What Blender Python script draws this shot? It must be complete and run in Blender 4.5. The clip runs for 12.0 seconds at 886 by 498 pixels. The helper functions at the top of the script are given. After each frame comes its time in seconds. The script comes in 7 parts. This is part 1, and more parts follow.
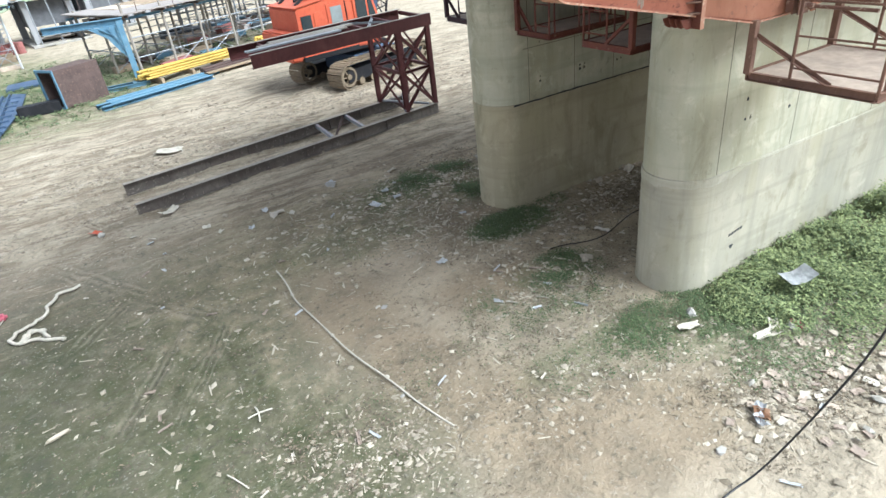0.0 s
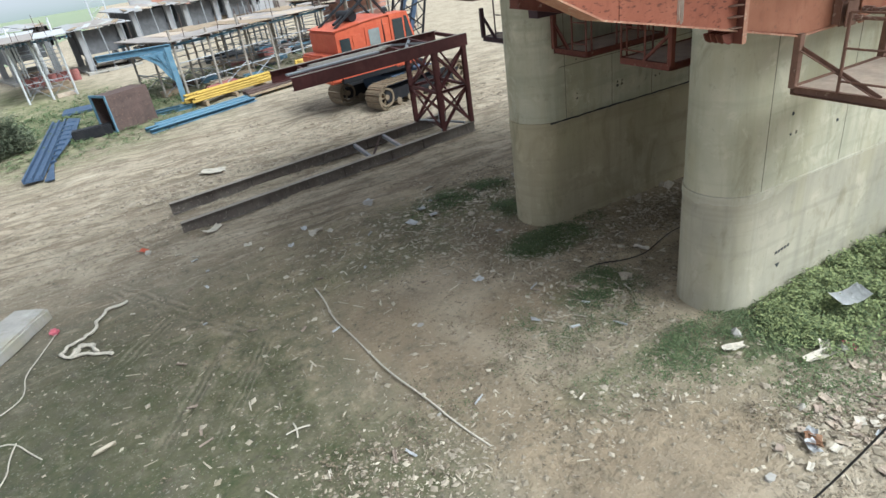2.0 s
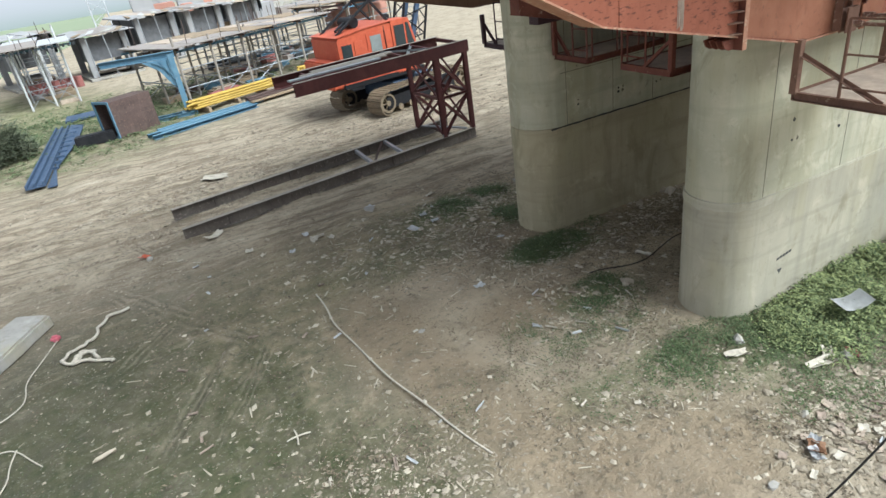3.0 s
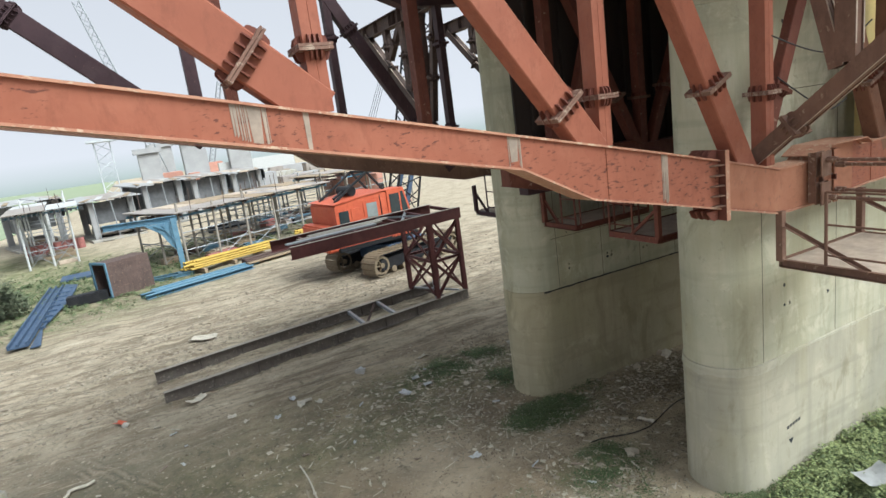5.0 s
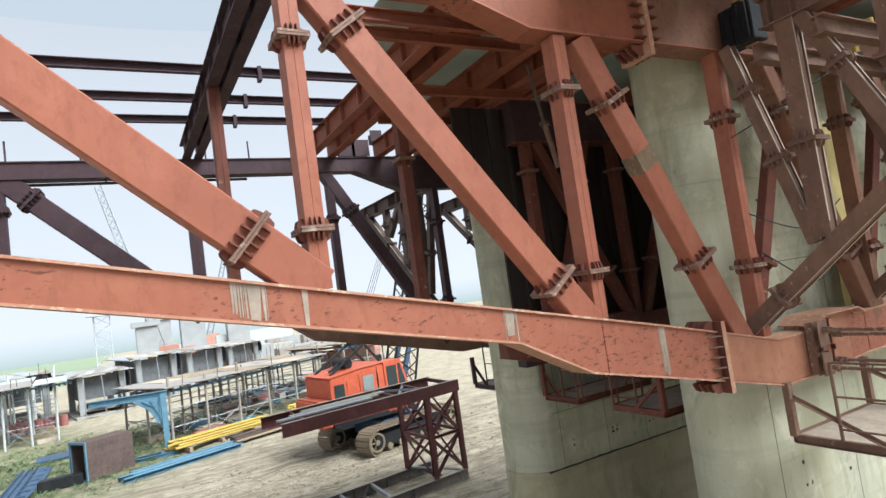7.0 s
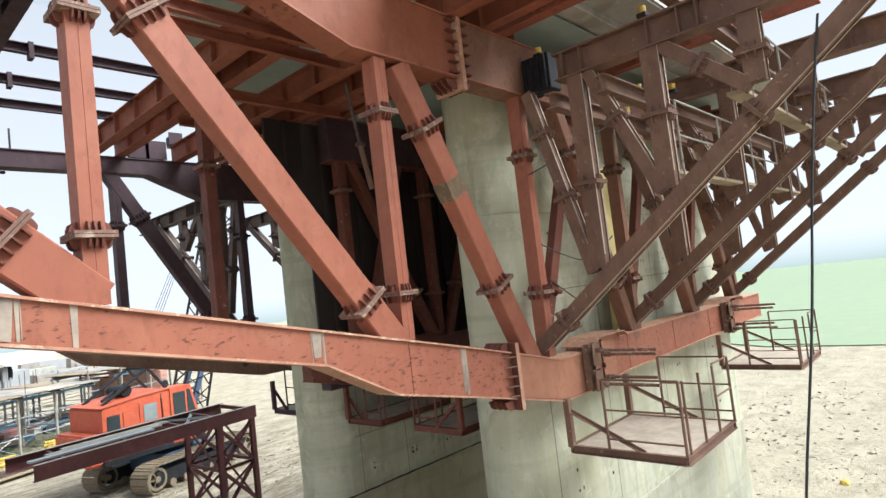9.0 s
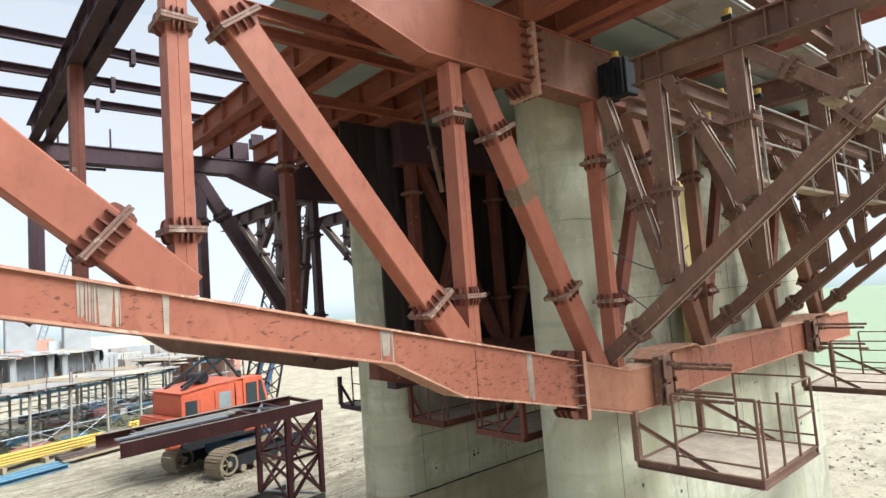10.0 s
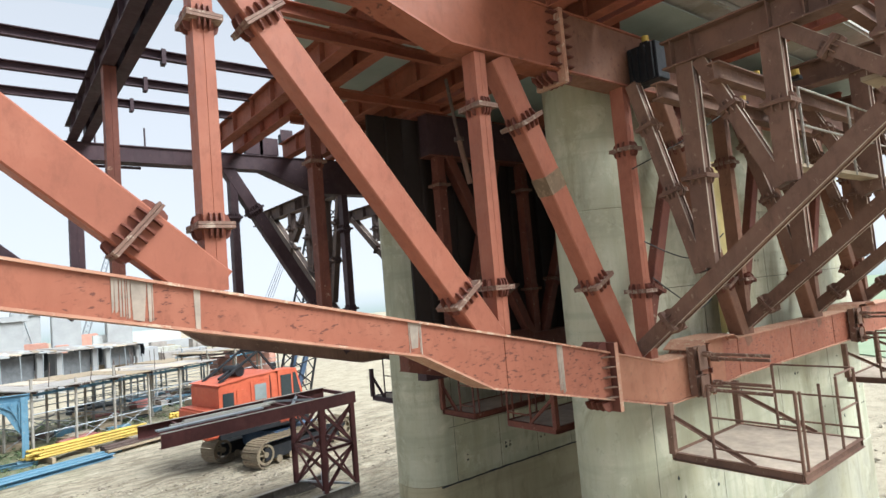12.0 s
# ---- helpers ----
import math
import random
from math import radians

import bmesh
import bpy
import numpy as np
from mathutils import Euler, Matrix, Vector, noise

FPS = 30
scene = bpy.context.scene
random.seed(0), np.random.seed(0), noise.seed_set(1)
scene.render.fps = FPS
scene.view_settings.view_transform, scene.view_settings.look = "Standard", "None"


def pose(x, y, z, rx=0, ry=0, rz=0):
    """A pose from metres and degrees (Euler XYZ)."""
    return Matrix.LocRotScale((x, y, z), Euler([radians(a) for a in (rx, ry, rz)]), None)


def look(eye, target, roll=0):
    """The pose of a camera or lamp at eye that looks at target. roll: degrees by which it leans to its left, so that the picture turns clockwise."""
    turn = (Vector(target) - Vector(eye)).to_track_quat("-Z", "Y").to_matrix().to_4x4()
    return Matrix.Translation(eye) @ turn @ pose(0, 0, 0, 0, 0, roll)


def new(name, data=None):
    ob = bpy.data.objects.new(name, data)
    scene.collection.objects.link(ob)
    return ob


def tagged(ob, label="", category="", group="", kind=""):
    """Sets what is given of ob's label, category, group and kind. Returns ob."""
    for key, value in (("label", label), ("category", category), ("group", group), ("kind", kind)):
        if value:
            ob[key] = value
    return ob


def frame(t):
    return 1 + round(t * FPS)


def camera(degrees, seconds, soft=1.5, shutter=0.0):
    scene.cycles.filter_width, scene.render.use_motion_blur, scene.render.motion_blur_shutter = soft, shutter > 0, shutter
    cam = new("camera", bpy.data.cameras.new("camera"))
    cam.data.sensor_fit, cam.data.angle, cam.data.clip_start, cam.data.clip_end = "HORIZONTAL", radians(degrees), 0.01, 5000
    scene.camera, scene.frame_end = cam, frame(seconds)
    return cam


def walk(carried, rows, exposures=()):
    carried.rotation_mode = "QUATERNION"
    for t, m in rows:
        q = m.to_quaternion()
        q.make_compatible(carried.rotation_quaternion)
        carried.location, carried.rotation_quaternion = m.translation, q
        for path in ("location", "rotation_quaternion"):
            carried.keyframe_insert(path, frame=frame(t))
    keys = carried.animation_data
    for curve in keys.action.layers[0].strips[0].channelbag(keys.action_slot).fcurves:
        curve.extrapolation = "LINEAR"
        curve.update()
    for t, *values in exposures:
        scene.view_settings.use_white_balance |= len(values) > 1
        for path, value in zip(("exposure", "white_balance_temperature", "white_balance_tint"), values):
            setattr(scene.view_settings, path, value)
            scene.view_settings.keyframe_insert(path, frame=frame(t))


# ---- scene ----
cam = camera(73.8, 12.0, soft=1.5)
# seconds, x, y, z, yaw, pitch, roll
PATH = [
    (0.0, -0.000, -0.001, 6.500, -30.64, -30.32, 6.21),
    (0.5, -0.003, 0.011, 6.496, -29.21, -31.80, 7.00),
    (1.0, -0.017, 0.007, 6.504, -28.62, -31.39, 7.28),
    (1.5, -0.012, 0.005, 6.500, -27.98, -29.56, 7.61),
    (2.0, -0.016, 0.004, 6.506, -27.57, -28.22, 7.85),
    (2.5, -0.009, -0.004, 6.500, -27.49, -27.76, 7.92),
    (2.7, -0.002, -0.006, 6.507, -27.41, -27.74, 7.98),
    (4.3, 0.023, 0.170, 6.518, -28.03, -20.31, 8.31),
    (4.5, 0.019, 0.174, 6.531, -28.33, -16.88, 7.88),
    (5.0, 0.013, 0.166, 6.537, -28.21, -12.40, 7.52),
    (5.5, 0.010, 0.161, 6.554, -27.25, -7.68, 7.61),
    (6.0, 0.010, 0.156, 6.568, -26.71, -0.03, 7.71),
    (6.5, 0.016, 0.156, 6.571, -27.13, 3.10, 7.80),
    (7.0, 0.034, 0.175, 6.572, -28.45, 4.00, 7.99),
    (7.5, 0.106, 0.248, 6.568, -37.32, 3.07, 8.30),
    (7.7, 0.115, 0.251, 6.564, -41.12, 2.73, 8.12),
    (9.3, 0.048, 0.289, 6.568, -47.22, 3.68, 6.61),
    (9.5, 0.029, 0.285, 6.573, -45.18, 3.91, 5.56),
    (10.0, 0.020, 0.275, 6.567, -40.88, 4.60, 4.34),
    (10.5, 0.025, 0.277, 6.567, -39.81, 4.75, 4.27),
    (11.0, 0.029, 0.275, 6.566, -39.31, 4.85, 4.22),
    (11.5, 0.044, 0.282, 6.566, -39.09, 4.93, 4.23),
    (12.0, 0.066, 0.282, 6.566, -37.87, 4.07, 4.94),
]
walk(cam, [(t, pose(x, y, z, 90 + pitch, roll, yaw)) for t, x, y, z, yaw, pitch, roll in PATH],
     exposures=[(0.0, 0.90, 5490, 5), (1.0, 0.71, 5550, 5), (1.5, 0.53, 5600, 4.5), (2.5, 0.42, 5690, 4), (4.5, 0.44, 5740, 4), (5.0, 0.47, 5850, 3), (5.5, 0.31, 5880, 2.5), (6.5, 0.56, 5700, 2), (9.5, 0.80, 5700, 2), (12.0, 0.74, 5700, 2)])

# ---------------------------------------------------------------- light
world = bpy.data.worlds.new("sky")
scene.world = world
world.use_nodes = True
wn, wl = world.node_tree.nodes, world.node_tree.links
wn.clear()
SUN_UP, SUN_AZ = 47.0, 143.0     # degrees; azimuth clockwise from +Y
sky = wn.new("ShaderNodeTexSky")
sky.sky_type = "NISHITA"
sky.sun_disc = False
sky.sun_elevation = radians(SUN_UP)
sky.sun_rotation = radians(SUN_AZ)
sky.air_density, sky.dust_density, sky.ozone_density = 1.5, 6.0, 1.0
veil = wn.new("ShaderNodeMixRGB")
veil.inputs[0].default_value = 0.72
veil.inputs[2].default_value = (9.7, 9.7, 9.95, 1)
wl.new(sky.outputs[0], veil.inputs[1])
back = wn.new("ShaderNodeBackground")
back.inputs["Strength"].default_value = 0.058
wl.new(veil.outputs[0], back.inputs["Color"])
wout = wn.new("ShaderNodeOutputWorld")
wl.new(back.outputs[0], wout.inputs["Surface"])

sun_data = bpy.data.lights.new("sun", "SUN")
sun_data.energy, sun_data.angle, sun_data.color = 5.2, radians(42), (1.0, 0.965, 0.915)
sun = new("sun", sun_data)
_az, _el = radians(SUN_AZ), radians(SUN_UP)
_to = Vector((math.sin(_az) * math.cos(_el), math.cos(_az) * math.cos(_el), math.sin(_el)))
sun.matrix_world = look(_to * 60, (0, 0, 0))


# ---------------------------------------------------------------- materials
def mat_new(name):
    m = bpy.data.materials.new(name)
    m.use_nodes = True
    nt = m.node_tree
    return m, nt, nt.nodes["Principled BSDF"]


def nz(nt, scale, detail=4.0, rough=0.55, vec=None, warp=0.0):
    n = nt.nodes.new("ShaderNodeTexNoise")
    n.inputs["Scale"].default_value = scale
    n.inputs["Detail"].default_value = detail
    n.inputs["Roughness"].default_value = rough
    n.inputs["Distortion"].default_value = warp
    if vec is not None:
        nt.links.new(vec, n.inputs["Vector"])
    return n.outputs["Fac"]


def ramp(nt, fac, stops):
    r = nt.nodes.new("ShaderNodeValToRGB")
    e = r.color_ramp.elements
    while len(e) < len(stops):
        e.new(0.5)
    for k, (p, c) in enumerate(stops):
        e[k].position = p
        e[k].color = (*c, 1) if len(c) == 3 else c
    nt.links.new(fac, r.inputs[0])
    return r.outputs[0]


def g(v):
    return (v, v, v)


def mix(nt, fac, a, b, mode="MIX"):
    m = nt.nodes.new("ShaderNodeMixRGB")
    m.blend_type = mode
    for k, v in ((0, fac), (1, a), (2, b)):
        if isinstance(v, (int, float)):
            m.inputs[k].default_value = v
        elif isinstance(v, tuple):
            m.inputs[k].default_value = (*v, 1)
        else:
            nt.links.new(v, m.inputs[k])
    return m.outputs[0]


def coords(nt, stretch=None, which="Object"):
    c = nt.nodes.new("ShaderNodeTexCoord")
    if stretch is None:
        return c.outputs[which]
    mp = nt.nodes.new("ShaderNodeMapping")
    mp.inputs["Scale"].default_value = stretch
    nt.links.new(c.outputs[which], mp.inputs["Vector"])
    return mp.outputs["Vector"]


def bump(nt, bsdf, height, strength, dist):
    b = nt.nodes.new("ShaderNodeBump")
    b.inputs["Strength"].default_value = strength
    b.inputs["Distance"].default_value = dist
    nt.links.new(height, b.inputs["Height"])
    nt.links.new(b.outputs[0], bsdf.inputs["Normal"])


def painted_steel(name, base, dark, worn, rough=0.55, wear=0.62, metal=0.0, scuff=0.0):
    """Paint with cloudy fading, streaks that run down, scuffs and chips to primer or rust."""
    m, nt, b = mat_new(name)
    v = coords(nt)
    big = nz(nt, 0.9, 5, 0.6, v)
    col = mix(nt, ramp(nt, big, [(0.3, g(0)), (0.72, g(1))]), base, dark)
    streak = nz(nt, 1.0, 4, 0.6, coords(nt, (9, 9, 0.9)))
    col = mix(nt, ramp(nt, streak, [(0.5, g(0)), (0.78, g(0.6))]), col, dark)
    dust = nz(nt, 2.2, 6, 0.65, v, 0.3)
    col = mix(nt, ramp(nt, dust, [(0.5, g(0)), (0.8, g(0.45))]), col, (min(1, base[0] * 1.1 + 0.03), base[1] * 1.2 + 0.025, base[2] * 1.2 + 0.02))
    grime = nz(nt, 4.5, 8, 0.75, coords(nt, (1.6, 1.6, 0.8)), 0.3)
    col = mix(nt, ramp(nt, grime, [(0.50, g(0)), (0.68, g(0.55))]), col, tuple(c * 0.72 for c in dark))
    chips = nz(nt, 11, 6, 0.7, v, 0.4)
    col = mix(nt, ramp(nt, chips, [(wear, g(0)), (wear + 0.05, g(0.85))]), col, worn)
    if scuff:
        sc = nz(nt, 5.0, 4, 0.6, coords(nt, (2.4, 2.4, 6.5)), 0.2)
        where = nz(nt, 1.3, 2, 0.5, v)
        mk = nt.nodes.new("ShaderNodeMath")
        mk.operation = "MULTIPLY"
        nt.links.new(ramp(nt, sc, [(0.585, g(0)), (0.625, g(scuff))]), mk.inputs[0])
        nt.links.new(ramp(nt, where, [(0.42, g(0)), (0.52, g(1))]), mk.inputs[1])
        col = mix(nt, mk.outputs[0], col, (0.10, 0.036, 0.026))
    nt.links.new(col, b.inputs["Base Color"])
    nt.links.new(ramp(nt, chips, [(0.3, g(rough - 0.1)), (0.8, g(rough + 0.25))]), b.inputs["Roughness"])
    b.inputs["Metallic"].default_value = metal
    b.inputs["Specular IOR Level"].default_value = 0.22
    bump(nt, b, chips, 0.12, 0.01)
    return m


M_RED = painted_steel("red_oxide_primer", (0.31, 0.112, 0.068), (0.24, 0.083, 0.05), (0.13, 0.055, 0.04), 0.5, 0.66, 0.0, 0.85)
M_REDPLAIN = painted_steel("clean_red_primer", (0.31, 0.108, 0.066), (0.235, 0.08, 0.049), (0.17, 0.07, 0.05), 0.5, 0.70)
# orange-brown of the top chord, darkened further for shade under the deck
M_REDTOP = painted_steel("shaded_orange_brown", (0.255, 0.083, 0.045), (0.19, 0.063, 0.035), (0.14, 0.06, 0.04), 0.55, 0.66)
# dusty orange-brown, lifted to stand for sun on the anchor end
M_CORBEL = painted_steel("sunlit_dusty_primer", (0.36, 0.165, 0.10), (0.28, 0.12, 0.072), (0.22, 0.11, 0.075), 0.7, 0.6)
M_REDDUST = painted_steel("browned_red_primer", (0.24, 0.115, 0.073), (0.16, 0.08, 0.053), (0.12, 0.06, 0.045), 0.6, 0.6)
# red primer darkened for shade between the piers; also dull red fins, platforms
M_REDMID = painted_steel("dull_shaded_red", (0.16, 0.053, 0.035), (0.10, 0.036, 0.027), (0.28, 0.19, 0.14), 0.6, 0.62)
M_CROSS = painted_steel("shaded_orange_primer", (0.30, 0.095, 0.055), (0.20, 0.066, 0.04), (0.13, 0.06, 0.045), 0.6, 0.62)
M_BARE = painted_steel("bare_joint_plate", (0.225, 0.135, 0.10), (0.14, 0.075, 0.056), (0.36, 0.28, 0.22), 0.6, 0.55)
M_REDPALE = painted_steel("worn_flange_primer", (0.46, 0.27, 0.18), (0.33, 0.14, 0.09), (0.50, 0.38, 0.28), 0.6, 0.56)
M_REDOLD = painted_steel("weathered_red_primer", (0.215, 0.122, 0.085), (0.12, 0.068, 0.05), (0.31, 0.225, 0.165), 0.6, 0.62)
# dark copy of the oxide steel, for parts in backlight and deep shade
M_DARK = painted_steel("shade_dark_steel", (0.066, 0.037, 0.043), (0.042, 0.025, 0.031), (0.15, 0.09, 0.08), 0.6, 0.64)
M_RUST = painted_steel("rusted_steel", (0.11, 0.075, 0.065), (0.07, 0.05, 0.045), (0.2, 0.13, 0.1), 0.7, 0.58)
M_GREYBEAM = painted_steel("dusty_grey_beam", (0.16, 0.14, 0.12), (0.10, 0.085, 0.075), (0.26, 0.23, 0.2), 0.75, 0.58)
M_DUSTY = painted_steel("dusty_flange_steel", (0.33, 0.30, 0.26), (0.24, 0.21, 0.18), (0.16, 0.11, 0.09), 0.8, 0.6)
# pale strip colour: sunlight on the bracket flange edges, painted in
M_EDGE = painted_steel("lit_flange_edge", (0.54, 0.45, 0.37), (0.38, 0.29, 0.23), (0.25, 0.15, 0.11), 0.7, 0.62)
M_MAROON = painted_steel("maroon_paint", (0.115, 0.042, 0.04), (0.07, 0.028, 0.028), (0.17, 0.08, 0.06), 0.5, 0.66)
M_BLUE = painted_steel("blue_paint", (0.14, 0.25, 0.33), (0.09, 0.18, 0.26), (0.3, 0.3, 0.28), 0.55, 0.60)
M_NAVY = painted_steel("dark_blue_sheet", (0.068, 0.105, 0.17), (0.046, 0.072, 0.12), (0.2, 0.2, 0.21), 0.5, 0.62)
M_YELLOW = painted_steel("yellow_paint", (0.52, 0.36, 0.07), (0.40, 0.27, 0.06), (0.25, 0.18, 0.1), 0.5, 0.66)
M_ORANGE = painted_steel("orange_crane_paint", (0.52, 0.115, 0.055), (0.42, 0.085, 0.045), (0.25, 0.1, 0.07), 0.45, 0.68)
# machine orange washed out to stand for distance haze
M_HAZEORANGE = painted_steel("haze_pale_orange", (0.50, 0.27, 0.21), (0.42, 0.22, 0.17), (0.4, 0.3, 0.25), 0.6, 0.66)
M_PATCH = painted_steel("ground_off_patch", (0.17, 0.115, 0.07), (0.11, 0.075, 0.048), (0.22, 0.15, 0.10), 0.7, 0.55)
M_BLACK = painted_steel("black_greasy_steel", (0.02, 0.021, 0.024), (0.012, 0.012, 0.014), (0.07, 0.06, 0.05), 0.5, 0.66)
M_TRACK = painted_steel("dusty_track_steel", (0.26, 0.205, 0.135), (0.17, 0.135, 0.095), (0.07, 0.06, 0.05), 0.8, 0.60)
# steel lightened to stand for the haze in front of far things
M_FARSTEEL = painted_steel("haze_pale_steel", (0.50, 0.52, 0.54), (0.42, 0.44, 0.46), (0.4, 0.38, 0.36), 0.6, 0.7)
M_GALV = painted_steel("galvanised_pipe", (0.34, 0.36, 0.38), (0.24, 0.25, 0.26), (0.22, 0.13, 0.08), 0.45, 0.66, 0.3)


def concrete(name, base, dark, joints=True):
    m, nt, b = mat_new(name)
    v = coords(nt)
    cloud = nz(nt, 0.55, 6, 0.62, v)
    col = mix(nt, ramp(nt, cloud, [(0.33, g(0)), (0.68, g(1))]), base, dark)
    run = nz(nt, 1.0, 5, 0.65, coords(nt, (3.2, 3.2, 0.22)))
    col = mix(nt, ramp(nt, run, [(0.50, g(0)), (0.72, g(0.5))]), col, (dark[0] * 0.68, dark[1] * 0.70, dark[2] * 0.68))
    rust = nz(nt, 0.8, 5, 0.6, coords(nt, (1.6, 1.6, 0.5)))
    col = mix(nt, ramp(nt, rust, [(0.47, g(0)), (0.70, g(0.6))]), col, (0.34, 0.31, 0.19))
    # board marks across the cast, patches of laitance, dark damp blots and air holes
    board = nz(nt, 1.0, 3, 0.5, coords(nt, (0.35, 0.35, 5.0)))
    col = mix(nt, ramp(nt, board, [(0.52, g(0)), (0.66, g(0.4))]), col, (dark[0] * 0.8, dark[1] * 0.8, dark[2] * 0.78))
    pale = nz(nt, 1.5, 6, 0.7, v, 0.5)
    col = mix(nt, ramp(nt, pale, [(0.56, g(0)), (0.66, g(0.45))]), col, (min(1, base[0] * 1.2), min(1, base[1] * 1.2), min(1, base[2] * 1.22)))
    blot = nz(nt, 3.3, 7, 0.75, v, 0.4)
    col = mix(nt, ramp(nt, blot, [(0.60, g(0)), (0.72, g(0.6))]), col, (0.17, 0.16, 0.13))
    seep = nz(nt, 0.7, 7, 0.7, coords(nt, (2.2, 2.2, 0.9)), 0.6)
    col = mix(nt, ramp(nt, seep, [(0.53, g(0)), (0.66, g(0.5))]), col, (0.20, 0.18, 0.105))
    pores = nz(nt, 26, 5, 0.7, v)
    col = mix(nt, ramp(nt, pores, [(0.64, g(0)), (0.72, g(0.5))]), col, (0.13, 0.13, 0.12))
    nt.links.new(col, b.inputs["Base Color"])
    b.inputs["Roughness"].default_value = 0.88
    bump(nt, b, mix(nt, 0.5, nz(nt, 14, 8, 0.7, v), blot), 0.35, 0.02)
    return m


M_CONC = concrete("pier_concrete", (0.53, 0.51, 0.39), (0.375, 0.37, 0.275))
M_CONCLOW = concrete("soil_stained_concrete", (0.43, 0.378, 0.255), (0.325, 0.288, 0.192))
M_CONCWARM = concrete("cream_concrete", (0.465, 0.43, 0.33), (0.325, 0.31, 0.245))
M_CONC2 = concrete("pale_concrete", (0.47, 0.455, 0.42), (0.37, 0.36, 0.335))
M_LIP = concrete("pale_grout", (0.50, 0.475, 0.38), (0.40, 0.38, 0.30))
M_SLAB = concrete("weathered_concrete", (0.40, 0.38, 0.34), (0.29, 0.28, 0.26))

m, nt, b = mat_new("soffit_sheet")
v = coords(nt)
col = mix(nt, ramp(nt, nz(nt, 0.8, 5, 0.6, v), [(0.35, g(0)), (0.7, g(1))]), (0.40, 0.47, 0.43), (0.26, 0.31, 0.285))
nt.links.new(col, b.inputs["Base Color"])
b.inputs["Roughness"].default_value = 0.6
M_SOFFIT = m

# ground: bare sandy soil, greyer trodden soil, thin grass
m, nt, b = mat_new("site_soil")
v = coords(nt)
sand = mix(nt, nz(nt, 0.35, 6, 0.6, v), (0.46, 0.395, 0.295), (0.355, 0.30, 0.22))
grey = mix(nt, ramp(nt, nz(nt, 0.6, 6, 0.6, v), [(0.36, g(0)), (0.64, g(1))]), (0.070, 0.070, 0.050), (0.128, 0.118, 0.084))
earth = mix(nt, ramp(nt, nz(nt, 0.7, 7, 0.66, v), [(0.36, g(0)), (0.62, g(1))]), (0.36, 0.292, 0.188), (0.49, 0.41, 0.275))
M_SOIL, soil_nt, soil_v = m, nt, v


def zone(cx, cy, rx, ry, edge=0.5):
    """1 inside a soft-edged ellipse of the ground, 0 outside; its rim is broken up by noise."""
    mp = soil_nt.nodes.new("ShaderNodeMapping")
    mp.vector_type = "TEXTURE"
    mp.inputs["Location"].default_value = (cx, cy, 0)
    mp.inputs["Scale"].default_value = (rx, ry, 1)
    soil_nt.links.new(soil_v, mp.inputs["Vector"])
    ln = soil_nt.nodes.new("ShaderNodeVectorMath")
    ln.operation = "LENGTH"
    soil_nt.links.new(mp.outputs[0], ln.inputs[0])
    hf = soil_nt.nodes.new("ShaderNodeMath")
    hf.operation = "MULTIPLY"
    hf.inputs[1].default_value = 0.5
    soil_nt.links.new(ln.outputs["Value"], hf.inputs[0])
    ad = soil_nt.nodes.new("ShaderNodeMath")
    ad.operation = "MULTIPLY_ADD"
    ad.inputs[1].default_value = 0.45
    soil_nt.links.new(nz(soil_nt, 0.5, 6, 0.65, soil_v), ad.inputs[0])
    soil_nt.links.new(hf.outputs[0], ad.inputs[2])
    return ramp(soil_nt, ad.outputs[0], [(max(0.0, 0.725 - edge / 2), g(1)), (min(1.0, 0.725 + edge / 2), g(0))])


speck = ramp(nt, nz(nt, 16, 3, 0.6, v), [(0.60, g(0)), (0.68, g(1))])
thin = nz(nt, 1.7, 6, 0.7, v)
near_grey = zone(-3.0, 9.0, 6.8, 6.2, 0.4)      # trodden, half-grassed soil below the camera
pier_grey = zone(5.5, 10.5, 6.0, 5.0, 0.4)
col = mix(nt, near_grey, sand, grey)
col = mix(nt, pier_grey, col, earth)
# faint green where thin grass comes through
turf = mix(nt, ramp(nt, nz(nt, 5, 6, 0.75, v), [(0.35, g(0)), (0.65, g(1))]), (0.058, 0.072, 0.033), (0.12, 0.118, 0.066))
for cx, cy, rx, ry, amount in ((-1.2, 8.5, 4.2, 4.0, 0.75), (5.6, 12.4, 2.6, 1.9, 0.6), (9.6, 4.1, 3.6, 1.5, 1.0), (0.7, 7.2, 2.6, 2.6, 0.85), (-1.5, 10.5, 3.6, 3.0, 0.6), (1.2, 6.1, 2.2, 1.8, 0.8),
                               (3.0, 13.5, 4.0, 1.6, 0.5), (-4.0, 38.0, 8.5, 8.0, 0.95), (3.0, 44.0, 14.0, 6.0, 0.7), (-12.0, 50.0, 9.0, 9.0, 0.9), (5.3, 5.6, 1.8, 1.2, 0.45)):
    mk = nt.nodes.new("ShaderNodeMath")
    mk.operation = "MULTIPLY"
    nt.links.new(zone(cx, cy, rx, ry, 0.35), mk.inputs[0])
    nt.links.new(ramp(nt, thin, [(0.36, g(0.15 * amount)), (0.62, g(amount))]), mk.inputs[1])
    col = mix(nt, mk.outputs[0], col, turf)
# rough olive meadow at the yard's edge
meadow = mix(nt, ramp(nt, nz(nt, 0.8, 6, 0.7, v), [(0.4, g(0)), (0.62, g(1))]), (0.15, 0.165, 0.075), (0.33, 0.30, 0.19))
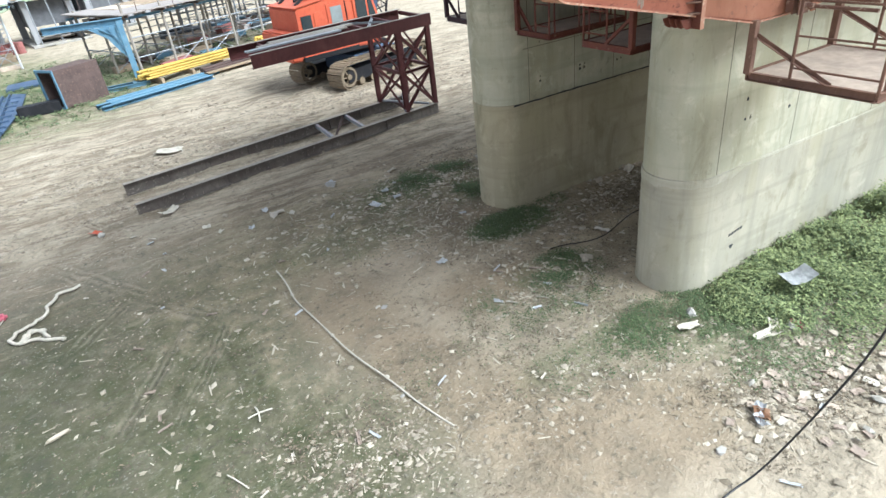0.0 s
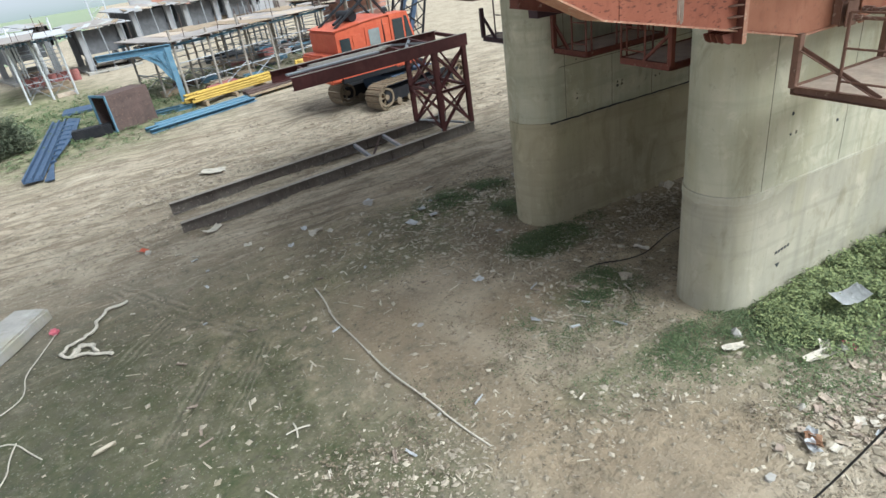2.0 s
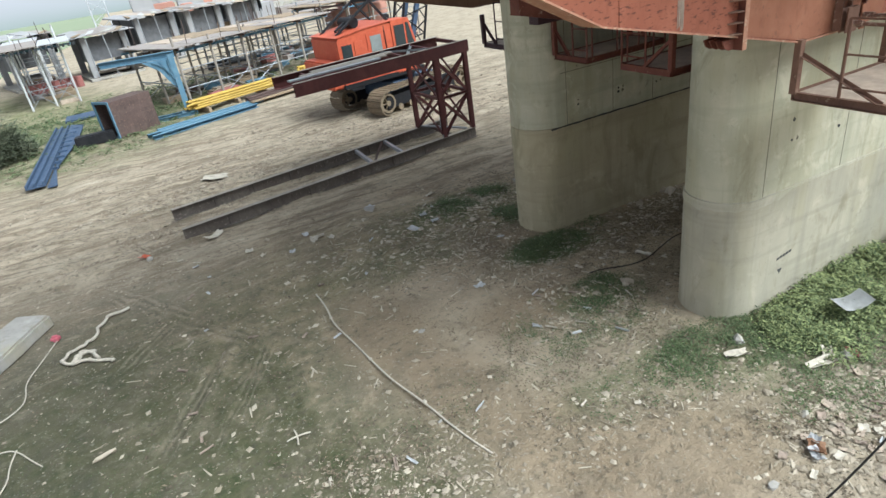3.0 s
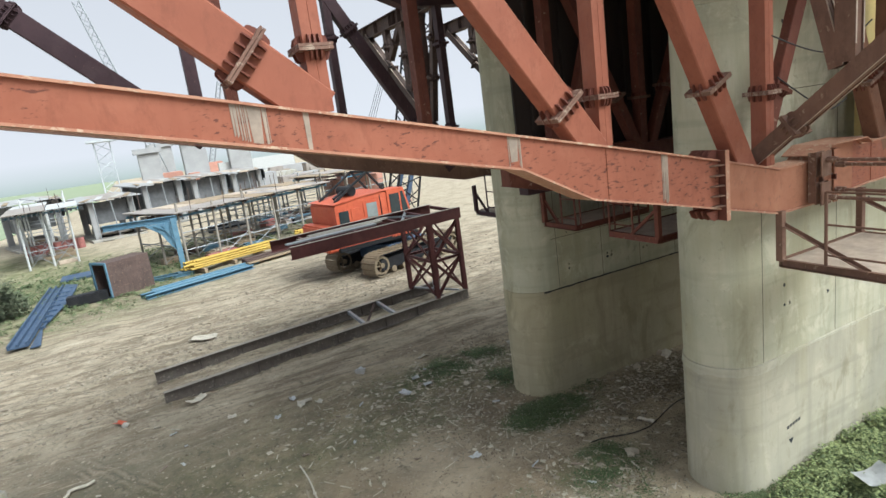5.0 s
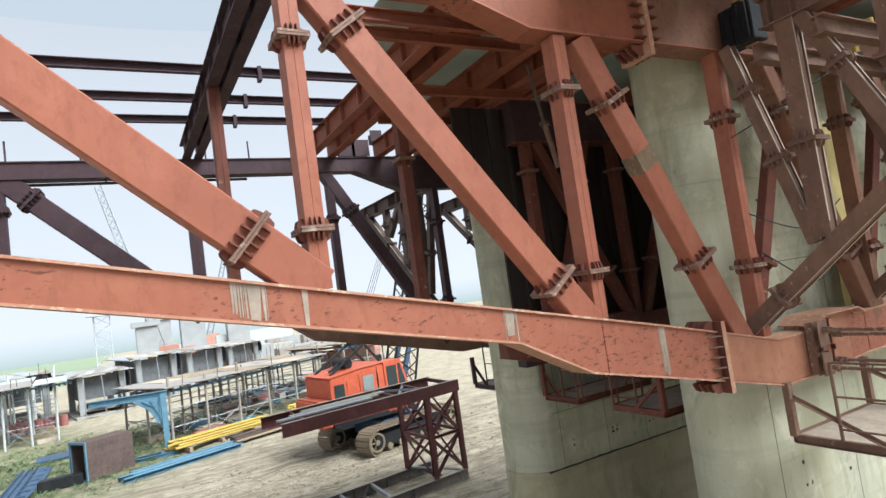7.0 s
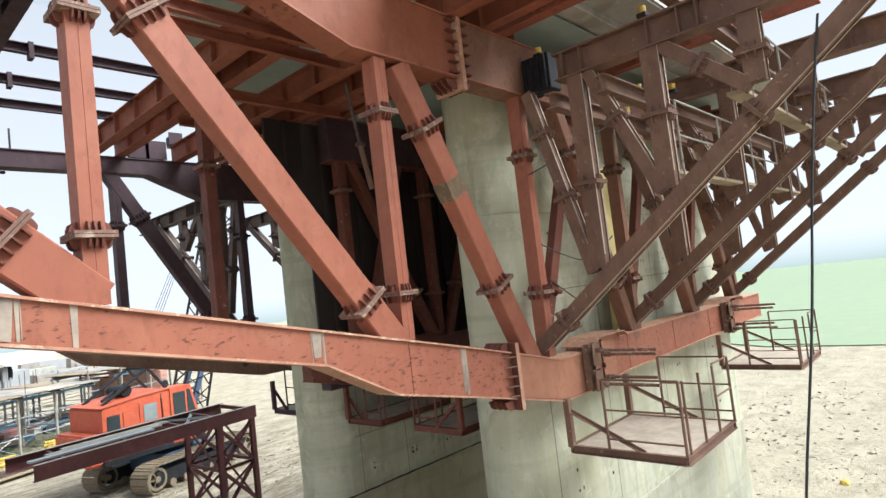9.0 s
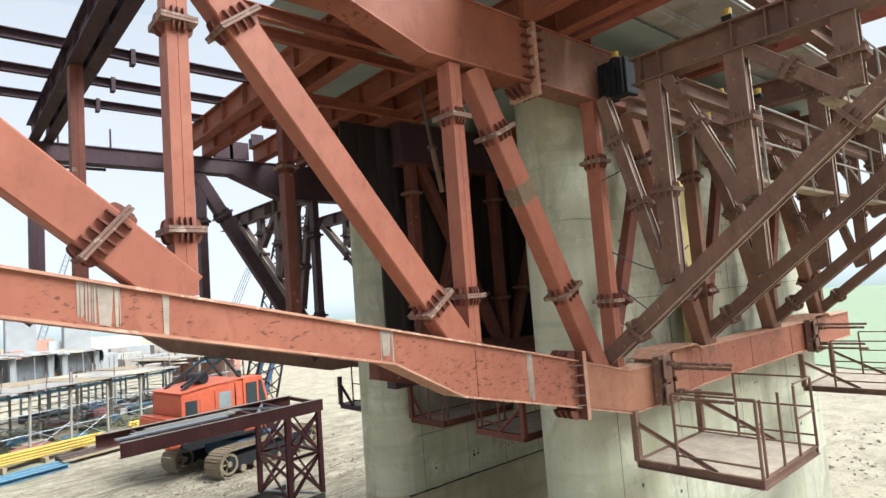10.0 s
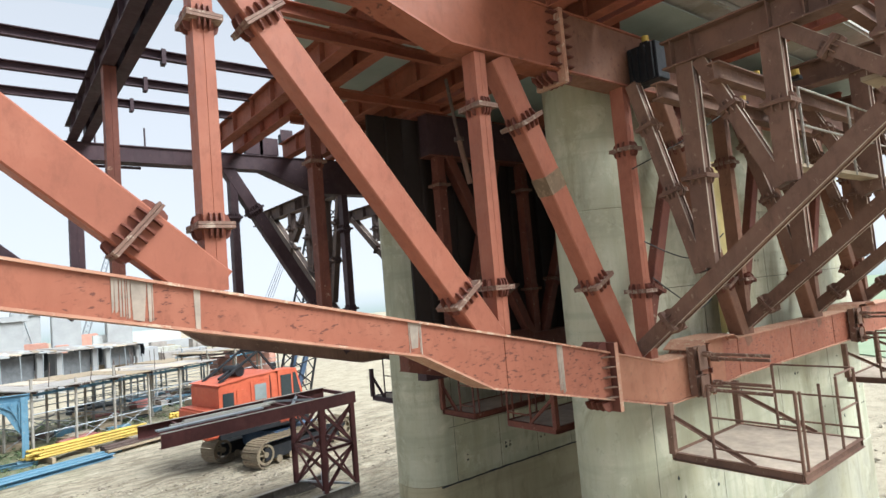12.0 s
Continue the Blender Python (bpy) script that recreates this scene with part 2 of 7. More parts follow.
for cx, cy, rx, ry in ((-6.0, 38.0, 9.0, 9.5), (-13.0, 48.0, 9.0, 12.0)):
    col = mix(nt, mix(nt, 0.9, g(0), zone(cx, cy, rx, ry, 0.3)), col, meadow)
# brown bare soil in the middle
brown = zone(4.3, 8.6, 2.6, 3.2, 0.45)
col = mix(nt, mix(nt, 0.75, g(0), brown), col, mix(nt, nz(nt, 1.6, 6, 0.65, v), (0.42, 0.35, 0.262), (0.31, 0.256, 0.188)))
# trodden sandy track from the middle of the site to the rubble
sandy = mix(nt, ramp(nt, nz(nt, 1.3, 6, 0.65, v), [(0.35, g(0)), (0.65, g(1))]), (0.31, 0.245, 0.165), (0.225, 0.178, 0.12))
for cx, cy, rx, ry in ((2.5, 9.2, 0.9, 1.5), (2.9, 7.0, 0.75, 1.3), (3.35, 5.2, 0.95, 1.1), (4.4, 3.9, 1.9, 1.0), (6.2, 10.9, 1.0, 0.7), (5.2, 8.2, 1.2, 0.7)):
    col = mix(nt, mix(nt, 0.85, g(0), zone(cx, cy, rx, ry, 0.4)), col, sandy)
# damp dark soil between the piers
damp_soil = mix(nt, ramp(nt, nz(nt, 2.2, 6, 0.7, v), [(0.38, g(0)), (0.64, g(1))]), (0.17, 0.142, 0.094), (0.295, 0.248, 0.168))
for cx, cy, rx, ry in ((9.2, 9.5, 2.4, 0.85), (8.6, 7.6, 1.6, 0.6), (5.9, 10.0, 0.8, 0.7), (11.5, 9.6, 2.2, 0.8)):
    col = mix(nt, mix(nt, 0.75, g(0), zone(cx, cy, rx, ry, 0.4)), col, damp_soil)
# short dense grass in ragged patches
lush = mix(nt, ramp(nt, nz(nt, 6, 6, 0.75, v), [(0.35, g(0)), (0.65, g(1))]), (0.042, 0.078, 0.026), (0.11, 0.142, 0.052))
for cx, cy, rx, ry, amount in ((6.95, 9.95, 1.0, 0.62, 0.95), (6.75, 13.7, 1.5, 0.75, 0.85), (7.2, 12.2, 0.6, 0.5, 0.8), (5.5, 13.2, 1.2, 0.6, 0.6), (6.5, 7.85, 0.9, 0.55, 0.7), (6.2, 5.6, 0.8, 0.4, 0.55), (4.7, 5.5, 0.8, 0.45, 0.35), (3.5, 11.7, 2.0, 0.8, 0.4), (7.5, 4.9, 1.1, 0.6, 0.7)):
    mk = nt.nodes.new("ShaderNodeMath")
    mk.operation = "MULTIPLY"
    nt.links.new(zone(cx, cy, rx, ry, 0.3), mk.inputs[0])
    nt.links.new(ramp(nt, thin, [(0.34, g(0.2 * amount)), (0.56, g(amount))]), mk.inputs[1])
    col = mix(nt, mk.outputs[0], col, lush)
# wheel ruts that run along the haul road
road = zone(6.0, 24.0, 22.0, 11.0, 0.3)
for stretch, lo, hi, amount, tint in (((0.4, 1.7, 1), 0.46, 0.58, 0.8, (0.21, 0.168, 0.118)), ((0.5, 4.2, 1), 0.52, 0.60, 0.7, (0.17, 0.135, 0.095)), ((0.7, 3.0, 1), 0.56, 0.64, 0.6, (0.54, 0.465, 0.35))):
    rut = nz(nt, 1.0, 7, 0.7, coords(nt, stretch), 0.8)
    mk = nt.nodes.new("ShaderNodeMath")
    mk.operation = "MULTIPLY"
    nt.links.new(road, mk.inputs[0])
    nt.links.new(ramp(nt, rut, [(lo, g(0)), (hi, g(amount))]), mk.inputs[1])
    col = mix(nt, mk.outputs[0], col, tint)
damp = nz(nt, 1.1, 7, 0.72, v, 0.5)
col = mix(nt, ramp(nt, damp, [(0.47, g(0)), (0.66, g(0.5))]), col, (0.15, 0.132, 0.095))
col = mix(nt, ramp(nt, nz(nt, 2.6, 7, 0.72, v, 0.5), [(0.53, g(0)), (0.72, g(0.38))]), col, (0.36, 0.31, 0.235))
# dried tyre prints: start, heading, length, width
for px, py, an, ln, wd in ((-3.2, 16.4, -58.5, 7.2, 0.62), (-1.75, 8.2, 61.0, 3.0, 0.45), (-2.3, 11.2, 52.0, 1.8, 0.5), (-2.2, 18.4, -60.0, 1.9, 0.5), (-4.3, 19.3, -63.0, 2.1, 0.5), (-0.9, 7.9, 61.0, 2.9, 0.36)):
    mp = nt.nodes.new("ShaderNodeMapping")
    mp.vector_type = "TEXTURE"
    mp.inputs["Location"].default_value = (px, py, 0)
    mp.inputs["Rotation"].default_value = (0, 0, radians(an))
    mp.inputs["Scale"].default_value = (ln, wd, 1)
    nt.links.new(v, mp.inputs["Vector"])
    sx = nt.nodes.new("ShaderNodeSeparateXYZ")
    nt.links.new(mp.outputs[0], sx.inputs[0])
    wob = nt.nodes.new("ShaderNodeMath")
    wob.operation = "MULTIPLY_ADD"
    wob.inputs[1].default_value = 0.35
    nt.links.new(nz(nt, 2.5, 4, 0.6, v), wob.inputs[0])
    nt.links.new(sx.outputs["Y"], wob.inputs[2])
    band = nt.nodes.new("ShaderNodeMath")
    band.operation = "PINGPONG"
    band.inputs[1].default_value = 0.16
    nt.links.new(wob.outputs[0], band.inputs[0])
    along = ramp(nt, sx.outputs["X"], [(0.0, g(0)), (0.12, g(1)), (0.85, g(1)), (1.0, g(0))])
    side = nt.nodes.new("ShaderNodeMath")
    side.operation = "ABSOLUTE"
    nt.links.new(sx.outputs["Y"], side.inputs[0])
    inside = mix(nt, 1.0, along, ramp(nt, side.outputs[0], [(0.38, g(1)), (0.5, g(0))]), "MULTIPLY")
    inside = mix(nt, 1.0, inside, ramp(nt, nz(nt, 1.4, 5, 0.65, v), [(0.40, g(0.1)), (0.58, g(1))]), "MULTIPLY")
    pale_f = mix(nt, 1.0, inside, ramp(nt, band.outputs[0], [(0.08, g(0)), (0.13, g(0.32))]), "MULTIPLY")
    dark_f = mix(nt, 1.0, inside, ramp(nt, band.outputs[0], [(0.02, g(0.45)), (0.06, g(0))]), "MULTIPLY")
    col = mix(nt, pale_f, col, (0.36, 0.315, 0.24))
    col = mix(nt, dark_f, col, (0.085, 0.075, 0.055))
crumb = nz(nt, 7, 6, 0.7, v)
patchy = ramp(nt, nz(nt, 0.9, 5, 0.6, v), [(0.4, g(0.12)), (0.62, g(0.85))])
mk = nt.nodes.new("ShaderNodeMath")
mk.operation = "MULTIPLY"
nt.links.new(ramp(nt, crumb, [(0.52, g(0)), (0.66, g(1))]), mk.inputs[0])
nt.links.new(patchy, mk.inputs[1])
col = mix(nt, mk.outputs[0], col, (0.09, 0.082, 0.062))
col = mix(nt, mix(nt, 0.22, g(0), speck), col, (0.55, 0.51, 0.44))
nt.links.new(col, b.inputs["Base Color"])
b.inputs["Roughness"].default_value = 0.95
b.inputs["Specular IOR Level"].default_value = 0.15
mixh = mix(nt, 0.4, crumb, damp)
bump(nt, b, mixh, 1.0, 0.11)

# crop green, paled in the colour for haze over the distance
m, nt, b = mat_new("hazy_field_crop")
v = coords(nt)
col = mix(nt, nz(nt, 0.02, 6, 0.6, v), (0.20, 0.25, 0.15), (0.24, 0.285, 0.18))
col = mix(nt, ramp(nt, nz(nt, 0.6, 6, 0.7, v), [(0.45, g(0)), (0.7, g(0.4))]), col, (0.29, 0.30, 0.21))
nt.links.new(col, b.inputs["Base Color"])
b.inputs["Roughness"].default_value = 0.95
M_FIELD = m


def plain(name, c, rough=0.6, metal=0.0, var=0.25, scale=6.0):
    m, nt, b = mat_new(name)
    v = coords(nt)
    d = tuple(x * (1 - var) for x in c)
    nt.links.new(mix(nt, ramp(nt, nz(nt, scale, 5, 0.65, v), [(0.3, g(0)), (0.7, g(1))]), c, d), b.inputs["Base Color"])
    b.inputs["Roughness"].default_value = rough
    b.inputs["Metallic"].default_value = metal
    return m


def varied(name, lo, hi, rough=0.9):
    """Pieces of one joined mesh, each island its own shade."""
    m, nt, b = mat_new(name)
    geo = nt.nodes.new("ShaderNodeNewGeometry")
    col = mix(nt, geo.outputs["Random Per Island"], lo, hi)
    nt.links.new(mix(nt, nz(nt, 8, 4, 0.6, coords(nt)), col, mix(nt, 0.4, col, g(0.05))), b.inputs["Base Color"])
    b.inputs["Roughness"].default_value = rough
    return m


M_CLOD = varied("dry_soil_clods", (0.24, 0.195, 0.14), (0.50, 0.43, 0.33))
M_CHIP = varied("pale_chips", (0.30, 0.255, 0.175), (0.65, 0.58, 0.45))
M_STONE = varied("pale_rubble", (0.20, 0.162, 0.108), (0.48, 0.42, 0.32))
M_GRASS = varied("grass_blades", (0.06, 0.10, 0.035), (0.17, 0.22, 0.09))
M_LEAF = varied("weed_leaves", (0.045, 0.08, 0.025), (0.36, 0.42, 0.17))
M_GLASS = plain("dusty_cab_glass", (0.25, 0.28, 0.28), 0.15, 0.0, 0.3, 2)
M_DARKGLASS = plain("dark_cab_glass", (0.03, 0.04, 0.045), 0.12)
M_ROPE = plain("white_rope", (0.60, 0.55, 0.45), 0.85, 0, 0.35, 14)
M_PINK = plain("pink_cloth", (0.60, 0.16, 0.20), 0.8, 0, 0.4, 12)
M_DRUM = plain("faded_red_drum", (0.34, 0.13, 0.115), 0.7, 0, 0.4, 4)
M_CABLE = plain("black_cable", (0.018, 0.018, 0.02), 0.5)
M_WHITE = plain("white_sheet", (0.54, 0.55, 0.55), 0.5, 0, 0.3, 4)
M_BROWN = plain("crumpled_brown", (0.30, 0.16, 0.085), 0.8, 0, 0.4, 9)
M_SCRAPE = plain("bare_filler_patch", (0.36, 0.285, 0.225), 0.7, 0, 0.4, 7)
M_ROOFSHEET = plain("pale_roof_sheet", (0.34, 0.302, 0.272), 0.6, 0, 0.35, 1.5)
M_TIMBER = plain("weathered_timber", (0.34, 0.26, 0.17), 0.8, 0, 0.4, 3)
M_SCREEN = plain("grey_shade_net", (0.17, 0.175, 0.185), 0.9, 0, 0.4, 2)
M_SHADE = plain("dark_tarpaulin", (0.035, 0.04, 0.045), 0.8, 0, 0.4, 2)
M_MESHDECK = plain("dusty_deck_plate", (0.50, 0.41, 0.32), 0.8, 0, 0.35, 5)
M_FARCONC = plain("far_concrete", (0.36, 0.36, 0.365), 0.9, 0, 0.2, 0.5)
M_CREAM = plain("cream_ply", (0.66, 0.53, 0.22), 0.6, 0, 0.3, 2)
M_DEAD = varied("dead_leaves", (0.10, 0.078, 0.05), (0.28, 0.22, 0.145))
M_BUSH = varied("bush_leaves", (0.05, 0.07, 0.035), (0.17, 0.19, 0.11))
M_PITCH = plain("shade_black_panel", (0.026, 0.017, 0.014), 0.85, 0, 0.4, 2)
M_SEAM = plain("dark_concrete_seam", (0.16, 0.148, 0.115), 0.95, 0, 0.35, 5)


# ---------------------------------------------------------------- building tools
def finish(name, bm, mat, smooth=False):
    me = bpy.data.meshes.new(name)
    bmesh.ops.recalc_face_normals(bm, faces=bm.faces)
    bm.to_mesh(me)
    bm.free()
    if smooth:
        for p in me.polygons:
            p.use_smooth = True
    if smooth:
        me.set_sharp_from_angle(angle=radians(32))
    me.materials.append(mat)
    return me


def part(name, bm, mat, parent=None, label="", smooth=False):
    """One bmesh, in world metres, as one mesh object."""
    ob = new(name, finish(name, bm, mat, smooth))
    if parent is not None:
        ob.parent = parent
        ob.matrix_parent_inverse = parent.matrix_basis.inverted()
    if label:
        tagged(ob, label=label)
    return ob


def put(name, me, m, parent, label=""):
    """One more object on mesh data that is there already, at the pose m."""
    ob = new(name, me)
    ob.matrix_basis = m
    ob.parent = parent
    if label:
        tagged(ob, label=label)
    return ob


def thing(name, at, label, category, group="", kind=""):
    ob = new(name)
    ob.empty_display_size = 0.2
    ob.matrix_basis = Matrix.Translation(at)
    return tagged(ob, label=label, category=category, group=group, kind=kind)


def basis(p0, p1, up=(0, 0, 1)):
    d = (Vector(p1) - Vector(p0)).normalized()
    u = Vector(up)
    if abs(d.dot(u)) > 0.98:
        u = Vector((0, 1, 0))
    s = d.cross(u).normalized()
    return d, s, s.cross(d).normalized()


def prism(bm, p0, p1, rects, up=(0, 0, 1), roll=0.0):
    """Solid bars from p0 to p1; each outline is a list of (s, u) points across the run."""
    p0, p1 = Vector(p0), Vector(p1)
    d, s, u = basis(p0, p1, up)
    if roll:
        q = Matrix.Rotation(roll, 3, d)
        s, u = q @ s, q @ u
    for ring in rects:
        if not isinstance(ring[0], tuple):
            s0, s1, u0, u1 = ring
            ring = ((s0, u0), (s1, u0), (s1, u1), (s0, u1))
        n = len(ring)
        a = [bm.verts.new(p0 + s * x + u * y) for x, y in ring]
        c = [bm.verts.new(p1 + s * x + u * y) for x, y in ring]
        bm.faces.new(a[::-1])
        bm.faces.new(c)
        for k in range(n):
            bm.faces.new((a[k], a[(k + 1) % n], c[(k + 1) % n], c[k]))
    return bm


def bar(p0, p1, rects, up=(0, 0, 1), roll=0.0):
    return prism(bmesh.new(), p0, p1, rects, up, roll)


def sec_box(w, h):
    e = min(w, h) * 0.06
    a, b_ = w / 2, h / 2
    return [[(-a + e, -b_), (a - e, -b_), (a, -b_ + e), (a, b_ - e), (a - e, b_), (-a + e, b_), (-a, b_ - e), (-a, -b_ + e)]]


def sec_i(w, h, tf=0.02, tw=0.014):
    a, b_, t = w / 2, h / 2, tw / 2
    return [[(-a, -b_), (a, -b_), (a, -b_ + tf), (t, -b_ + tf), (t, b_ - tf), (a, b_ - tf), (a, b_), (-a, b_), (-a, b_ - tf), (-t, b_ - tf), (-t, -b_ + tf), (-a, -b_ + tf)]]


def sec_twin(w, h, tf=0.016, lip=0.028):
    """A built-up box whose top and bottom plates stand proud of its webs."""
    a, b_, t = w / 2, h / 2, w / 2 - lip
    return [[(-a, -b_), (a, -b_), (a, -b_ + tf), (t, -b_ + tf), (t, b_ - tf), (a, b_ - tf), (a, b_), (-a, b_), (-a, b_ - tf), (-t, b_ - tf), (-t, -b_ + tf), (-a, -b_ + tf)]]


def sec_c(w, h, t=0.012):
    a, b_ = w / 2, h / 2
    return [[(-a, -b_), (a, -b_), (a, -b_ + t), (-a + t, -b_ + t), (-a + t, b_ - t), (a, b_ - t), (a, b_), (-a, b_)]]


def sec_l(w, t=0.008):
    a = w / 2
    return [[(-a, -a), (a, -a), (a, -a + t), (-a + t, -a + t), (-a + t, a), (-a, a)]]


def tube(bm, p0, p1, r, n=8, r1=None):
    p0, p1 = Vector(p0), Vector(p1)
    d, s, u = basis(p0, p1)
    r1 = r if r1 is None else r1
    a, c = [], []
    for k in range(n):
        w = 2 * math.pi * k / n
        e = s * math.cos(w) + u * math.sin(w)
        a.append(bm.verts.new(p0 + e * r))
        c.append(bm.verts.new(p1 + e * r1))
    bm.faces.new(a[::-1])
    bm.faces.new(c)
    for k in range(n):
        bm.faces.new((a[k], a[(k + 1) % n], c[(k + 1) % n], c[k]))
    return bm


def pipe(p0, p1, r, n=8, r1=None):
    return tube(bmesh.new(), p0, p1, r, n, r1)


def block(bm, x0, x1, y0, y1, z0, z1):
    v = [bm.verts.new(c) for c in ((x0, y0, z0), (x1, y0, z0), (x1, y1, z0), (x0, y1, z0), (x0, y0, z1), (x1, y0, z1), (x1, y1, z1), (x0, y1, z1))]
    for f in ((3, 2, 1, 0), (4, 5, 6, 7), (0, 1, 5, 4), (1, 2, 6, 5), (2, 3, 7, 6), (3, 0, 4, 7)):
        bm.faces.new([v[k] for k in f])
    return bm


def box(x0, x1, y0, y1, z0, z1, bevel=0.0):
    bm = block(bmesh.new(), x0, x1, y0, y1, z0, z1)
    if bevel:
        bmesh.ops.bevel(bm, geom=list(bm.edges), offset=bevel, segments=2, affect="EDGES")
    return bm


def slab(outline, y0, y1):
    """A plate: an outline in x and z, from y0 to y1."""
    bm = bmesh.new()
    a = [bm.verts.new((x, y0, z)) for x, z in outline]
    c = [bm.verts.new((x, y1, z)) for x, z in outline]
    bm.faces.new(a)
    bm.faces.new(c[::-1])
    n = len(outline)
    for k in range(n):
        bm.faces.new((a[k], c[k], c[(k + 1) % n], a[(k + 1) % n]))
    return bm


def join(bm, other):
    me = bpy.data.meshes.new("tmp")
    other.to_mesh(me)
    other.free()
    bm.from_mesh(me)
    bpy.data.meshes.remove(me)
    return bm


def line(points, r, name="line"):
    """A round cord through the points, as a mesh."""
    cu = bpy.data.curves.new(name, "CURVE")
    cu.dimensions, cu.bevel_depth, cu.bevel_resolution, cu.resolution_u = "3D", r, 1, 4
    sp = cu.splines.new("NURBS")
    sp.points.add(len(points) - 1)
    for p, q in zip(sp.points, points):
        p.co = (*q, 1)
    sp.use_endpoint_u, sp.order_u = True, 3
    ob = bpy.data.objects.new(name, cu)
    scene.collection.objects.link(ob)
    me = bpy.data.meshes.new_from_object(ob.evaluated_get(bpy.context.evaluated_depsgraph_get()))
    bpy.data.objects.remove(ob)
    bpy.data.curves.remove(cu)
    bm = bmesh.new()
    bm.from_mesh(me)
    bpy.data.meshes.remove(me)
    return bm


# a stiffener fin of a bolted joint: rounded at both ends, seated on the member at z 0
def fin_mesh(mat, length=0.20, height=0.062, t=0.014):
    bm = bmesh.new()
    prof = [(-length / 2, -0.004)]
    for k in range(7):
        w = math.pi * (1 - k / 6)
        prof.append((math.cos(w) * length / 2, height * (0.45 + 0.55 * math.sin(w)) if 0 < k < 6 else height * 0.4))
    prof.append((length / 2, -0.004))
    a = [bm.verts.new((x, -t / 2, z)) for x, z in prof]
    c = [bm.verts.new((x, t / 2, z)) for x, z in prof]
    bm.faces.new(a)
    bm.faces.new(c[::-1])
    for k in range(len(prof)):
        n = (k + 1) % len(prof)
        bm.faces.new((a[k], c[k], c[n], a[n]))
    return finish("rib", bm, mat)


FINS = {}


def joint(parent, p, d, wide, deep, mat, face=(0, 1, 0), n_wide=3, n_deep=2, fin=0.2, over=0.13, plate_mat=None):
    """A bolted flange joint across a member: two plates, and fins on its four faces. wide: across the member in the plane
    square to face; deep: along face."""
    p, d, f = Vector(p), Vector(d).normalized(), Vector(face).normalized()
    s = d.cross(f).normalized()
    bm = bmesh.new()
    for o in (-0.014, 0.014):
        q = p + d * o
        prism(bm, q - d * 0.012, q + d * 0.012, [(-wide / 2 - over, wide / 2 + over, -deep / 2 - 0.07, deep / 2 + 0.07)], f)
    plates = part("splice_plate", bm, plate_mat or mat, parent, "bare-edged joint plates" if plate_mat else "")
    key = (mat.name, fin)
    if key not in FINS:
        FINS[key] = fin_mesh(mat, fin)
    for sign in (-1, 1):
        for across, out, reach, half_, n in ((s, f * sign, deep / 2, wide / 2, n_wide), (f, s * sign, wide / 2, deep / 2, n_deep)):
            for k in range(n):
                o = (2 * k + 1 - n) / n * (half_ - 0.02)
                m = Matrix((d, out.cross(d), out)).transposed().to_4x4()
                m.translation = p + across * o + out * reach
                ob = put("rib", FINS[key], m, plates)
                ob.parent = plates
    return plates


# ---------------------------------------------------------------- ground
def grid_lines(lo, hi, near_lo, near_hi, step):
    a = list(np.arange(near_lo, near_hi + 1e-6, step))
    v, s = near_lo, step
    while v > lo:
        s *= 1.35
        v -= s
        a.insert(0, v)
    v, s = near_hi, step
    while v < hi:
        s *= 1.35
        v += s
        a.append(v)
    return a


# wheel ruts: a point on the line, its heading in degrees, length and depth
RUTS = ((-2.6, 15.2, -28, 3.4, 0.06), (-2.2, 15.6, -30, 3.2, 0.05), (-0.6, 10.4, 62, 3.6, 0.05), (-0.2, 10.2, 62, 3.6, 0.05), (-1.9, 12.6, 50, 3.0, 0.045),
        (2.0, 21.5, 10, 16.0, 0.05), (2.0, 23.2, 12, 18.0, 0.06), (3.0, 26.0, 14, 18.0, 0.06), (2.0, 28.0, 14, 16.0, 0.05), (-4.0, 20.0, 16, 10.0, 0.05), (-4.0, 22.0, 20, 10.0, 0.05),
        (24.0, 6.0, 70, 18.0, 0.06), (26.0, 5.0, 72, 18.0, 0.06), (-4.5, 17.5, 8, 7.0, 0.05))
RUT_AXES = [(x, y, math.cos(radians(a)), math.sin(radians(a)), L, d) for x, y, a, L, d in RUTS]


# tyre prints: from, to, width; grooves along the run and lugs across it
PRINTS = ((-3.2, 16.4, 0.6, 10.2, 0.55), (-1.75, 8.2, -0.3, 10.8, 0.4), (-2.3, 11.2, -1.2, 12.6, 0.45), (-2.2, 18.4, -1.3, 16.8, 0.4), (-4.3, 19.3, -3.4, 17.5, 0.4), (-0.9, 7.9, 0.5, 10.4, 0.3))
PRINT_AXES = []
for _x0, _y0, _x1, _y1, _w in PRINTS:
    _L = math.hypot(_x1 - _x0, _y1 - _y0)
    PRINT_AXES.append((_x0, _y0, (_x1 - _x0) / _L, (_y1 - _y0) / _L, _L, _w))
ROAD = (math.cos(radians(14)), math.sin(radians(14)))


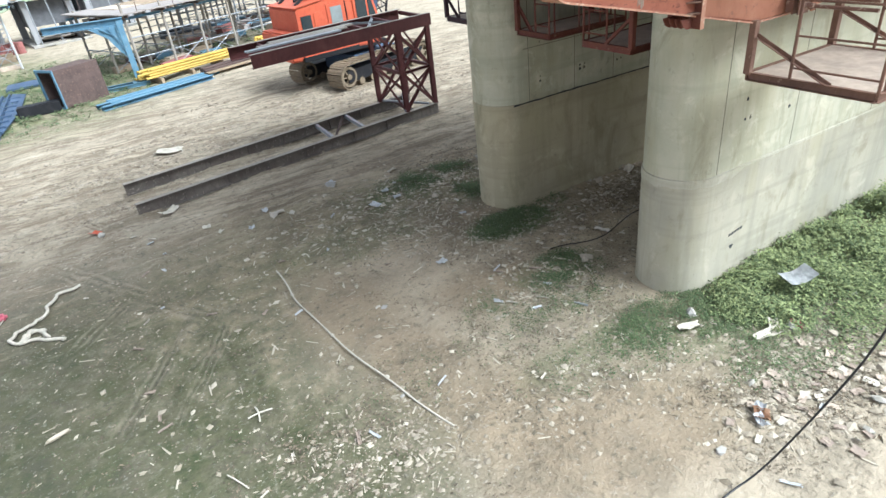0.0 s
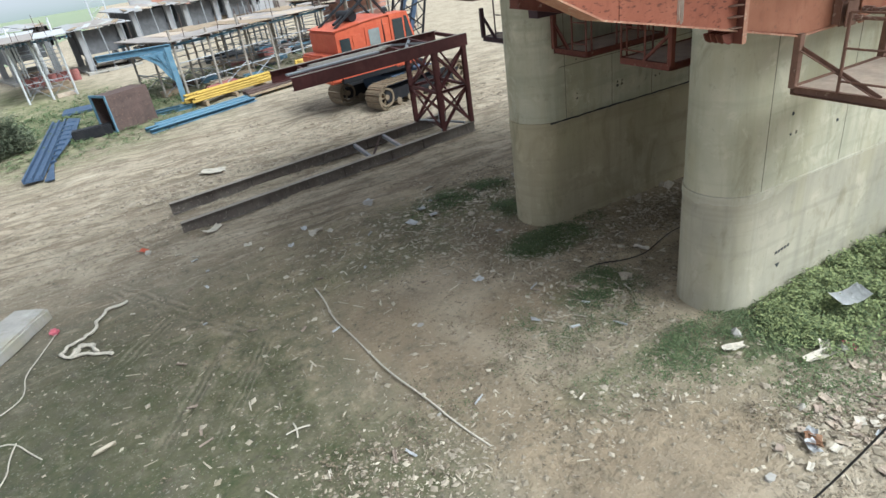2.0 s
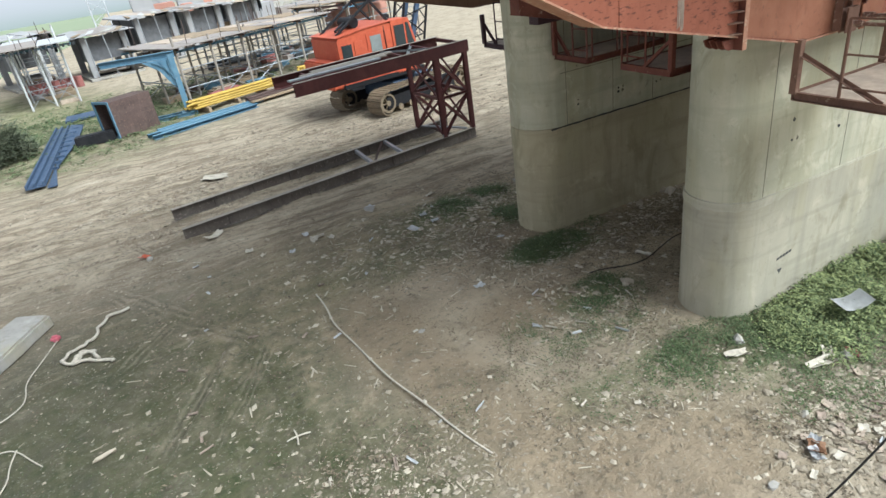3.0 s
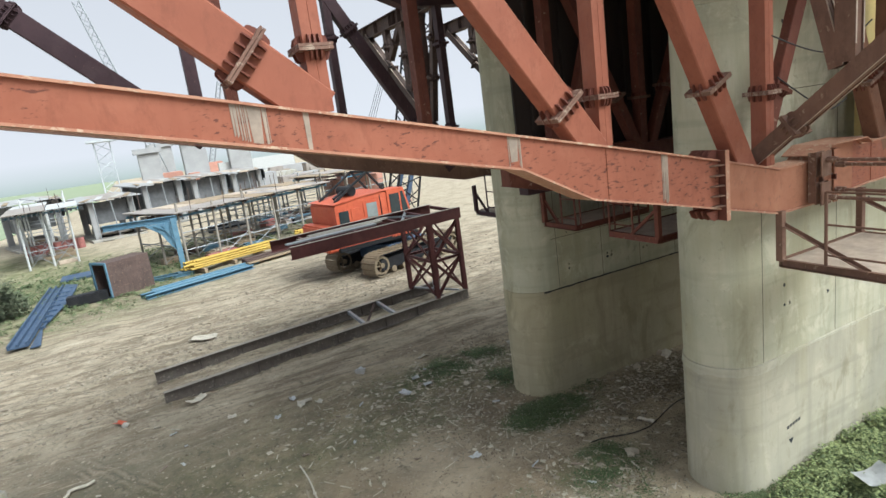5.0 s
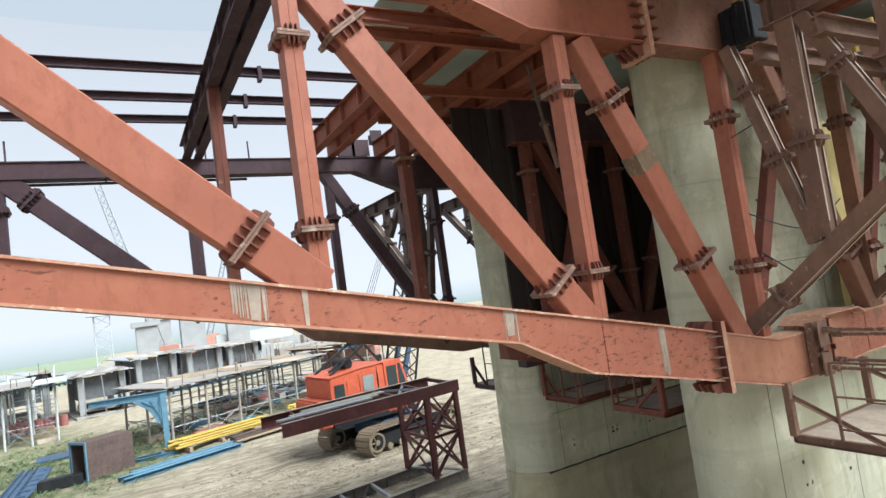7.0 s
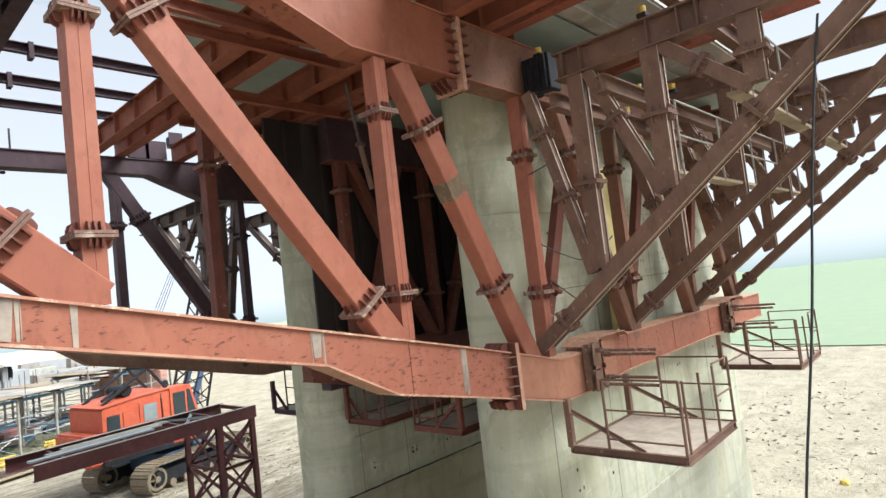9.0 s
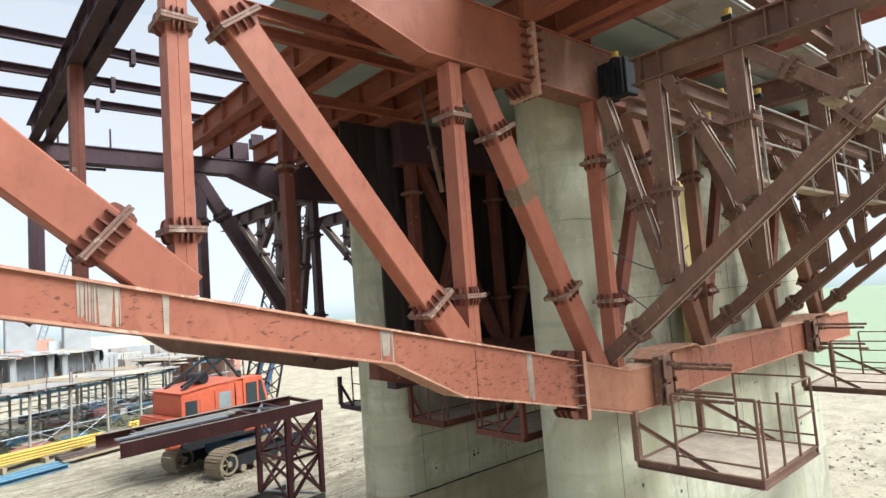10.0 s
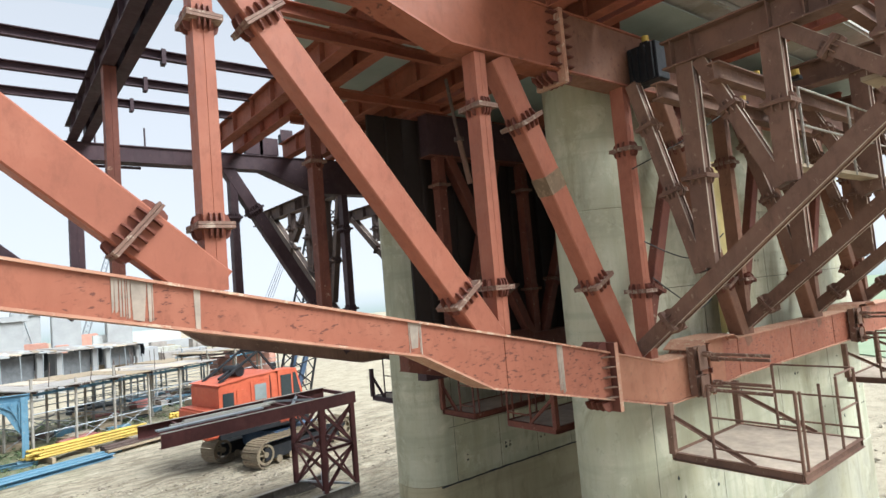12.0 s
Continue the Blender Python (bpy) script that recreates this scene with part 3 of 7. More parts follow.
def ground_height(x, y):
    d = math.hypot(x - 4, y - 8)
    fade = max(0.0, 1 - d / 60)
    h = 0.05 * noise.noise(Vector((x * 0.5, y * 0.5, 3.1))) + 0.03 * noise.noise(Vector((x * 1.7, y * 1.7, 7.7))) + 0.014 * noise.noise(Vector((x * 4.3, y * 4.3, 5.2)))
    for px, py, cx, cy, L, depth in RUT_AXES:
        u, v_ = (x - px) * cx + (y - py) * cy, -(x - px) * cy + (y - py) * cx
        if abs(u) < L / 2 + 0.5 and abs(v_) < 0.55:
            w = max(0.0, 1 - max(0.0, abs(u) - L / 2) / 0.5) * (0.6 + 0.8 * noise.noise(Vector((u * 1.3, v_, px))))
            v_ += 0.15 * noise.noise(Vector((u * 0.8, px, 1.0)))
            h += w * depth * (-math.exp(-(v_ / 0.13) ** 2) + 0.55 * math.exp(-((abs(v_) - 0.27) / 0.1) ** 2))
    for px, py, cx, cy, L, wd in PRINT_AXES:
        u, v_ = (x - px) * cx + (y - py) * cy, -(x - px) * cy + (y - py) * cx
        if -0.2 < u < L + 0.2 and abs(v_) < wd / 2:
            w = min(1, (u + 0.2) / 0.6, (L + 0.2 - u) / 0.6) * max(0.0, 0.75 + 0.9 * noise.noise(Vector((u * 1.1, v_ * 2, px))))
            h += w * 0.03 * math.cos(v_ * 2 * math.pi / 0.19 + 0.4 * noise.noise(Vector((u, px, 2.0)))) * (0.7 + 0.5 * math.sin(u * 2 * math.pi / 0.3))
    if y > 14:
        u, v_ = x * ROAD[0] + y * ROAD[1], -x * ROAD[1] + y * ROAD[0]
        h += min(1, (y - 14) / 4) * 0.15 * noise.noise(Vector((u * 0.45, v_ * 2.1, 4.0)))
    clod = noise.noise(Vector((x * 7.5, y * 7.5, 9.1)))
    h += 0.07 * max(0.0, clod - 0.08) * max(0.0, 0.45 + noise.noise(Vector((x * 0.7, y * 0.7, 6.0))))
    return h * fade - 0.01


def make_ground():
    xs, ys = grid_lines(-900, 900, -6.5, 11, 0.06), grid_lines(-900, 900, 1.5, 24, 0.06)
    verts = [(x, y, ground_height(x, y)) for y in ys for x in xs]
    n = len(xs)
    faces = [(r * n + c, r * n + c + 1, (r + 1) * n + c + 1, (r + 1) * n + c) for r in range(len(ys) - 1) for c in range(n - 1)]
    me = bpy.data.meshes.new("ground")
    me.from_pydata(verts, [], faces)
    for p in me.polygons:
        p.use_smooth = True
    me.materials.append(M_SOIL)
    return tagged(new("ground", me), label="sandy trodden soil with thin grass and wheel ruts", category="ground", kind="structure")


make_ground()


# ---------------------------------------------------------------- piers
def pier_outline(x0, x1, y0, y1, n=14, bulge=0.0):
    r = (y1 - y0) / 2
    yc = (y0 + y1) / 2
    pts = []
    for k in range(n + 1):
        w = math.pi / 2 + math.pi * k / n
        pts.append((x0 + r + math.cos(w) * (r + bulge), yc + math.sin(w) * (r + bulge)))
    for k in range(n + 1):
        w = -math.pi / 2 + math.pi * k / n
        pts.append((x1 - r + math.cos(w) * (r + bulge), yc + math.sin(w) * (r + bulge)))
    return pts


def lift(x0, x1, y0, y1, z0, z1, bulge, lean=0.0):
    """One cast lift of a round-ended wall pier, with its edges eased into the joints."""
    bm = bmesh.new()
    rings = []
    for z, o in ((z0, bulge - 0.012), (z0 + 0.014, bulge), (z1 - 0.014, bulge), (z1, bulge - 0.012)):
        rings.append([bm.verts.new((x, y, z)) for x, y in pier_outline(x0, x1, y0, y1, 28, o)])
    for a, c in zip(rings, rings[1:]):
        for k in range(len(a)):
            bm.faces.new((a[k], a[(k + 1) % len(a)], c[(k + 1) % len(a)], c[k]))
    bm.faces.new(rings[0][::-1])
    bm.faces.new(rings[-1])
    return bm


def pier(x0, x1, y0, y1, joints, label, near, seams=(), bands=(), low=None, lip_mat=None, lip_drop=0.0, gap=False):
    p = thing("bridge_pier", ((x0 + x1) / 2, (y0 + y1) / 2, 0), label, "bridge pier", "leaf piers")
    for k, (z0, z1) in enumerate(zip(joints, joints[1:])):
        part("concrete_lift", lift(x0, x1, y0, y1, z0, z1, 0.012 if k == 0 else 0.0), low if low and k == 0 else M_CONC, p, smooth=True)
    # panel seams left by the formwork on the long face
    for x in seams:
        for z0, z1 in zip(joints[1:], joints[2:]):
            if z0 < 5.2:
                part("form_seam", box(x - 0.006, x + 0.006, y0 - 0.003, y0 + 0.01, z0 + 0.02, z1 - 0.02), M_SEAM, p)
    for z in bands:
        part("form_seam", box(x0 + 0.75, x1 - 0.75, y0 - 0.003, y0 + 0.01, z - 0.006, z + 0.006), M_SEAM, p)
    # proud, ragged lip of grout at the first joint
    lip = bmesh.new()
    rows = []
    rim = []
    for (xa, ya), (xb, yb) in zip(pier_outline(x0, x1, y0, y1, 28, 0.0), pier_outline(x0, x1, y0, y1, 28, 0.0)[1:] + pier_outline(x0, x1, y0, y1, 28, 0.0)[:1]):
        n_ = max(1, int(math.hypot(xb - xa, yb - ya) / 0.1))
        rim += [(xa + (xb - xa) * q / n_, ya + (yb - ya) * q / n_) for q in range(n_)]
    cx, cy = (x0 + x1) / 2, (y0 + y1) / 2
    rg = random.Random(9)

    def drop(x, y):
        n_ = abs(noise.noise(Vector((x * 3, y * 3, 2))))
        return 0.05 * n_ + lip_drop * (0.75 + 0.5 * noise.noise(Vector((x * 5, y * 5, 4)))) * max(0.0, min(1.0, (x0 + 1.35 - x) / 0.25))

    for kind_ in range(4):
        ring = []
        for x, y in rim:
            nx_, ny_ = (0, -1 if y < cy else 1) if x0 + 0.8 < x < x1 - 0.8 else Vector((x - (x0 + 0.7 if x < cx else x1 - 0.7), y - cy)).normalized()
            o = (-0.02, 0.018 + rg.uniform(0, 0.008), 0.018 + rg.uniform(0, 0.008), -0.02)[kind_]
            z = joints[1] + (0.012, 0.004, -0.02 - drop(x, y), -0.03 - drop(x, y))[kind_]
            ring.append(lip.verts.new((x + nx_ * o, y + ny_ * o, z)))
        rows.append(ring)
    for a, c in zip(rows, rows[1:]):
        for k in range(len(a)):
            lip.faces.new((a[k], a[(k + 1) % len(a)], c[(k + 1) % len(a)], c[k]))
    part("grout_lip", lip, lip_mat or M_SLAB, p)
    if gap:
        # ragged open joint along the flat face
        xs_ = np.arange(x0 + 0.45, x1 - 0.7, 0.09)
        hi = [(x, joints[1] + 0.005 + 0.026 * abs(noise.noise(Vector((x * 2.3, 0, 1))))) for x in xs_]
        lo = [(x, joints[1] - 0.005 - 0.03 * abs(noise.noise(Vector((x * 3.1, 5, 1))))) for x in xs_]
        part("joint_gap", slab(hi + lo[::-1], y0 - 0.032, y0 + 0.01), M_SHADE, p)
    # tie holes of the formwork, filled darker, low on the long face
    rnd = random.Random(5 + int(y0 * 10))
    for z in near:
        for x in np.arange(x0 + 1.2, x1 - 0.8, 1.15):
            if rnd.random() < 0.75:
                zz = z + rnd.uniform(-0.05, 0.05)
                rr = rnd.uniform(0.013, 0.032)
                out = [(x + math.cos(w) * rr * rnd.uniform(0.6, 1.3), zz + math.sin(w) * rr * rnd.uniform(0.6, 1.4)) for w in np.arange(0, 6.2, 0.7)]
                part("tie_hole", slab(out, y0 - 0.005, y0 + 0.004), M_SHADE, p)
                if rnd.random() < 0.55:
                    out = [(q + 0.13, w + rnd.uniform(-0.02, 0.03)) for q, w in out]
                    part("tie_hole", slab(out, y0 - 0.005, y0 + 0.004), M_SEAM, p)
    return p


PIER_X0, PIER_X1 = 7.33, 17.4
pier_near = pier(PIER_X0, PIER_X1, 5.62, 6.92, (-0.3, 2.2, 5.05, 7.6, 10.9), "tall round-ended concrete wall pier, cast in lifts, dusty at its foot", (1.2, 3.0, 3.4, 4.3, 6.6, 7.3), (8.0, 9.9, 12.4, 14.9), (6.3,), M_CONCWARM, M_LIP, 0.15)
# level mark scratched on the near pier: a row of dashes and a small wedge
for k in range(5):
    bm = slab([(8.55 + 0.075 * k, 0.86 + 0.012 * k), (8.60 + 0.075 * k, 0.868 + 0.012 * k), (8.605 + 0.075 * k, 0.92 + 0.012 * k), (8.555 + 0.075 * k, 0.91 + 0.012 * k)], 5.603, 5.612)
    part("level_mark", bm, M_SHADE, pier_near)
part("level_mark", slab([(8.60, 0.66), (8.72, 0.66), (8.66, 0.57)], 5.603, 5.612), M_SHADE, pier_near)
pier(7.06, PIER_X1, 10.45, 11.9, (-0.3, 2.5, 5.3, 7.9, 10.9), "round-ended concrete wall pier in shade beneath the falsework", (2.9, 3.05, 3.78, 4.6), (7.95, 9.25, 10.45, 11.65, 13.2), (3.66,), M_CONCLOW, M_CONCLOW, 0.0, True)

# ---------------------------------------------------------------- falsework
# bays of the truss, and the raised seat of the tie anchor on its chord
BAYS = (10.15, 13.1, 15.9)
SEAT = ((7.43, 5.325), (8.12, 5.325), (8.32, 5.49), (9.18, 5.49), (9.3, 5.405))


def chord_top(x):
    if x < SEAT[0][0]:
        return 7.22 - 0.2285 * (x + 0.76)
    for (xa, za), (xb, zb) in zip(SEAT, SEAT[1:]):
        if x <= xb:
            return za + (zb - za) * (x - xa) / (xb - xa)
    return 5.405


def chord_low(x):
    """Underside of the bottom chord: shallow out on the arm, deeper towards the pier, level along it."""
    if x >= 7.43:
        return 4.755 + 0.075 * min(1, max(0, (x - 8.3) / 1.2))
    depth = 0.30 if x < 3.4 else (0.30 + 0.26 * (x - 3.4) / 0.87 if x < 4.27 else 0.56 + 0.02 * min(1, (x - 4.27) / 3))
    return chord_top(x) - depth


def chord_low_far(x):
    """The far truss deepens a little sooner."""
    return chord_low(x) if x > 4.27 or x < 3.3 else chord_top(x) - 0.30 - 0.26 * min(1, (x - 3.3) / 0.5)


def chord_plates(y0, y1, xs, low_of, lift=0.0, lip=0.03, t=0.022):
    """Web pair and lipped flanges of the bottom chord, between y0 and y1."""
    top = [(x, chord_top(x) + lift) for x in xs]
    low = [(x, low_of(x) + lift) for x in xs]
    web = slab(top + low[::-1], y0 + lip, y1 - lip)
    fl_t = slab([(x, z + t) for x, z in top] + [(x, z) for x, z in top[::-1]], y0, y1)
    fl_b = slab([(x, z) for x, z in low] + [(x, z - t) for x, z in low[::-1]], y0, y1)
    return web, fl_t, fl_b


def falsework(y, depth, mat, label, x_from, x_to, verticals=(), diagonals=(), top_from=None, top_low=9.2, low_of=chord_low, lift=0.0, chord_from=None, chord_mat=None):
    """One truss plane along the piers: sloped bottom chord, top chord, posts and leaning struts. y: its front face."""
    yc = y + depth / 2
    f = thing("falsework_truss", (8.0, yc, 5.0), label, "steel truss", "falsework trusses")
    start = x_from if chord_from is None else chord_from
    xs = sorted({start, *[x for x in (3.3, 3.4, 3.8, 4.27, 5.5, 9.5, *[p[0] for p in SEAT]) if start < x < x_to], x_to})
    web, ft, fb = chord_plates(y, y + depth, xs, low_of, lift)
    part("bottom_chord", web, chord_mat or mat, f)
    edge = M_REDPALE if mat is M_RED else chord_mat or mat
    part("bottom_chord_flange", ft, edge, f)
    part("bottom_chord_flange", fb, edge, f)
    x0 = x_from if top_from is None else top_from
    out = [(x0, 10.0), (x_to, 10.0), (x_to, 9.2), *(((6.4, 9.2), (5.2, 9.7), (x0, 9.7)) if mat is M_DARK else ((4.12, 9.24), (3.15, 9.56), (x0, 9.56)))] if x0 < 3 else [(x0, 10.0), (x_to, 10.0), (x_to, top_low), (x0, top_low)]
    if mat is M_RED:
        left = [(x0, 10.0), (5.9, 10.0), (5.9, 9.2), (4.12, 9.24), (3.15, 9.56), (x0, 9.56)]
        part("top_chord", slab(left, y + 0.03, y + depth - 0.03), M_REDTOP, f)
        part("top_chord", slab([(5.9, 10.0), (x_to, 10.0), (x_to, 9.2), (5.9, 9.2)], y + 0.03, y + depth - 0.03), M_REDDUST, f, "browned stretch of the top chord")
    else:
        part("top_chord", slab(out, y + 0.03, y + depth - 0.03), M_DARK, f)
    lowline = [p for p in out if p[1] < 9.9]
    part("top_chord_flange", slab([(x0, 10.022), (x_to, 10.022), (x_to, 10.0), (x0, 10.0)], y, y + depth), mat, f)
    part("top_chord_flange", slab([(a, b) for a, b in lowline] + [(a, b - 0.022) for a, b in lowline[::-1]], y, y + depth), mat, f)
    body = M_REDPLAIN if mat is M_RED else mat
    plate = M_BARE if mat is M_RED else M_REDOLD if mat is M_REDMID else None
    fins = M_REDMID if mat is M_RED else mat
    yc, depth = y + 0.035 + depth * 0.3, depth * 0.75
    def tone(x):
        return M_REDDUST if mat is M_RED and x > 7.5 else body

    for x, w, ztop, *zj in verticals:
        zb = chord_top(x) + lift + 0.022
        e = depth * 0.39
        halves = [[(-e, -w / 2), (e, -w / 2), (e, -0.003), (e - 0.004, 0), (e, 0.003), (e, w / 2), (-e, w / 2), (-e, 0.003), (-e + 0.004, 0), (-e, -0.003)]]
        part("post", bar((x, yc, zb), (x, yc, ztop), halves, (1, 0, 0)), tone(x), f)
        for z in zj:
            joint(f, (x, yc, z), (0, 0, 1), w, depth * 0.80, fins, n_wide=3, over=0.06, fin=0.2, plate_mat=plate)
    for xa, za, xb, zb, w, *zj in diagonals:
        a, c = Vector((xa, yc, za)), Vector((xb, yc, zb))
        a += (a - c).normalized() * (0.2 if w < 0.33 else 0.02)
        part("leaning_strut", bar(a, c, sec_box(depth * 0.84, w), (0, 0, 1)), tone(xa), f)
        d = (c - a).normalized()
        for z in zj:
            joint(f, a + d * ((z - a.z) / d.z), d, w, depth * 0.84, fins, n_wide=4 if w > 0.33 else 3, over=0.06, fin=0.22, plate_mat=plate)
    return f


POSTS = ((1.52, 0.165, 9.58, 7.23, 8.92), (4.53, 0.165, 9.2, 6.55, 8.58), (7.28, 0.16, 9.2, 6.33, 8.32))
STRUTS = ((1.50, 6.74, -1.5, 9.35, 0.37, 7.2), (4.285, 6.15, 1.68, 9.5, 0.31, 6.5, 9.06), (6.81, 5.5, 4.85, 9.2, 0.30, 6.52, 8.5))
INNER = [(x - 0.2, 5.45, x - 1.85, 9.2, 0.24, 6.3, 8.5) for x in BAYS]
F1 = falsework(4.95, 0.36, M_RED, "red-oxide painted steel truss with bolted joints along the pier", -4.5, 17.6, verticals=POSTS + tuple((x, 0.16, 9.2, 6.33, 8.32) for x in BAYS), diagonals=STRUTS + tuple(INNER))
# struts that lean the other way, behind the posts
for x in (7.28, *BAYS[:2]):
    _a, _c = Vector((x + 0.12, 5.235, 5.43)), Vector((x + 1.72, 5.235, 9.2))
    part("leaning_strut", bar(_a, _c, sec_box(0.14, 0.2)), M_REDMID, F1)
    joint(F1, _a.lerp(_c, 0.24), _c - _a, 0.2, 0.14, M_REDMID, over=0.05, fin=0.18)
F3 = falsework(9.1, 0.34, M_REDMID, "red steel truss running between the two piers, coloured dark for shade", 0.6, 15.3,
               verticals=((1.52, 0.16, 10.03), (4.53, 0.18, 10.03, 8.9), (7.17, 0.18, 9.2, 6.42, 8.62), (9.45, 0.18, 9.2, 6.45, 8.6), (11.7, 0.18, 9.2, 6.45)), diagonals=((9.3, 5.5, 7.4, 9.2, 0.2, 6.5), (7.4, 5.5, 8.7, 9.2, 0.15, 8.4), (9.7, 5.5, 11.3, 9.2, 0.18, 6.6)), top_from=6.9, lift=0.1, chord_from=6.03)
falsework(13.2, 0.36, M_DARK, "oxide-painted steel truss beyond the far pier, coloured dark for backlight", -7.5, 15.3,
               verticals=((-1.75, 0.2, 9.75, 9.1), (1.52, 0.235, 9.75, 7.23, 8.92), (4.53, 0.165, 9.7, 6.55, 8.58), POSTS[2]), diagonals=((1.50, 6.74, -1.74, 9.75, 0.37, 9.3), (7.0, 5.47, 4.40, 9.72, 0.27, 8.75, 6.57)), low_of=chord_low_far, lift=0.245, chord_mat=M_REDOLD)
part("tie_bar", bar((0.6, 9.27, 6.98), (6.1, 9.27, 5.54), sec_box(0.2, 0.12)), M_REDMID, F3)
# bare patch where a bracket was ground off one strut
_d = Vector((4.85 - 6.81, 0, 9.2 - 5.5)).normalized()
_p = Vector((6.81 - 1.96 * (7.78 - 5.5) / 3.7, 5.093, 7.78))
part("bare_patch", bar(_p - _d * 0.12, _p + _d * 0.12, [(-0.1155, 0.1155, -0.152, 0.152)]), M_PATCH, F1, "ground-off grey-brown patch")
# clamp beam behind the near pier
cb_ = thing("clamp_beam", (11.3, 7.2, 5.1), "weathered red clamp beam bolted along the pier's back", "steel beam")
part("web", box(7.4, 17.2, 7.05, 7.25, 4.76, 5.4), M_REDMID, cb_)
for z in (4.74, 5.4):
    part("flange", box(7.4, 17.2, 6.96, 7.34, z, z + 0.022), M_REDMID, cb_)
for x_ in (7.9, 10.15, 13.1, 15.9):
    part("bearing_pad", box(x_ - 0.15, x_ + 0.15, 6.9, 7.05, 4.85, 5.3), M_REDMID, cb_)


def bracket(x, mat, far):
    """A truss that leans out over the camera's side: strut, top beam, posts and ties, in the plane of constant x."""
    def Y(y):
        return 18.35 - y if far else y

    f = thing("bracket_truss", (x, Y(4.9), 5.5), "dark steel bracket truss leaning out beyond the far pier" if far else "weathered brown steel bracket truss leaning out from the pier", "steel bracket", "bracket trusses")
    foot, rise = 5.15, 0.853

    def run(y):
        """Height of the leaning strut's line at y."""
        return 5.52 + (foot - y) * rise

    a, c = Vector((x, Y(foot), run(foot))), Vector((x, Y(0.45), run(0.75)))
    part("leaning_strut", bar(a, c, sec_twin(0.20, 0.19, 0.022, 0.016), (1, 0, 0)), mat, f)
    d = (c - a).normalized()
    # painted highlight strips along the strut's lower flange edges
    part("lit_edge", bar(a - d * 0.05, c, [(-0.103, -0.0985, 0.073, 0.095), (-0.103, -0.0985, -0.095, -0.073)], (1, 0, 0)), M_EDGE, f, "flange edges coloured pale as if sunlit")
    for o in (0.62, 4.1):
        joint(f, a + d * o, d, 0.2, 0.19, mat, face=(1, 0, 0), n_wide=2, n_deep=2, over=0.05, fin=0.2)
    part("top_beam", bar((x, Y(4.33 if not far else 4.75), 9.375), (x, Y(-0.9 if far else -1.2), 9.375), sec_i(0.26, 0.37, 0.022)), mat, f)
    for y in (4.2, 3.93, 3.0, 2.62, 2.4, 1.3, 0.4, -0.4):
        for sx in (-1, 1):
            part("stiffener", box(min(x + sx * 0.009, x + sx * 0.12), max(x + sx * 0.009, x + sx * 0.12), Y(y) - 0.007, Y(y) + 0.007, 9.214, 9.536), mat, f)
    for y, zj in ((4.06, 7.72), (3.02, 8.36), (1.9, 8.75)):
        part("post", bar((x, Y(y), run(y) + 0.12), (x, Y(y), 9.19), sec_twin(0.22, 0.17, 0.022, 0.016), (1, 0, 0)), mat, f)
        if not far:
            part("lit_edge", bar((x, y - 0.112, run(y) + 0.3), (x, y - 0.112, 9.19), [(-0.003, 0.003, 0.063, 0.085), (-0.003, 0.003, -0.085, -0.063)], (1, 0, 0)), M_EDGE, f, "flange edges coloured pale as if sunlit")
        joint(f, (x, Y(y), zj), (0, 0, 1), 0.22, 0.17, mat, face=(1, 0, 0), n_wide=2, n_deep=2, over=0.06, fin=0.2)
    for y0, y1, where in ((4.86, 4.16, (0.68, 1.65)), (3.88, 3.1, (0.78,)), (2.9, 1.98, (0.6,))):
        a, c = Vector((x, Y(y0), 9.19)), Vector((x, Y(y1), run(y1) + 0.16))
        part("tie", bar(a, c, sec_twin(0.16, 0.15, 0.022, 0.016), (1, 0, 0)), mat, f)
        d = (c - a).normalized()
        if not far:
            o = Vector((0, d.z, -d.y)) * 0.082
            part("lit_edge", bar(a + o + d * 0.06, c + o, [(-0.003, 0.003, 0.053, 0.075), (-0.003, 0.003, -0.075, -0.053)], (1, 0, 0)), M_EDGE, f, "flange edges coloured pale as if sunlit")
        for o in where:
            joint(f, a + d * o, d, 0.16, 0.15, mat, face=(1, 0, 0), n_wide=2, n_deep=2, over=0.05, fin=0.18)
    return f


BRACKETS = (7.28, *BAYS)
for k, x in enumerate(BRACKETS):
    bracket(x, M_REDOLD, False)
    # far side in a darker steel, to stand for backlight
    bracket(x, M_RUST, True)


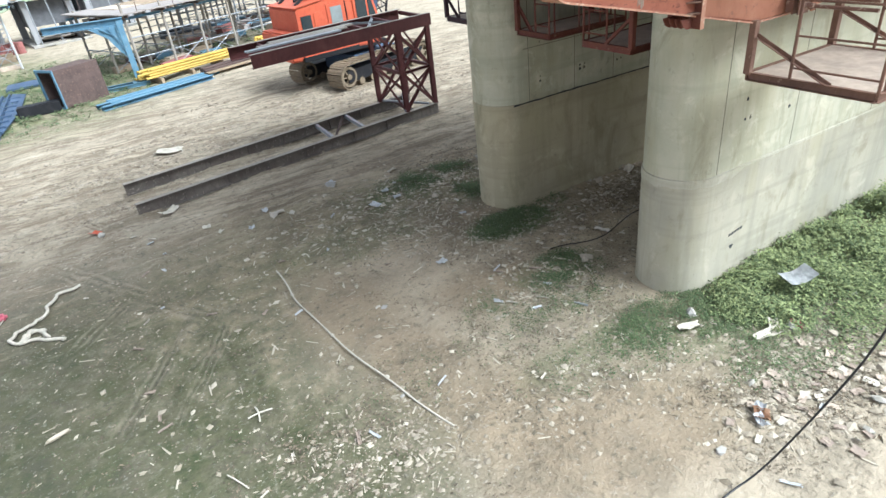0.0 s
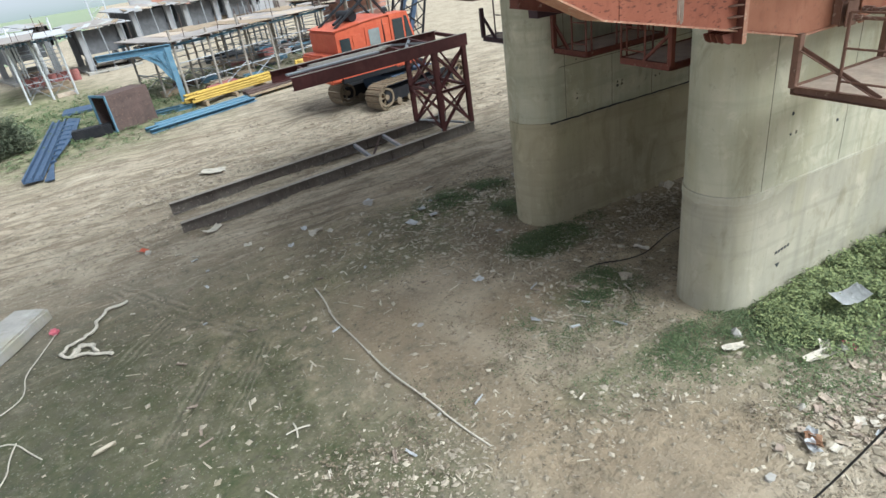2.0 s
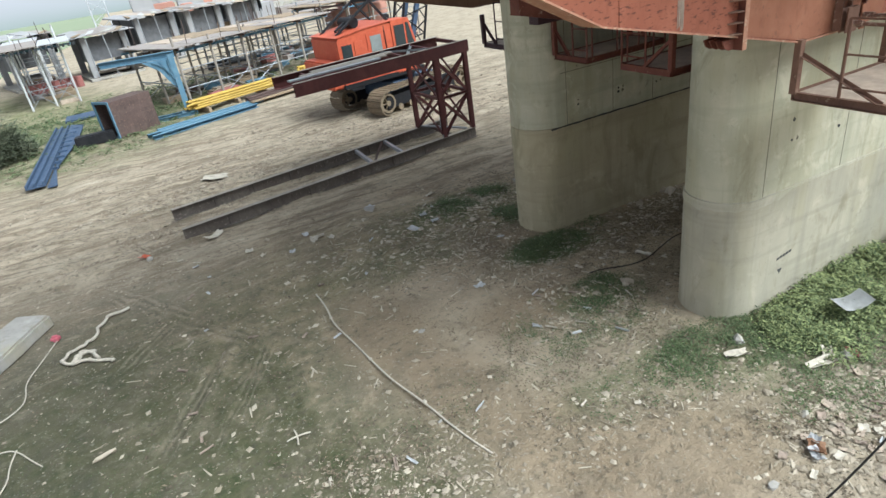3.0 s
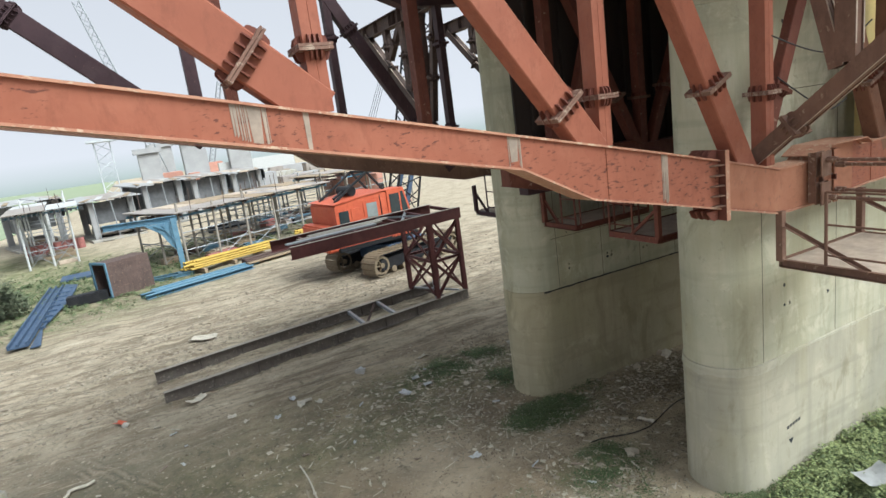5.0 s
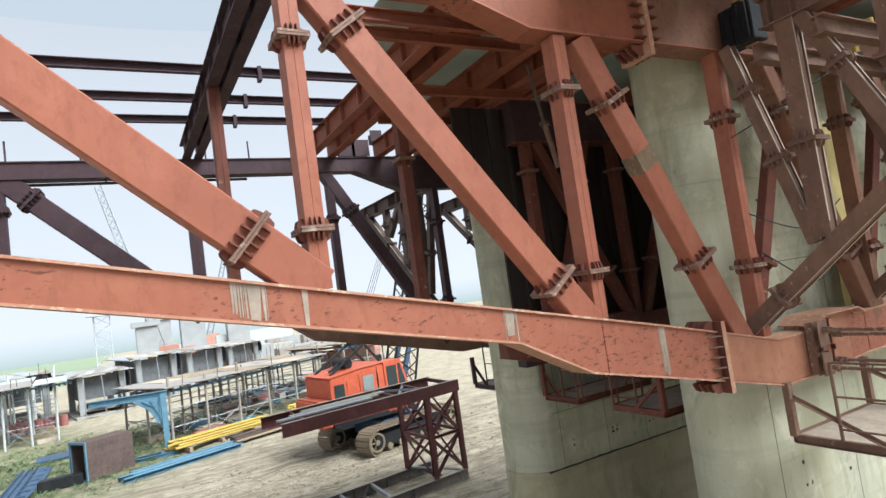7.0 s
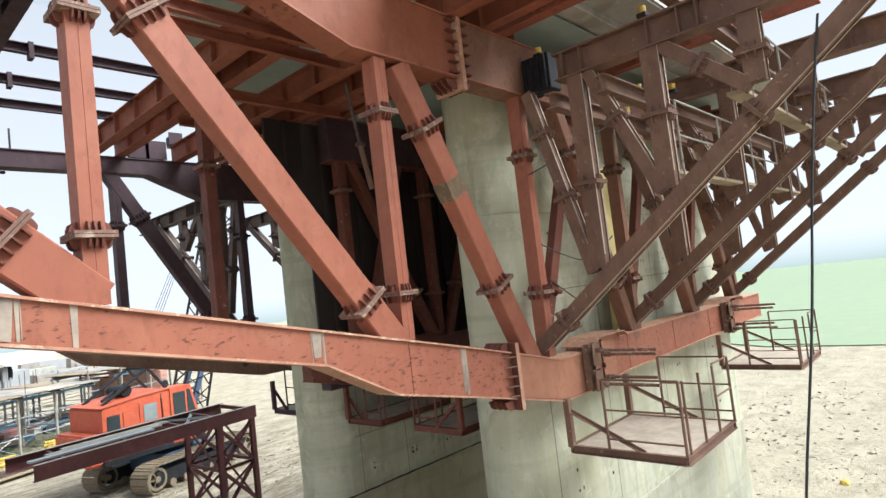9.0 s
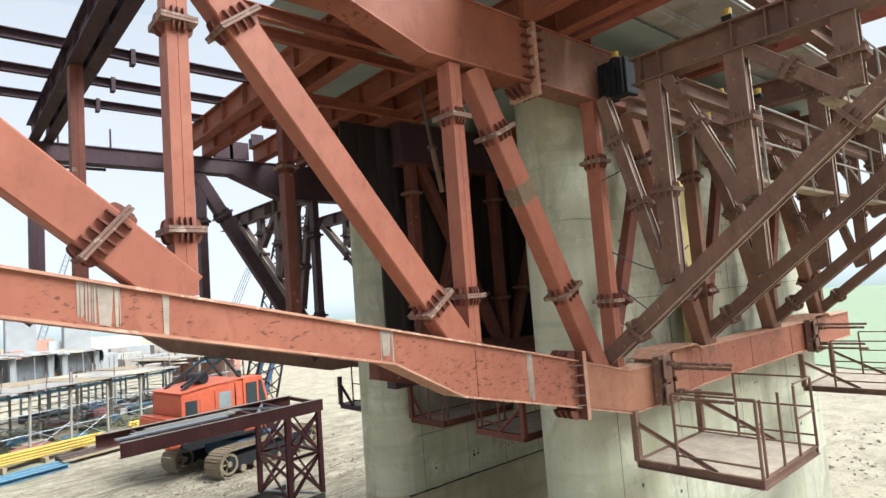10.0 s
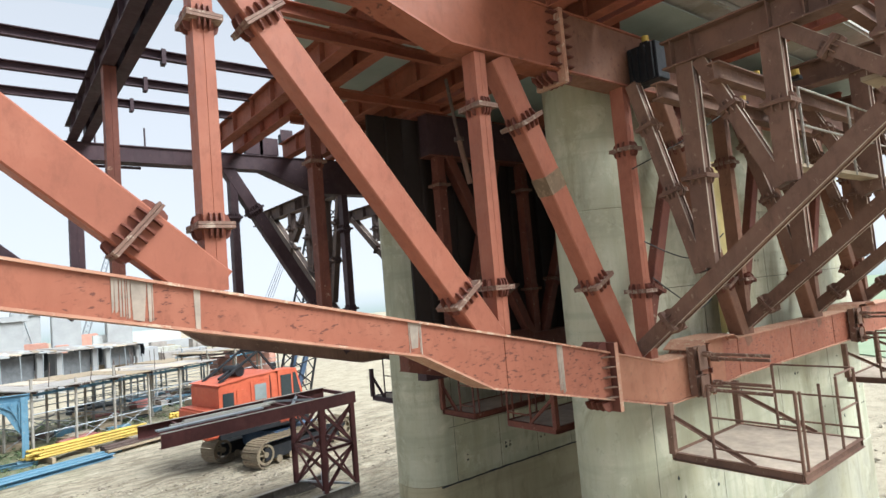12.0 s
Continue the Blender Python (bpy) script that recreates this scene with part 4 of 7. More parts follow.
# joints, patches and tie rods of the front truss
def chord_joint(f, x, mat):
    """The tall bolted end-plate joint across the bottom chord, with shelf fins on its face and round fins above and below."""
    zt, zb = chord_top(x) + 0.022, chord_low(x) - 0.022
    bm = bmesh.new()
    for o in (-0.017, 0.017):
        block(bm, x + o - 0.015, x + o + 0.015, 4.885, 5.375, zb - 0.13, zt + 0.11)
    # plates dark all over: the shadow between the fins is in their colour
    pl = part("splice_plate", bm, M_REDMID, f, "bolted joint plates with scuffed bare edges")
    part("bare_edge", box(x - 0.034, x + 0.034, 4.878, 4.8845, zb - 0.13, zt + 0.11), M_REDPALE, pl)
    n = 5
    for side in (-1,):
        for k in range(n):
            z = zb + 0.06 + (zt - zb - 0.12) * k / (n - 1)
            xa, xb = (x + side * 0.045, x + side * 0.2)
            bm = bmesh.new()
            pts = [(xa, 4.885), (xa, 4.978), (xb, 4.978), (xb - side * 0.05, 4.93)]
            lo = [bm.verts.new((px, py, z - 0.008)) for px, py in pts]
            hi = [bm.verts.new((px, py, z + 0.008)) for px, py in pts]
            bm.faces.new(lo)
            bm.faces.new(hi[::-1])
            for q in range(4):
                bm.faces.new((lo[q], hi[q], hi[(q + 1) % 4], lo[(q + 1) % 4]))
            part("rib", bm, M_REDOLD, pl)
        for k in range(4):
            y = 5.0 + 0.088 * k
            for z, up_ in ((zt, 1), (zb, -1)):
                bm = bmesh.new()
                prof = [(x + side * 0.045, z), (x + side * 0.045, z + up_ * 0.12), (x + side * 0.12, z + up_ * 0.125), (x + side * 0.19, z + up_ * 0.09), (x + side * 0.23, z + up_ * 0.02), (x + side * 0.23, z)]
                join(bm, slab(prof, y - 0.008, y + 0.008))
                part("rib", bm, mat, pl)


def web_patch(f, x0, x1):
    """A smeared band of bare filler over a weld on the front web, run down in streaks."""
    rnd = random.Random(int(x0 * 100))
    x = x0
    while x < x1:
        w = min(x1 - x, rnd.choice((0.012, 0.02, 0.03, 0.11)))
        a, c = x, x + w - rnd.uniform(0.0, 0.005)
        drop = rnd.uniform(0.0, 0.07) if x1 - x0 > 0.1 else 0.0
        out = [(a, chord_top(a) - 0.003), (c, chord_top(c) - 0.003), (c - 0.2 * w, chord_low(c) + 0.003 + drop), (a + 0.1 * w, chord_low(a) + 0.003 + drop * 0.6)]
        part("filler_patch", slab(out, 4.9755, 4.981), M_SCRAPE, f, "pale bare filler over a welded seam")
        x += w


chord_joint(F1, 6.3, M_REDMID)
for x0, x1 in ((0.78, 1.05), (1.33, 1.38), (3.26, 3.41), (5.31, 5.41)):
    web_patch(F1, x0, x1)
# stiffeners welded on the web
for x in (4.5, 7.05, 9.6, 11.6, 13.6):
    part("stiffener", slab([(x - 0.008, chord_top(x)), (x + 0.008, chord_top(x)), (x + 0.008, chord_low(x)), (x - 0.008, chord_low(x))], 4.972, 4.981), M_RED, F1)
# top chord joint
bm = bmesh.new()
for o in (-0.017, 0.017):
    block(bm, 5.9 + o - 0.015, 5.9 + o + 0.015, 4.885, 5.375, 9.04, 10.14)
tj = part("splice_plate", bm, M_REDPALE, F1, "scuffed bare-edged joint plates")
for side in (-1, 1):
    for k in range(6):
        z = 9.26 + 0.68 * k / 5
        bm = bmesh.new()
        xa, xb = 5.9 + side * 0.045, 5.9 + side * 0.19
        block(bm, min(xa, xb), max(xa, xb), 4.9, 4.978, z - 0.009, z + 0.009)
        part("rib", bm, M_REDMID, tj)
    for k in range(4):
        y = 5.0 + 0.088 * k
        prof = [(5.9 + side * 0.045, 9.178), (5.9 + side * 0.045, 9.06), (5.9 + side * 0.13, 9.06), (5.9 + side * 0.22, 9.12), (5.9 + side * 0.24, 9.178)]
        part("rib", slab(prof, y - 0.008, y + 0.008), M_REDMID, tj)


def tie_anchor(x):
    """Anchor plates on the end of a clamp beam, with two pairs of long threaded rods through them."""
    a = thing("tie_anchor", (x, 4.9, 5.1), "rusty anchor plates with long threaded tie rods on the chord", "tie rod anchor", "tie rod anchors")
    for o, mt in ((0.02, M_BARE), (0.2, M_REDOLD), (0.5, M_REDMID)):
        part("anchor_plate", slab([(x + o - 0.012, 5.46), (x + o + 0.012, 5.46), (x + o + 0.012, 4.78), (x + o - 0.012, 4.78)], 4.85, 4.945), mt, a)
    part("back_plate", box(x + 0.04, x + 0.48, 4.905, 4.946, 4.8, 5.44, 0.004), M_CORBEL, a)
    for z in (4.95, 5.12, 5.3):
        part("gusset", box(x + 0.215, x + 0.485, 4.855, 4.904, z - 0.008, z + 0.008), M_RUST, a)
    # sloped cover plates over the anchor head
    part("cover_plate", slab([(x + 0.08, 5.40), (x + 0.32, 5.515), (x + 1.15, 5.515), (x + 1.3, 5.43), (x + 1.3, 5.446), (x + 1.15, 5.531), (x + 0.32, 5.531), (x + 0.08, 5.416)], 4.8, 5.36), M_REDPALE, a, "dusty cover plate")
    for z0, z1 in ((5.14, 5.47), (4.76, 5.06)):
        bm = bar((x + 0.1, 4.80, z0), (x + 0.1, 4.80, z1), sec_c(0.22, 0.09, 0.014), (0, 1, 0))
        part("channel_washer", bm, M_REDOLD, a)
        bm = bar((x + 0.32, 4.80, z0), (x + 0.32, 4.80, z1), sec_c(0.1, 0.09, 0.014), (0, 1, 0))
        part("channel_washer", bm, M_CORBEL, a)
    for z, ln in ((5.36, 0.72), (5.27, 0.62), (4.93, 0.6), (4.86, 0.70)):
        o = 0.1 if ln > 0.65 else 0.3
        rod = part("tie_rod", pipe((x + o, 4.9, z), (x + o, 4.55 - ln, z), 0.024, 8), M_BARE, a, "rusty threaded rod")
        part("nut", pipe((x + o, 4.74, z), (x + o, 4.62, z), 0.043, 6), M_BARE, rod)
    return a


# facing added on the chord where it meets the anchor: dusty, and lightened as if sunlit
part("lit_facing", slab([(x, chord_top(x) - 0.004) for x in (6.37, 7.43, 8.12, 8.32, 9.1)] + [(x, chord_low(x) + 0.004) for x in (9.1, 8.3, 7.44, 7.42, 6.37)], 4.968, 4.9815), M_CORBEL, F1, "added orange-brown facing, dusty and lightened for sunlight")
tie_anchor(8.0)
tie_anchor(14.35)


def hung_cage(x0, x1, ya, yb, mat, label, floor_mat=None):
    """A work platform hung below the chord: ya is its side at the pier, yb its open side."""
    z0, z1 = 4.1, 5.06
    sy = 1 if yb > ya else -1
    c = thing("hanging_platform", ((x0 + x1) / 2, (ya + yb) / 2, z0), label, "work platform", "hanging platforms")
    part("floor_plate", box(x0 + 0.03, x1 - 0.03, min(ya, yb) + 0.03, max(ya, yb) - 0.03, z0 - 0.005, z0 + 0.014), floor_mat or M_MESHDECK, c, "dusty deck plate with scraps on it")
    for p, q in (((x0, ya), (x0, yb)), ((x1, ya), (x1, yb)), ((x0, yb), (x1, yb)), ((x0, ya), (x1, ya))):
        part("floor_beam", bar((*p, z0 - 0.03), (*q, z0 - 0.03), sec_c(0.06, 0.11, 0.008)), mat, c)
    for x in (x0, x1):
        part("hanger", bar((x, ya, z0), (x, ya, 4.78), sec_box(0.09, 0.09)), mat, c)
        part("brace", bar((x, ya, 4.62), (x, yb - sy * 0.55, z0 + 0.02), sec_l(0.05)), mat, c)
        for y in (ya + sy * 0.58, yb):
            part("rail_post", pipe((x, y, z0), (x, y, z1), 0.02, 6), mat, c)
        for z in (z0 + 0.16, z0 + 0.55, z1):
            part("rail", pipe((x, ya + sy * 0.58, z), (x, yb, z), 0.014, 6), mat, c)
    xm = (x0 + x1) / 2
    for x in (x0 + 0.13, xm - 0.25, xm + 0.3):
        part("rail_post", pipe((x, yb, z0), (x, yb, z1 - 0.02), 0.018, 6), mat, c)
    for z in (z0 + 0.5, z1):
        part("rail", pipe((xm + 0.3, yb, z), (x1, yb, z), 0.014, 6), mat, c)
    return c


hung_cage(7.42, 9.3, 4.95, 3.32, M_REDOLD, "rusty railed work platform hung under the truss")
hung_cage(13.95, 15.9, 4.95, 3.4, M_REDOLD, "rusty railed work platform hung under the truss")
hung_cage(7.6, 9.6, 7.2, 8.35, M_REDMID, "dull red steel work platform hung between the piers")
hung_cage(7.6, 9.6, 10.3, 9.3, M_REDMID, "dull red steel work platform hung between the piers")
hung_cage(7.7, 9.7, 13.3, 12.2, M_DARK, "dark steel work platform hung beyond the far pier")

# near-black panels added in place of the shade behind the middle truss, on a sill bolted to its chord
sh = thing("shade_panels", (11.2, 9.6, 4.9), "near-black panels added in place of shade behind the middle truss", "formwork")
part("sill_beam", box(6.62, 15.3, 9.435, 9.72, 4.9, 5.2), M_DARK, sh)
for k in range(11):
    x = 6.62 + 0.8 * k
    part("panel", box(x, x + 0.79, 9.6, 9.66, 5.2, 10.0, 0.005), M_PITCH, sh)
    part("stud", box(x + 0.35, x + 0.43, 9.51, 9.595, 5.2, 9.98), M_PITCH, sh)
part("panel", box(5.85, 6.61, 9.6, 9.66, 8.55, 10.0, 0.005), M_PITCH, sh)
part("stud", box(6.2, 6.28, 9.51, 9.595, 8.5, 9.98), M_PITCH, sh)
ys = part("formwork_strip", box(10.06, 10.56, 5.36, 5.46, 5.44, 8.42, 0.005), M_CREAM)
tagged(ys, label="tall cream-yellow formwork strip standing on the chord", category="formwork")

# cross beams that carry the soffit form, from truss to truss
def cross_beam(x, y0, y1, z, w, h, mat, stiff=True):
    b_ = thing("cross_beam", (x, (y0 + y1) / 2, z), "oxide-painted steel cross beam resting on the trusses", "steel beam", "cross beams")
    part("beam", bar((x, y0, z), (x, y1, z), sec_i(w, h)), mat, b_)
    if stiff:
        n = int(abs(y1 - y0) / 0.9)
        for k in range(1, n):
            y = y0 + (y1 - y0) * k / n
            part("stiffener", box(x - w / 2 + 0.01, x - 0.009, y - 0.006, y + 0.006, z - h / 2 + 0.022, z + h / 2 - 0.022), mat, b_)
    return b_


for x in (1.50, 1.73):
    cross_beam(x, 5.0, 13.5, 10.21, 0.17, 0.36, M_DARK)
for x, h in ((4.12, 0.40), (4.66, 0.34), (5.85, 0.40), (6.6, 0.34), (6.95, 0.34), (7.3, 0.34), (10.15, 0.34), (13.1, 0.34), (15.9, 0.34)):
    cross_beam(x, 1.6 if x in (6.95, 10.15, 13.1) else 3.1 if x in (5.85, 6.6) else 4.98, 13.5, 10.2, 0.2, h, M_CROSS)
# channel ties slung under the cross beams
for y, xa, xb in ((6.38, 2.6, 4.75), (6.82, 2.6, 5.5), (8.66, 4.6, 6.9), (10.2, 4.6, 7.3)):
    t_ = part("tie_beam", bar((xa, y, 9.945), (xb, y, 9.945), sec_c(0.09, 0.16)), M_CROSS)
    tagged(t_, label="weathered red channel tie slung under the cross beams", category="steel beam", group="tie beams")
for y in (9.5, 10.75, 11.9):
    j_ = thing("joist", (-2.0, y, 10.44), "dark steel joist laid across the cross beams", "steel beam", "joists")
    part("channel", bar((-9.0, y, 10.44), (4.9, y, 10.44), sec_c(0.09, 0.14)), M_DARK, j_)
    for x in (2.3,):
        part("clip", box(x - 0.03, x + 0.03, y - 0.07, y + 0.07, 10.30, 10.53), M_DARK, j_)
# packing and clamps heaped over the far truss where the cross beams land
for k, (x, y, w, h) in enumerate(((4.12, 13.38, 0.22, 0.3), (4.66, 13.38, 0.2, 0.16), (5.05, 13.38, 0.3, 0.42), (5.4, 13.38, 0.34, 0.36), (5.85, 13.38, 0.2, 0.22))):
    pk = thing("packing_block", (x, y, 10.03), "dark steel packing and clamp on the truss", "packing block", "truss packing")
    z0 = 10.022 if y > 13 else 10.39
    if x in (4.12, 4.66, 5.85):
        z0 = 10.4 if x != 4.66 else 10.37
    part("body", box(x - w / 2, x + w / 2, y - 0.13, y + 0.13, z0, z0 + h, 0.01), M_BLACK, pk)
    part("clamp_plate", box(x - w / 2 - 0.05, x + w / 2 + 0.05, y - 0.16, y - 0.135, z0 + 0.02, z0 + h + 0.06), M_DARK, pk)
# thin pipe rail slung below the far chord
pr = part("pipe_rail", pipe((-7.4, 13.38, 9.6), (2.7, 13.38, 9.6), 0.03, 8), M_DARK)
for x in (-5.2, -2.6, 0.0, 2.3):
    part("hanger", pipe((x, 13.38, 9.6), (x, 13.38, 9.75), 0.015, 6), M_DARK, pr)
tagged(pr, label="thin dark pipe rail slung below the far chord", category="pipe")
# screw prop hung from the cross beams between the piers
sp = thing("screw_prop", (6.369, 7.6, 9.047), "dusty steel screw prop hung from the cross beams", "prop")
part("tube", pipe((6.19, 7.6, 10.045), (6.369, 7.6, 9.047), 0.03, 8), M_RUST, sp)
part("sleeve", pipe((6.369, 7.6, 9.047), (6.524, 7.6, 8.308), 0.045, 8), M_REDOLD, sp)
part("collar", pipe((6.369, 7.6, 9.017), (6.369, 7.6, 9.077), 0.085, 10), M_RUST, sp)
# short pegs on the far top chord
for x in (-1.6, -0.4, 1.9, 2.8):
    p_ = part("peg", pipe((x, 13.38, 10.02), (x, 13.38, 10.45), 0.018, 6), M_DARK)
    tagged(p_, label="short dark steel peg on the far chord", category="peg", group="pegs")
# soffit sheets with gaps between them
sf = thing("soffit_form", (9.0, 8.5, 10.4), "grey-green steel soffit sheets lying on the cross beams", "formwork")
for x0, x1, ya in ((3.3, 4.05, 8.4), (4.2, 4.6, 9.4), (4.8, 5.8, 11.4), (5.95, 6.55, 12.6), (7.05, 10.05, 13.2), (10.25, 13.0, 13.2), (13.2, 17.2, 13.2)):
    part("sheet", box(x0, x1, 3.1 if 4.5 < x0 < 7 else 4.6, ya, 10.405, 10.42), M_SOFFIT, sf)
    for y in [q for q in (5.6, 7.2, 8.8, 10.4, 12.0) if q < ya]:
        part("edge_angle", bar((x0, y, 10.451), (x1, y, 10.451), sec_l(0.06)), M_SOFFIT, sf)
dk = thing("pier_head", (10.3, 8.8, 10.5), "pale concrete bridge head above its formwork", "bridge deck")
part("slab", box(6.9, 17.6, 4.3, 13.4, 10.5, 11.0, 0.03), M_CONC2, dk)
# slab added to block skylight over the upper falsework
wing = part("shade_slab", box(7.0, 17.5, 3.6, 4.32, 10.6, 10.95, 0.04), M_CONC2)
tagged(wing, label="added pale slab above the brackets, blocking skylight", category="bridge deck")
# things that stand on and hang about the brackets
bx = thing("packing_block", (7.49, 4.7, 9.2), "black steel packing block under the beam end", "packing block")
part("body", box(7.34, 7.64, 4.5, 4.945, 9.2, 9.72, 0.01), M_BLACK, bx)
for k in range(4):
    part("fin", box(7.3, 7.34, 4.54 + 0.11 * k, 4.56 + 0.11 * k, 9.22, 9.7), M_BLACK, bx)
for k, (x, y, z) in enumerate(((7.45, 4.7, 9.72), (8.4, 3.7, 9.02), (8.9, 3.4, 9.02), (9.4, 4.35, 9.02), (7.4, 3.1, 9.66))):
    j_ = thing("screw_jack", (x, y, z), "small yellow-capped screw jack on the falsework", "jack", "screw jacks")
    part("base", box(x - 0.06, x + 0.06, y - 0.06, y + 0.06, z, z + 0.05), M_BLACK, j_)
    part("cap", pipe((x, y, z + 0.05), (x, y, z + 0.14), 0.05, 10), M_YELLOW, j_, "yellow cap")
# runner beams across the brackets
for y, z, w, h, mat in ((4.35, 8.9, 0.16, 0.22, M_REDOLD), (3.6, 8.9, 0.16, 0.22, M_REDOLD), (2.7, 9.8, 0.16, 0.26, M_REDOLD), (0.6, 9.8, 0.16, 0.26, M_REDOLD)):
    r_ = part("runner_beam", bar((7.0, y, z), (17.4, y, z), sec_i(w, h)), mat)
    tagged(r_, label="weathered steel runner beam across the brackets", category="steel beam", group="runner beams")
for y, z in ((3.2, 7.62), (2.3, 8.35)):
    w_ = thing("walkway", (10.0, y, z), "narrow plank walkway with a pipe rail on the brackets", "walkway", "walkways")
    part("plank", box(7.3, 14.6, y - 0.26, y - 0.06, z, z + 0.045), M_TIMBER, w_)
    for x in (7.6, 9.2, 10.8, 12.4, 14.0):
        part("rail_post", pipe((x, y - 0.26, z), (x, y - 0.26, z + 0.95), 0.017, 6), M_DUSTY, w_)
    for dz in (0.5, 0.95):
        part("rail", pipe((7.6, y - 0.26, z + dz), (14.0, y - 0.26, z + dz), 0.014, 6), M_DUSTY, w_)
# loops of thin cable on the near pier
for pts in (((7.2, 4.9, 7.0), (7.6, 4.7, 6.75), (8.1, 4.6, 6.7), (8.6, 4.5, 7.05)), ((7.1, 4.9, 8.0), (7.6, 4.6, 8.25), (8.1, 4.3, 8.55), (8.5, 4.1, 8.8)),
            ((7.3, 4.9, 6.5), (7.9, 4.8, 6.1), (8.3, 4.8, 5.95), (8.8, 4.9, 6.1))):
    c_ = part("wire", line(pts, 0.009), M_CABLE)
    tagged(c_, label="thin black wire looped between the struts", category="wire", group="wires")
hc = part("hanging_cable", line([(7.2, 1.25, 8.9), (7.1, 1.36, 8.2), (6.85, 1.5, 6.95), (6.6, 1.56, 6.1), (6.35, 1.63, 5.35), (6.05, 1.75, 4.35), (5.75, 1.94, 2.33), (5.46, 2.23, 1.17),
                                  (5.16, 2.52, 0.16), (4.75, 2.6, 0.04), (4.1, 2.55, 0.03), (3.2, 2.2, 0.03)], 0.0125), M_CABLE)
tagged(hc, label="black cable hanging from a bracket down to the ground", category="cable")

# ---------------------------------------------------------------- steel frame on the ground
def ground_frame():
    f = thing("steel_gantry", (5.0, 18.5, 0.0), "C-shaped steel gantry of maroon and rusty beams standing on the soil", "gantry")
    A0, B0 = Vector((-0.45, 17.15, 0)), Vector((-0.6, 19.1, 0))
    d = Vector((0.99, 0.142, 0)).normalized()
    n = Vector((-d.y, d.x, 0))

    def at(base, s, z):
        return base + d * s + Vector((0, 0, z))

    for base, ln in ((A0, 10.6), (B0, 10.6)):
        bb = part("base_beam", bar(at(base, 0, 0.18), at(base, ln, 0.18), sec_i(0.17, 0.36, 0.018)), M_GREYBEAM, f, "dusty grey base beam")
        part("dusty_flange", bar(at(base, 0.01, 0.366), at(base, ln - 0.01, 0.366), sec_box(0.166, 0.007)), M_DUSTY, bb, "dust-covered top flange")
        for s in (1.3, 2.6, 3.9, 5.2, 7.0, 8.3):
            for o in (-0.046, 0.046):
                part("stiffener", bar(at(base, s, 0.18) + n * o, at(base, s + 0.012, 0.18) + n * o, [(-0.036, 0.036, -0.16, 0.16)]), M_GREYBEAM, bb)
    for s in (6.3, 7.5, 9.6):
        part("cross_member", bar(at(A0, s, 0.27), at(B0, s + 0.2, 0.27), sec_c(0.1, 0.12)), M_GALV if s < 9 else M_RUST, f)
    part("cross_member", bar(at(A0, 6.3, 0.3), at(B0, 7.6, 0.3), sec_l(0.06)), M_RUST, f)
    part("cross_member", bar(at(A0, 9.2, 0.42), at(B0, 10.3, 0.42), sec_box(0.1, 0.05)), M_GALV, f)
    part("cross_member", bar(at(A0, 10.2, 0.42), at(B0, 9.3, 0.42), sec_box(0.1, 0.05)), M_GALV, f)
    for base in (A0, B0):
        part("dusty_flange", bar(at(base, 4.22, 3.415), at(base, 10.63, 3.415), sec_box(0.15, 0.008)), M_DUSTY, f, "dust-covered top flange")
        part("top_beam", bar(at(base, 4.2, 3.22), at(base, 10.65, 3.22), sec_c(0.16, 0.38, 0.016) if base is B0 else [[(-a, b_) for a, b_ in sec_c(0.16, 0.38, 0.016)[0]]]), M_MAROON, f, "maroon top beam")
        for s in (9.25, 10.5):
            part("post", bar(at(base, s, 0.36), at(base, s, 3.03), sec_i(0.15, 0.15, 0.012)), M_MAROON, f)
        for z0, z1 in ((0.4, 1.7), (1.7, 3.0)):
            part("brace", bar(at(base, 9.25, z0), at(base, 10.5, z1), sec_l(0.09)), M_MAROON, f)
            part("brace", bar(at(base, 10.5, z0), at(base, 9.25, z1), sec_l(0.09)), M_MAROON, f)
        part("strut", bar(at(base, 9.25, 1.7), at(base, 10.5, 1.7), sec_c(0.08, 0.1)), M_MAROON, f)
    for s in (9.25, 10.5):
        part("strut", bar(at(A0, s, 1.7), at(B0, s, 1.7), sec_c(0.08, 0.1)), M_MAROON, f)
        for z0, z1 in ((0.4, 1.7), (1.7, 3.0)):
            part("brace", bar(at(A0, s, z0), at(B0, s, z1), sec_l(0.09)), M_MAROON, f)
            part("brace", bar(at(B0, s, z0), at(A0, s, z1), sec_l(0.09)), M_MAROON, f)
    for s in (5.0, 6.6, 8.2, 9.3, 10.5):
        part("cross_member", bar(at(A0, s, 3.3), at(B0, s + 0.15, 3.3), sec_c(0.08, 0.12)), M_MAROON, f)
    part("cross_member", bar(at(A0, 8.2, 3.36), at(B0, 9.5, 3.36), sec_l(0.07)), M_GALV, f)
    part("cross_member", bar(at(A0, 9.5, 3.36), at(B0, 8.2, 3.36), sec_l(0.07)), M_GALV, f)
    for k in range(3):
        off = n * (0.75 + 0.3 * k)
        p_ = part("steel_plank", bar(at(A0, 4.4 + 0.5 * k, 3.385) + off, at(A0, 7.6 + 0.4 * k, 3.385) + off, sec_box(0.24, 0.05)), M_DUSTY if k else M_GALV)
        tagged(p_, label="grey steel plank lying across the frame's top beams", category="plank", group="steel planks")


ground_frame()


# ---------------------------------------------------------------- crawler crane
def local(name, bm, mat, parent, label="", smooth=False):
    """A mesh in its thing's own axes."""
    ob = new(name, finish(name, bm, mat, smooth))
    ob.parent = parent
    if label:
        tagged(ob, label=label)
    return ob


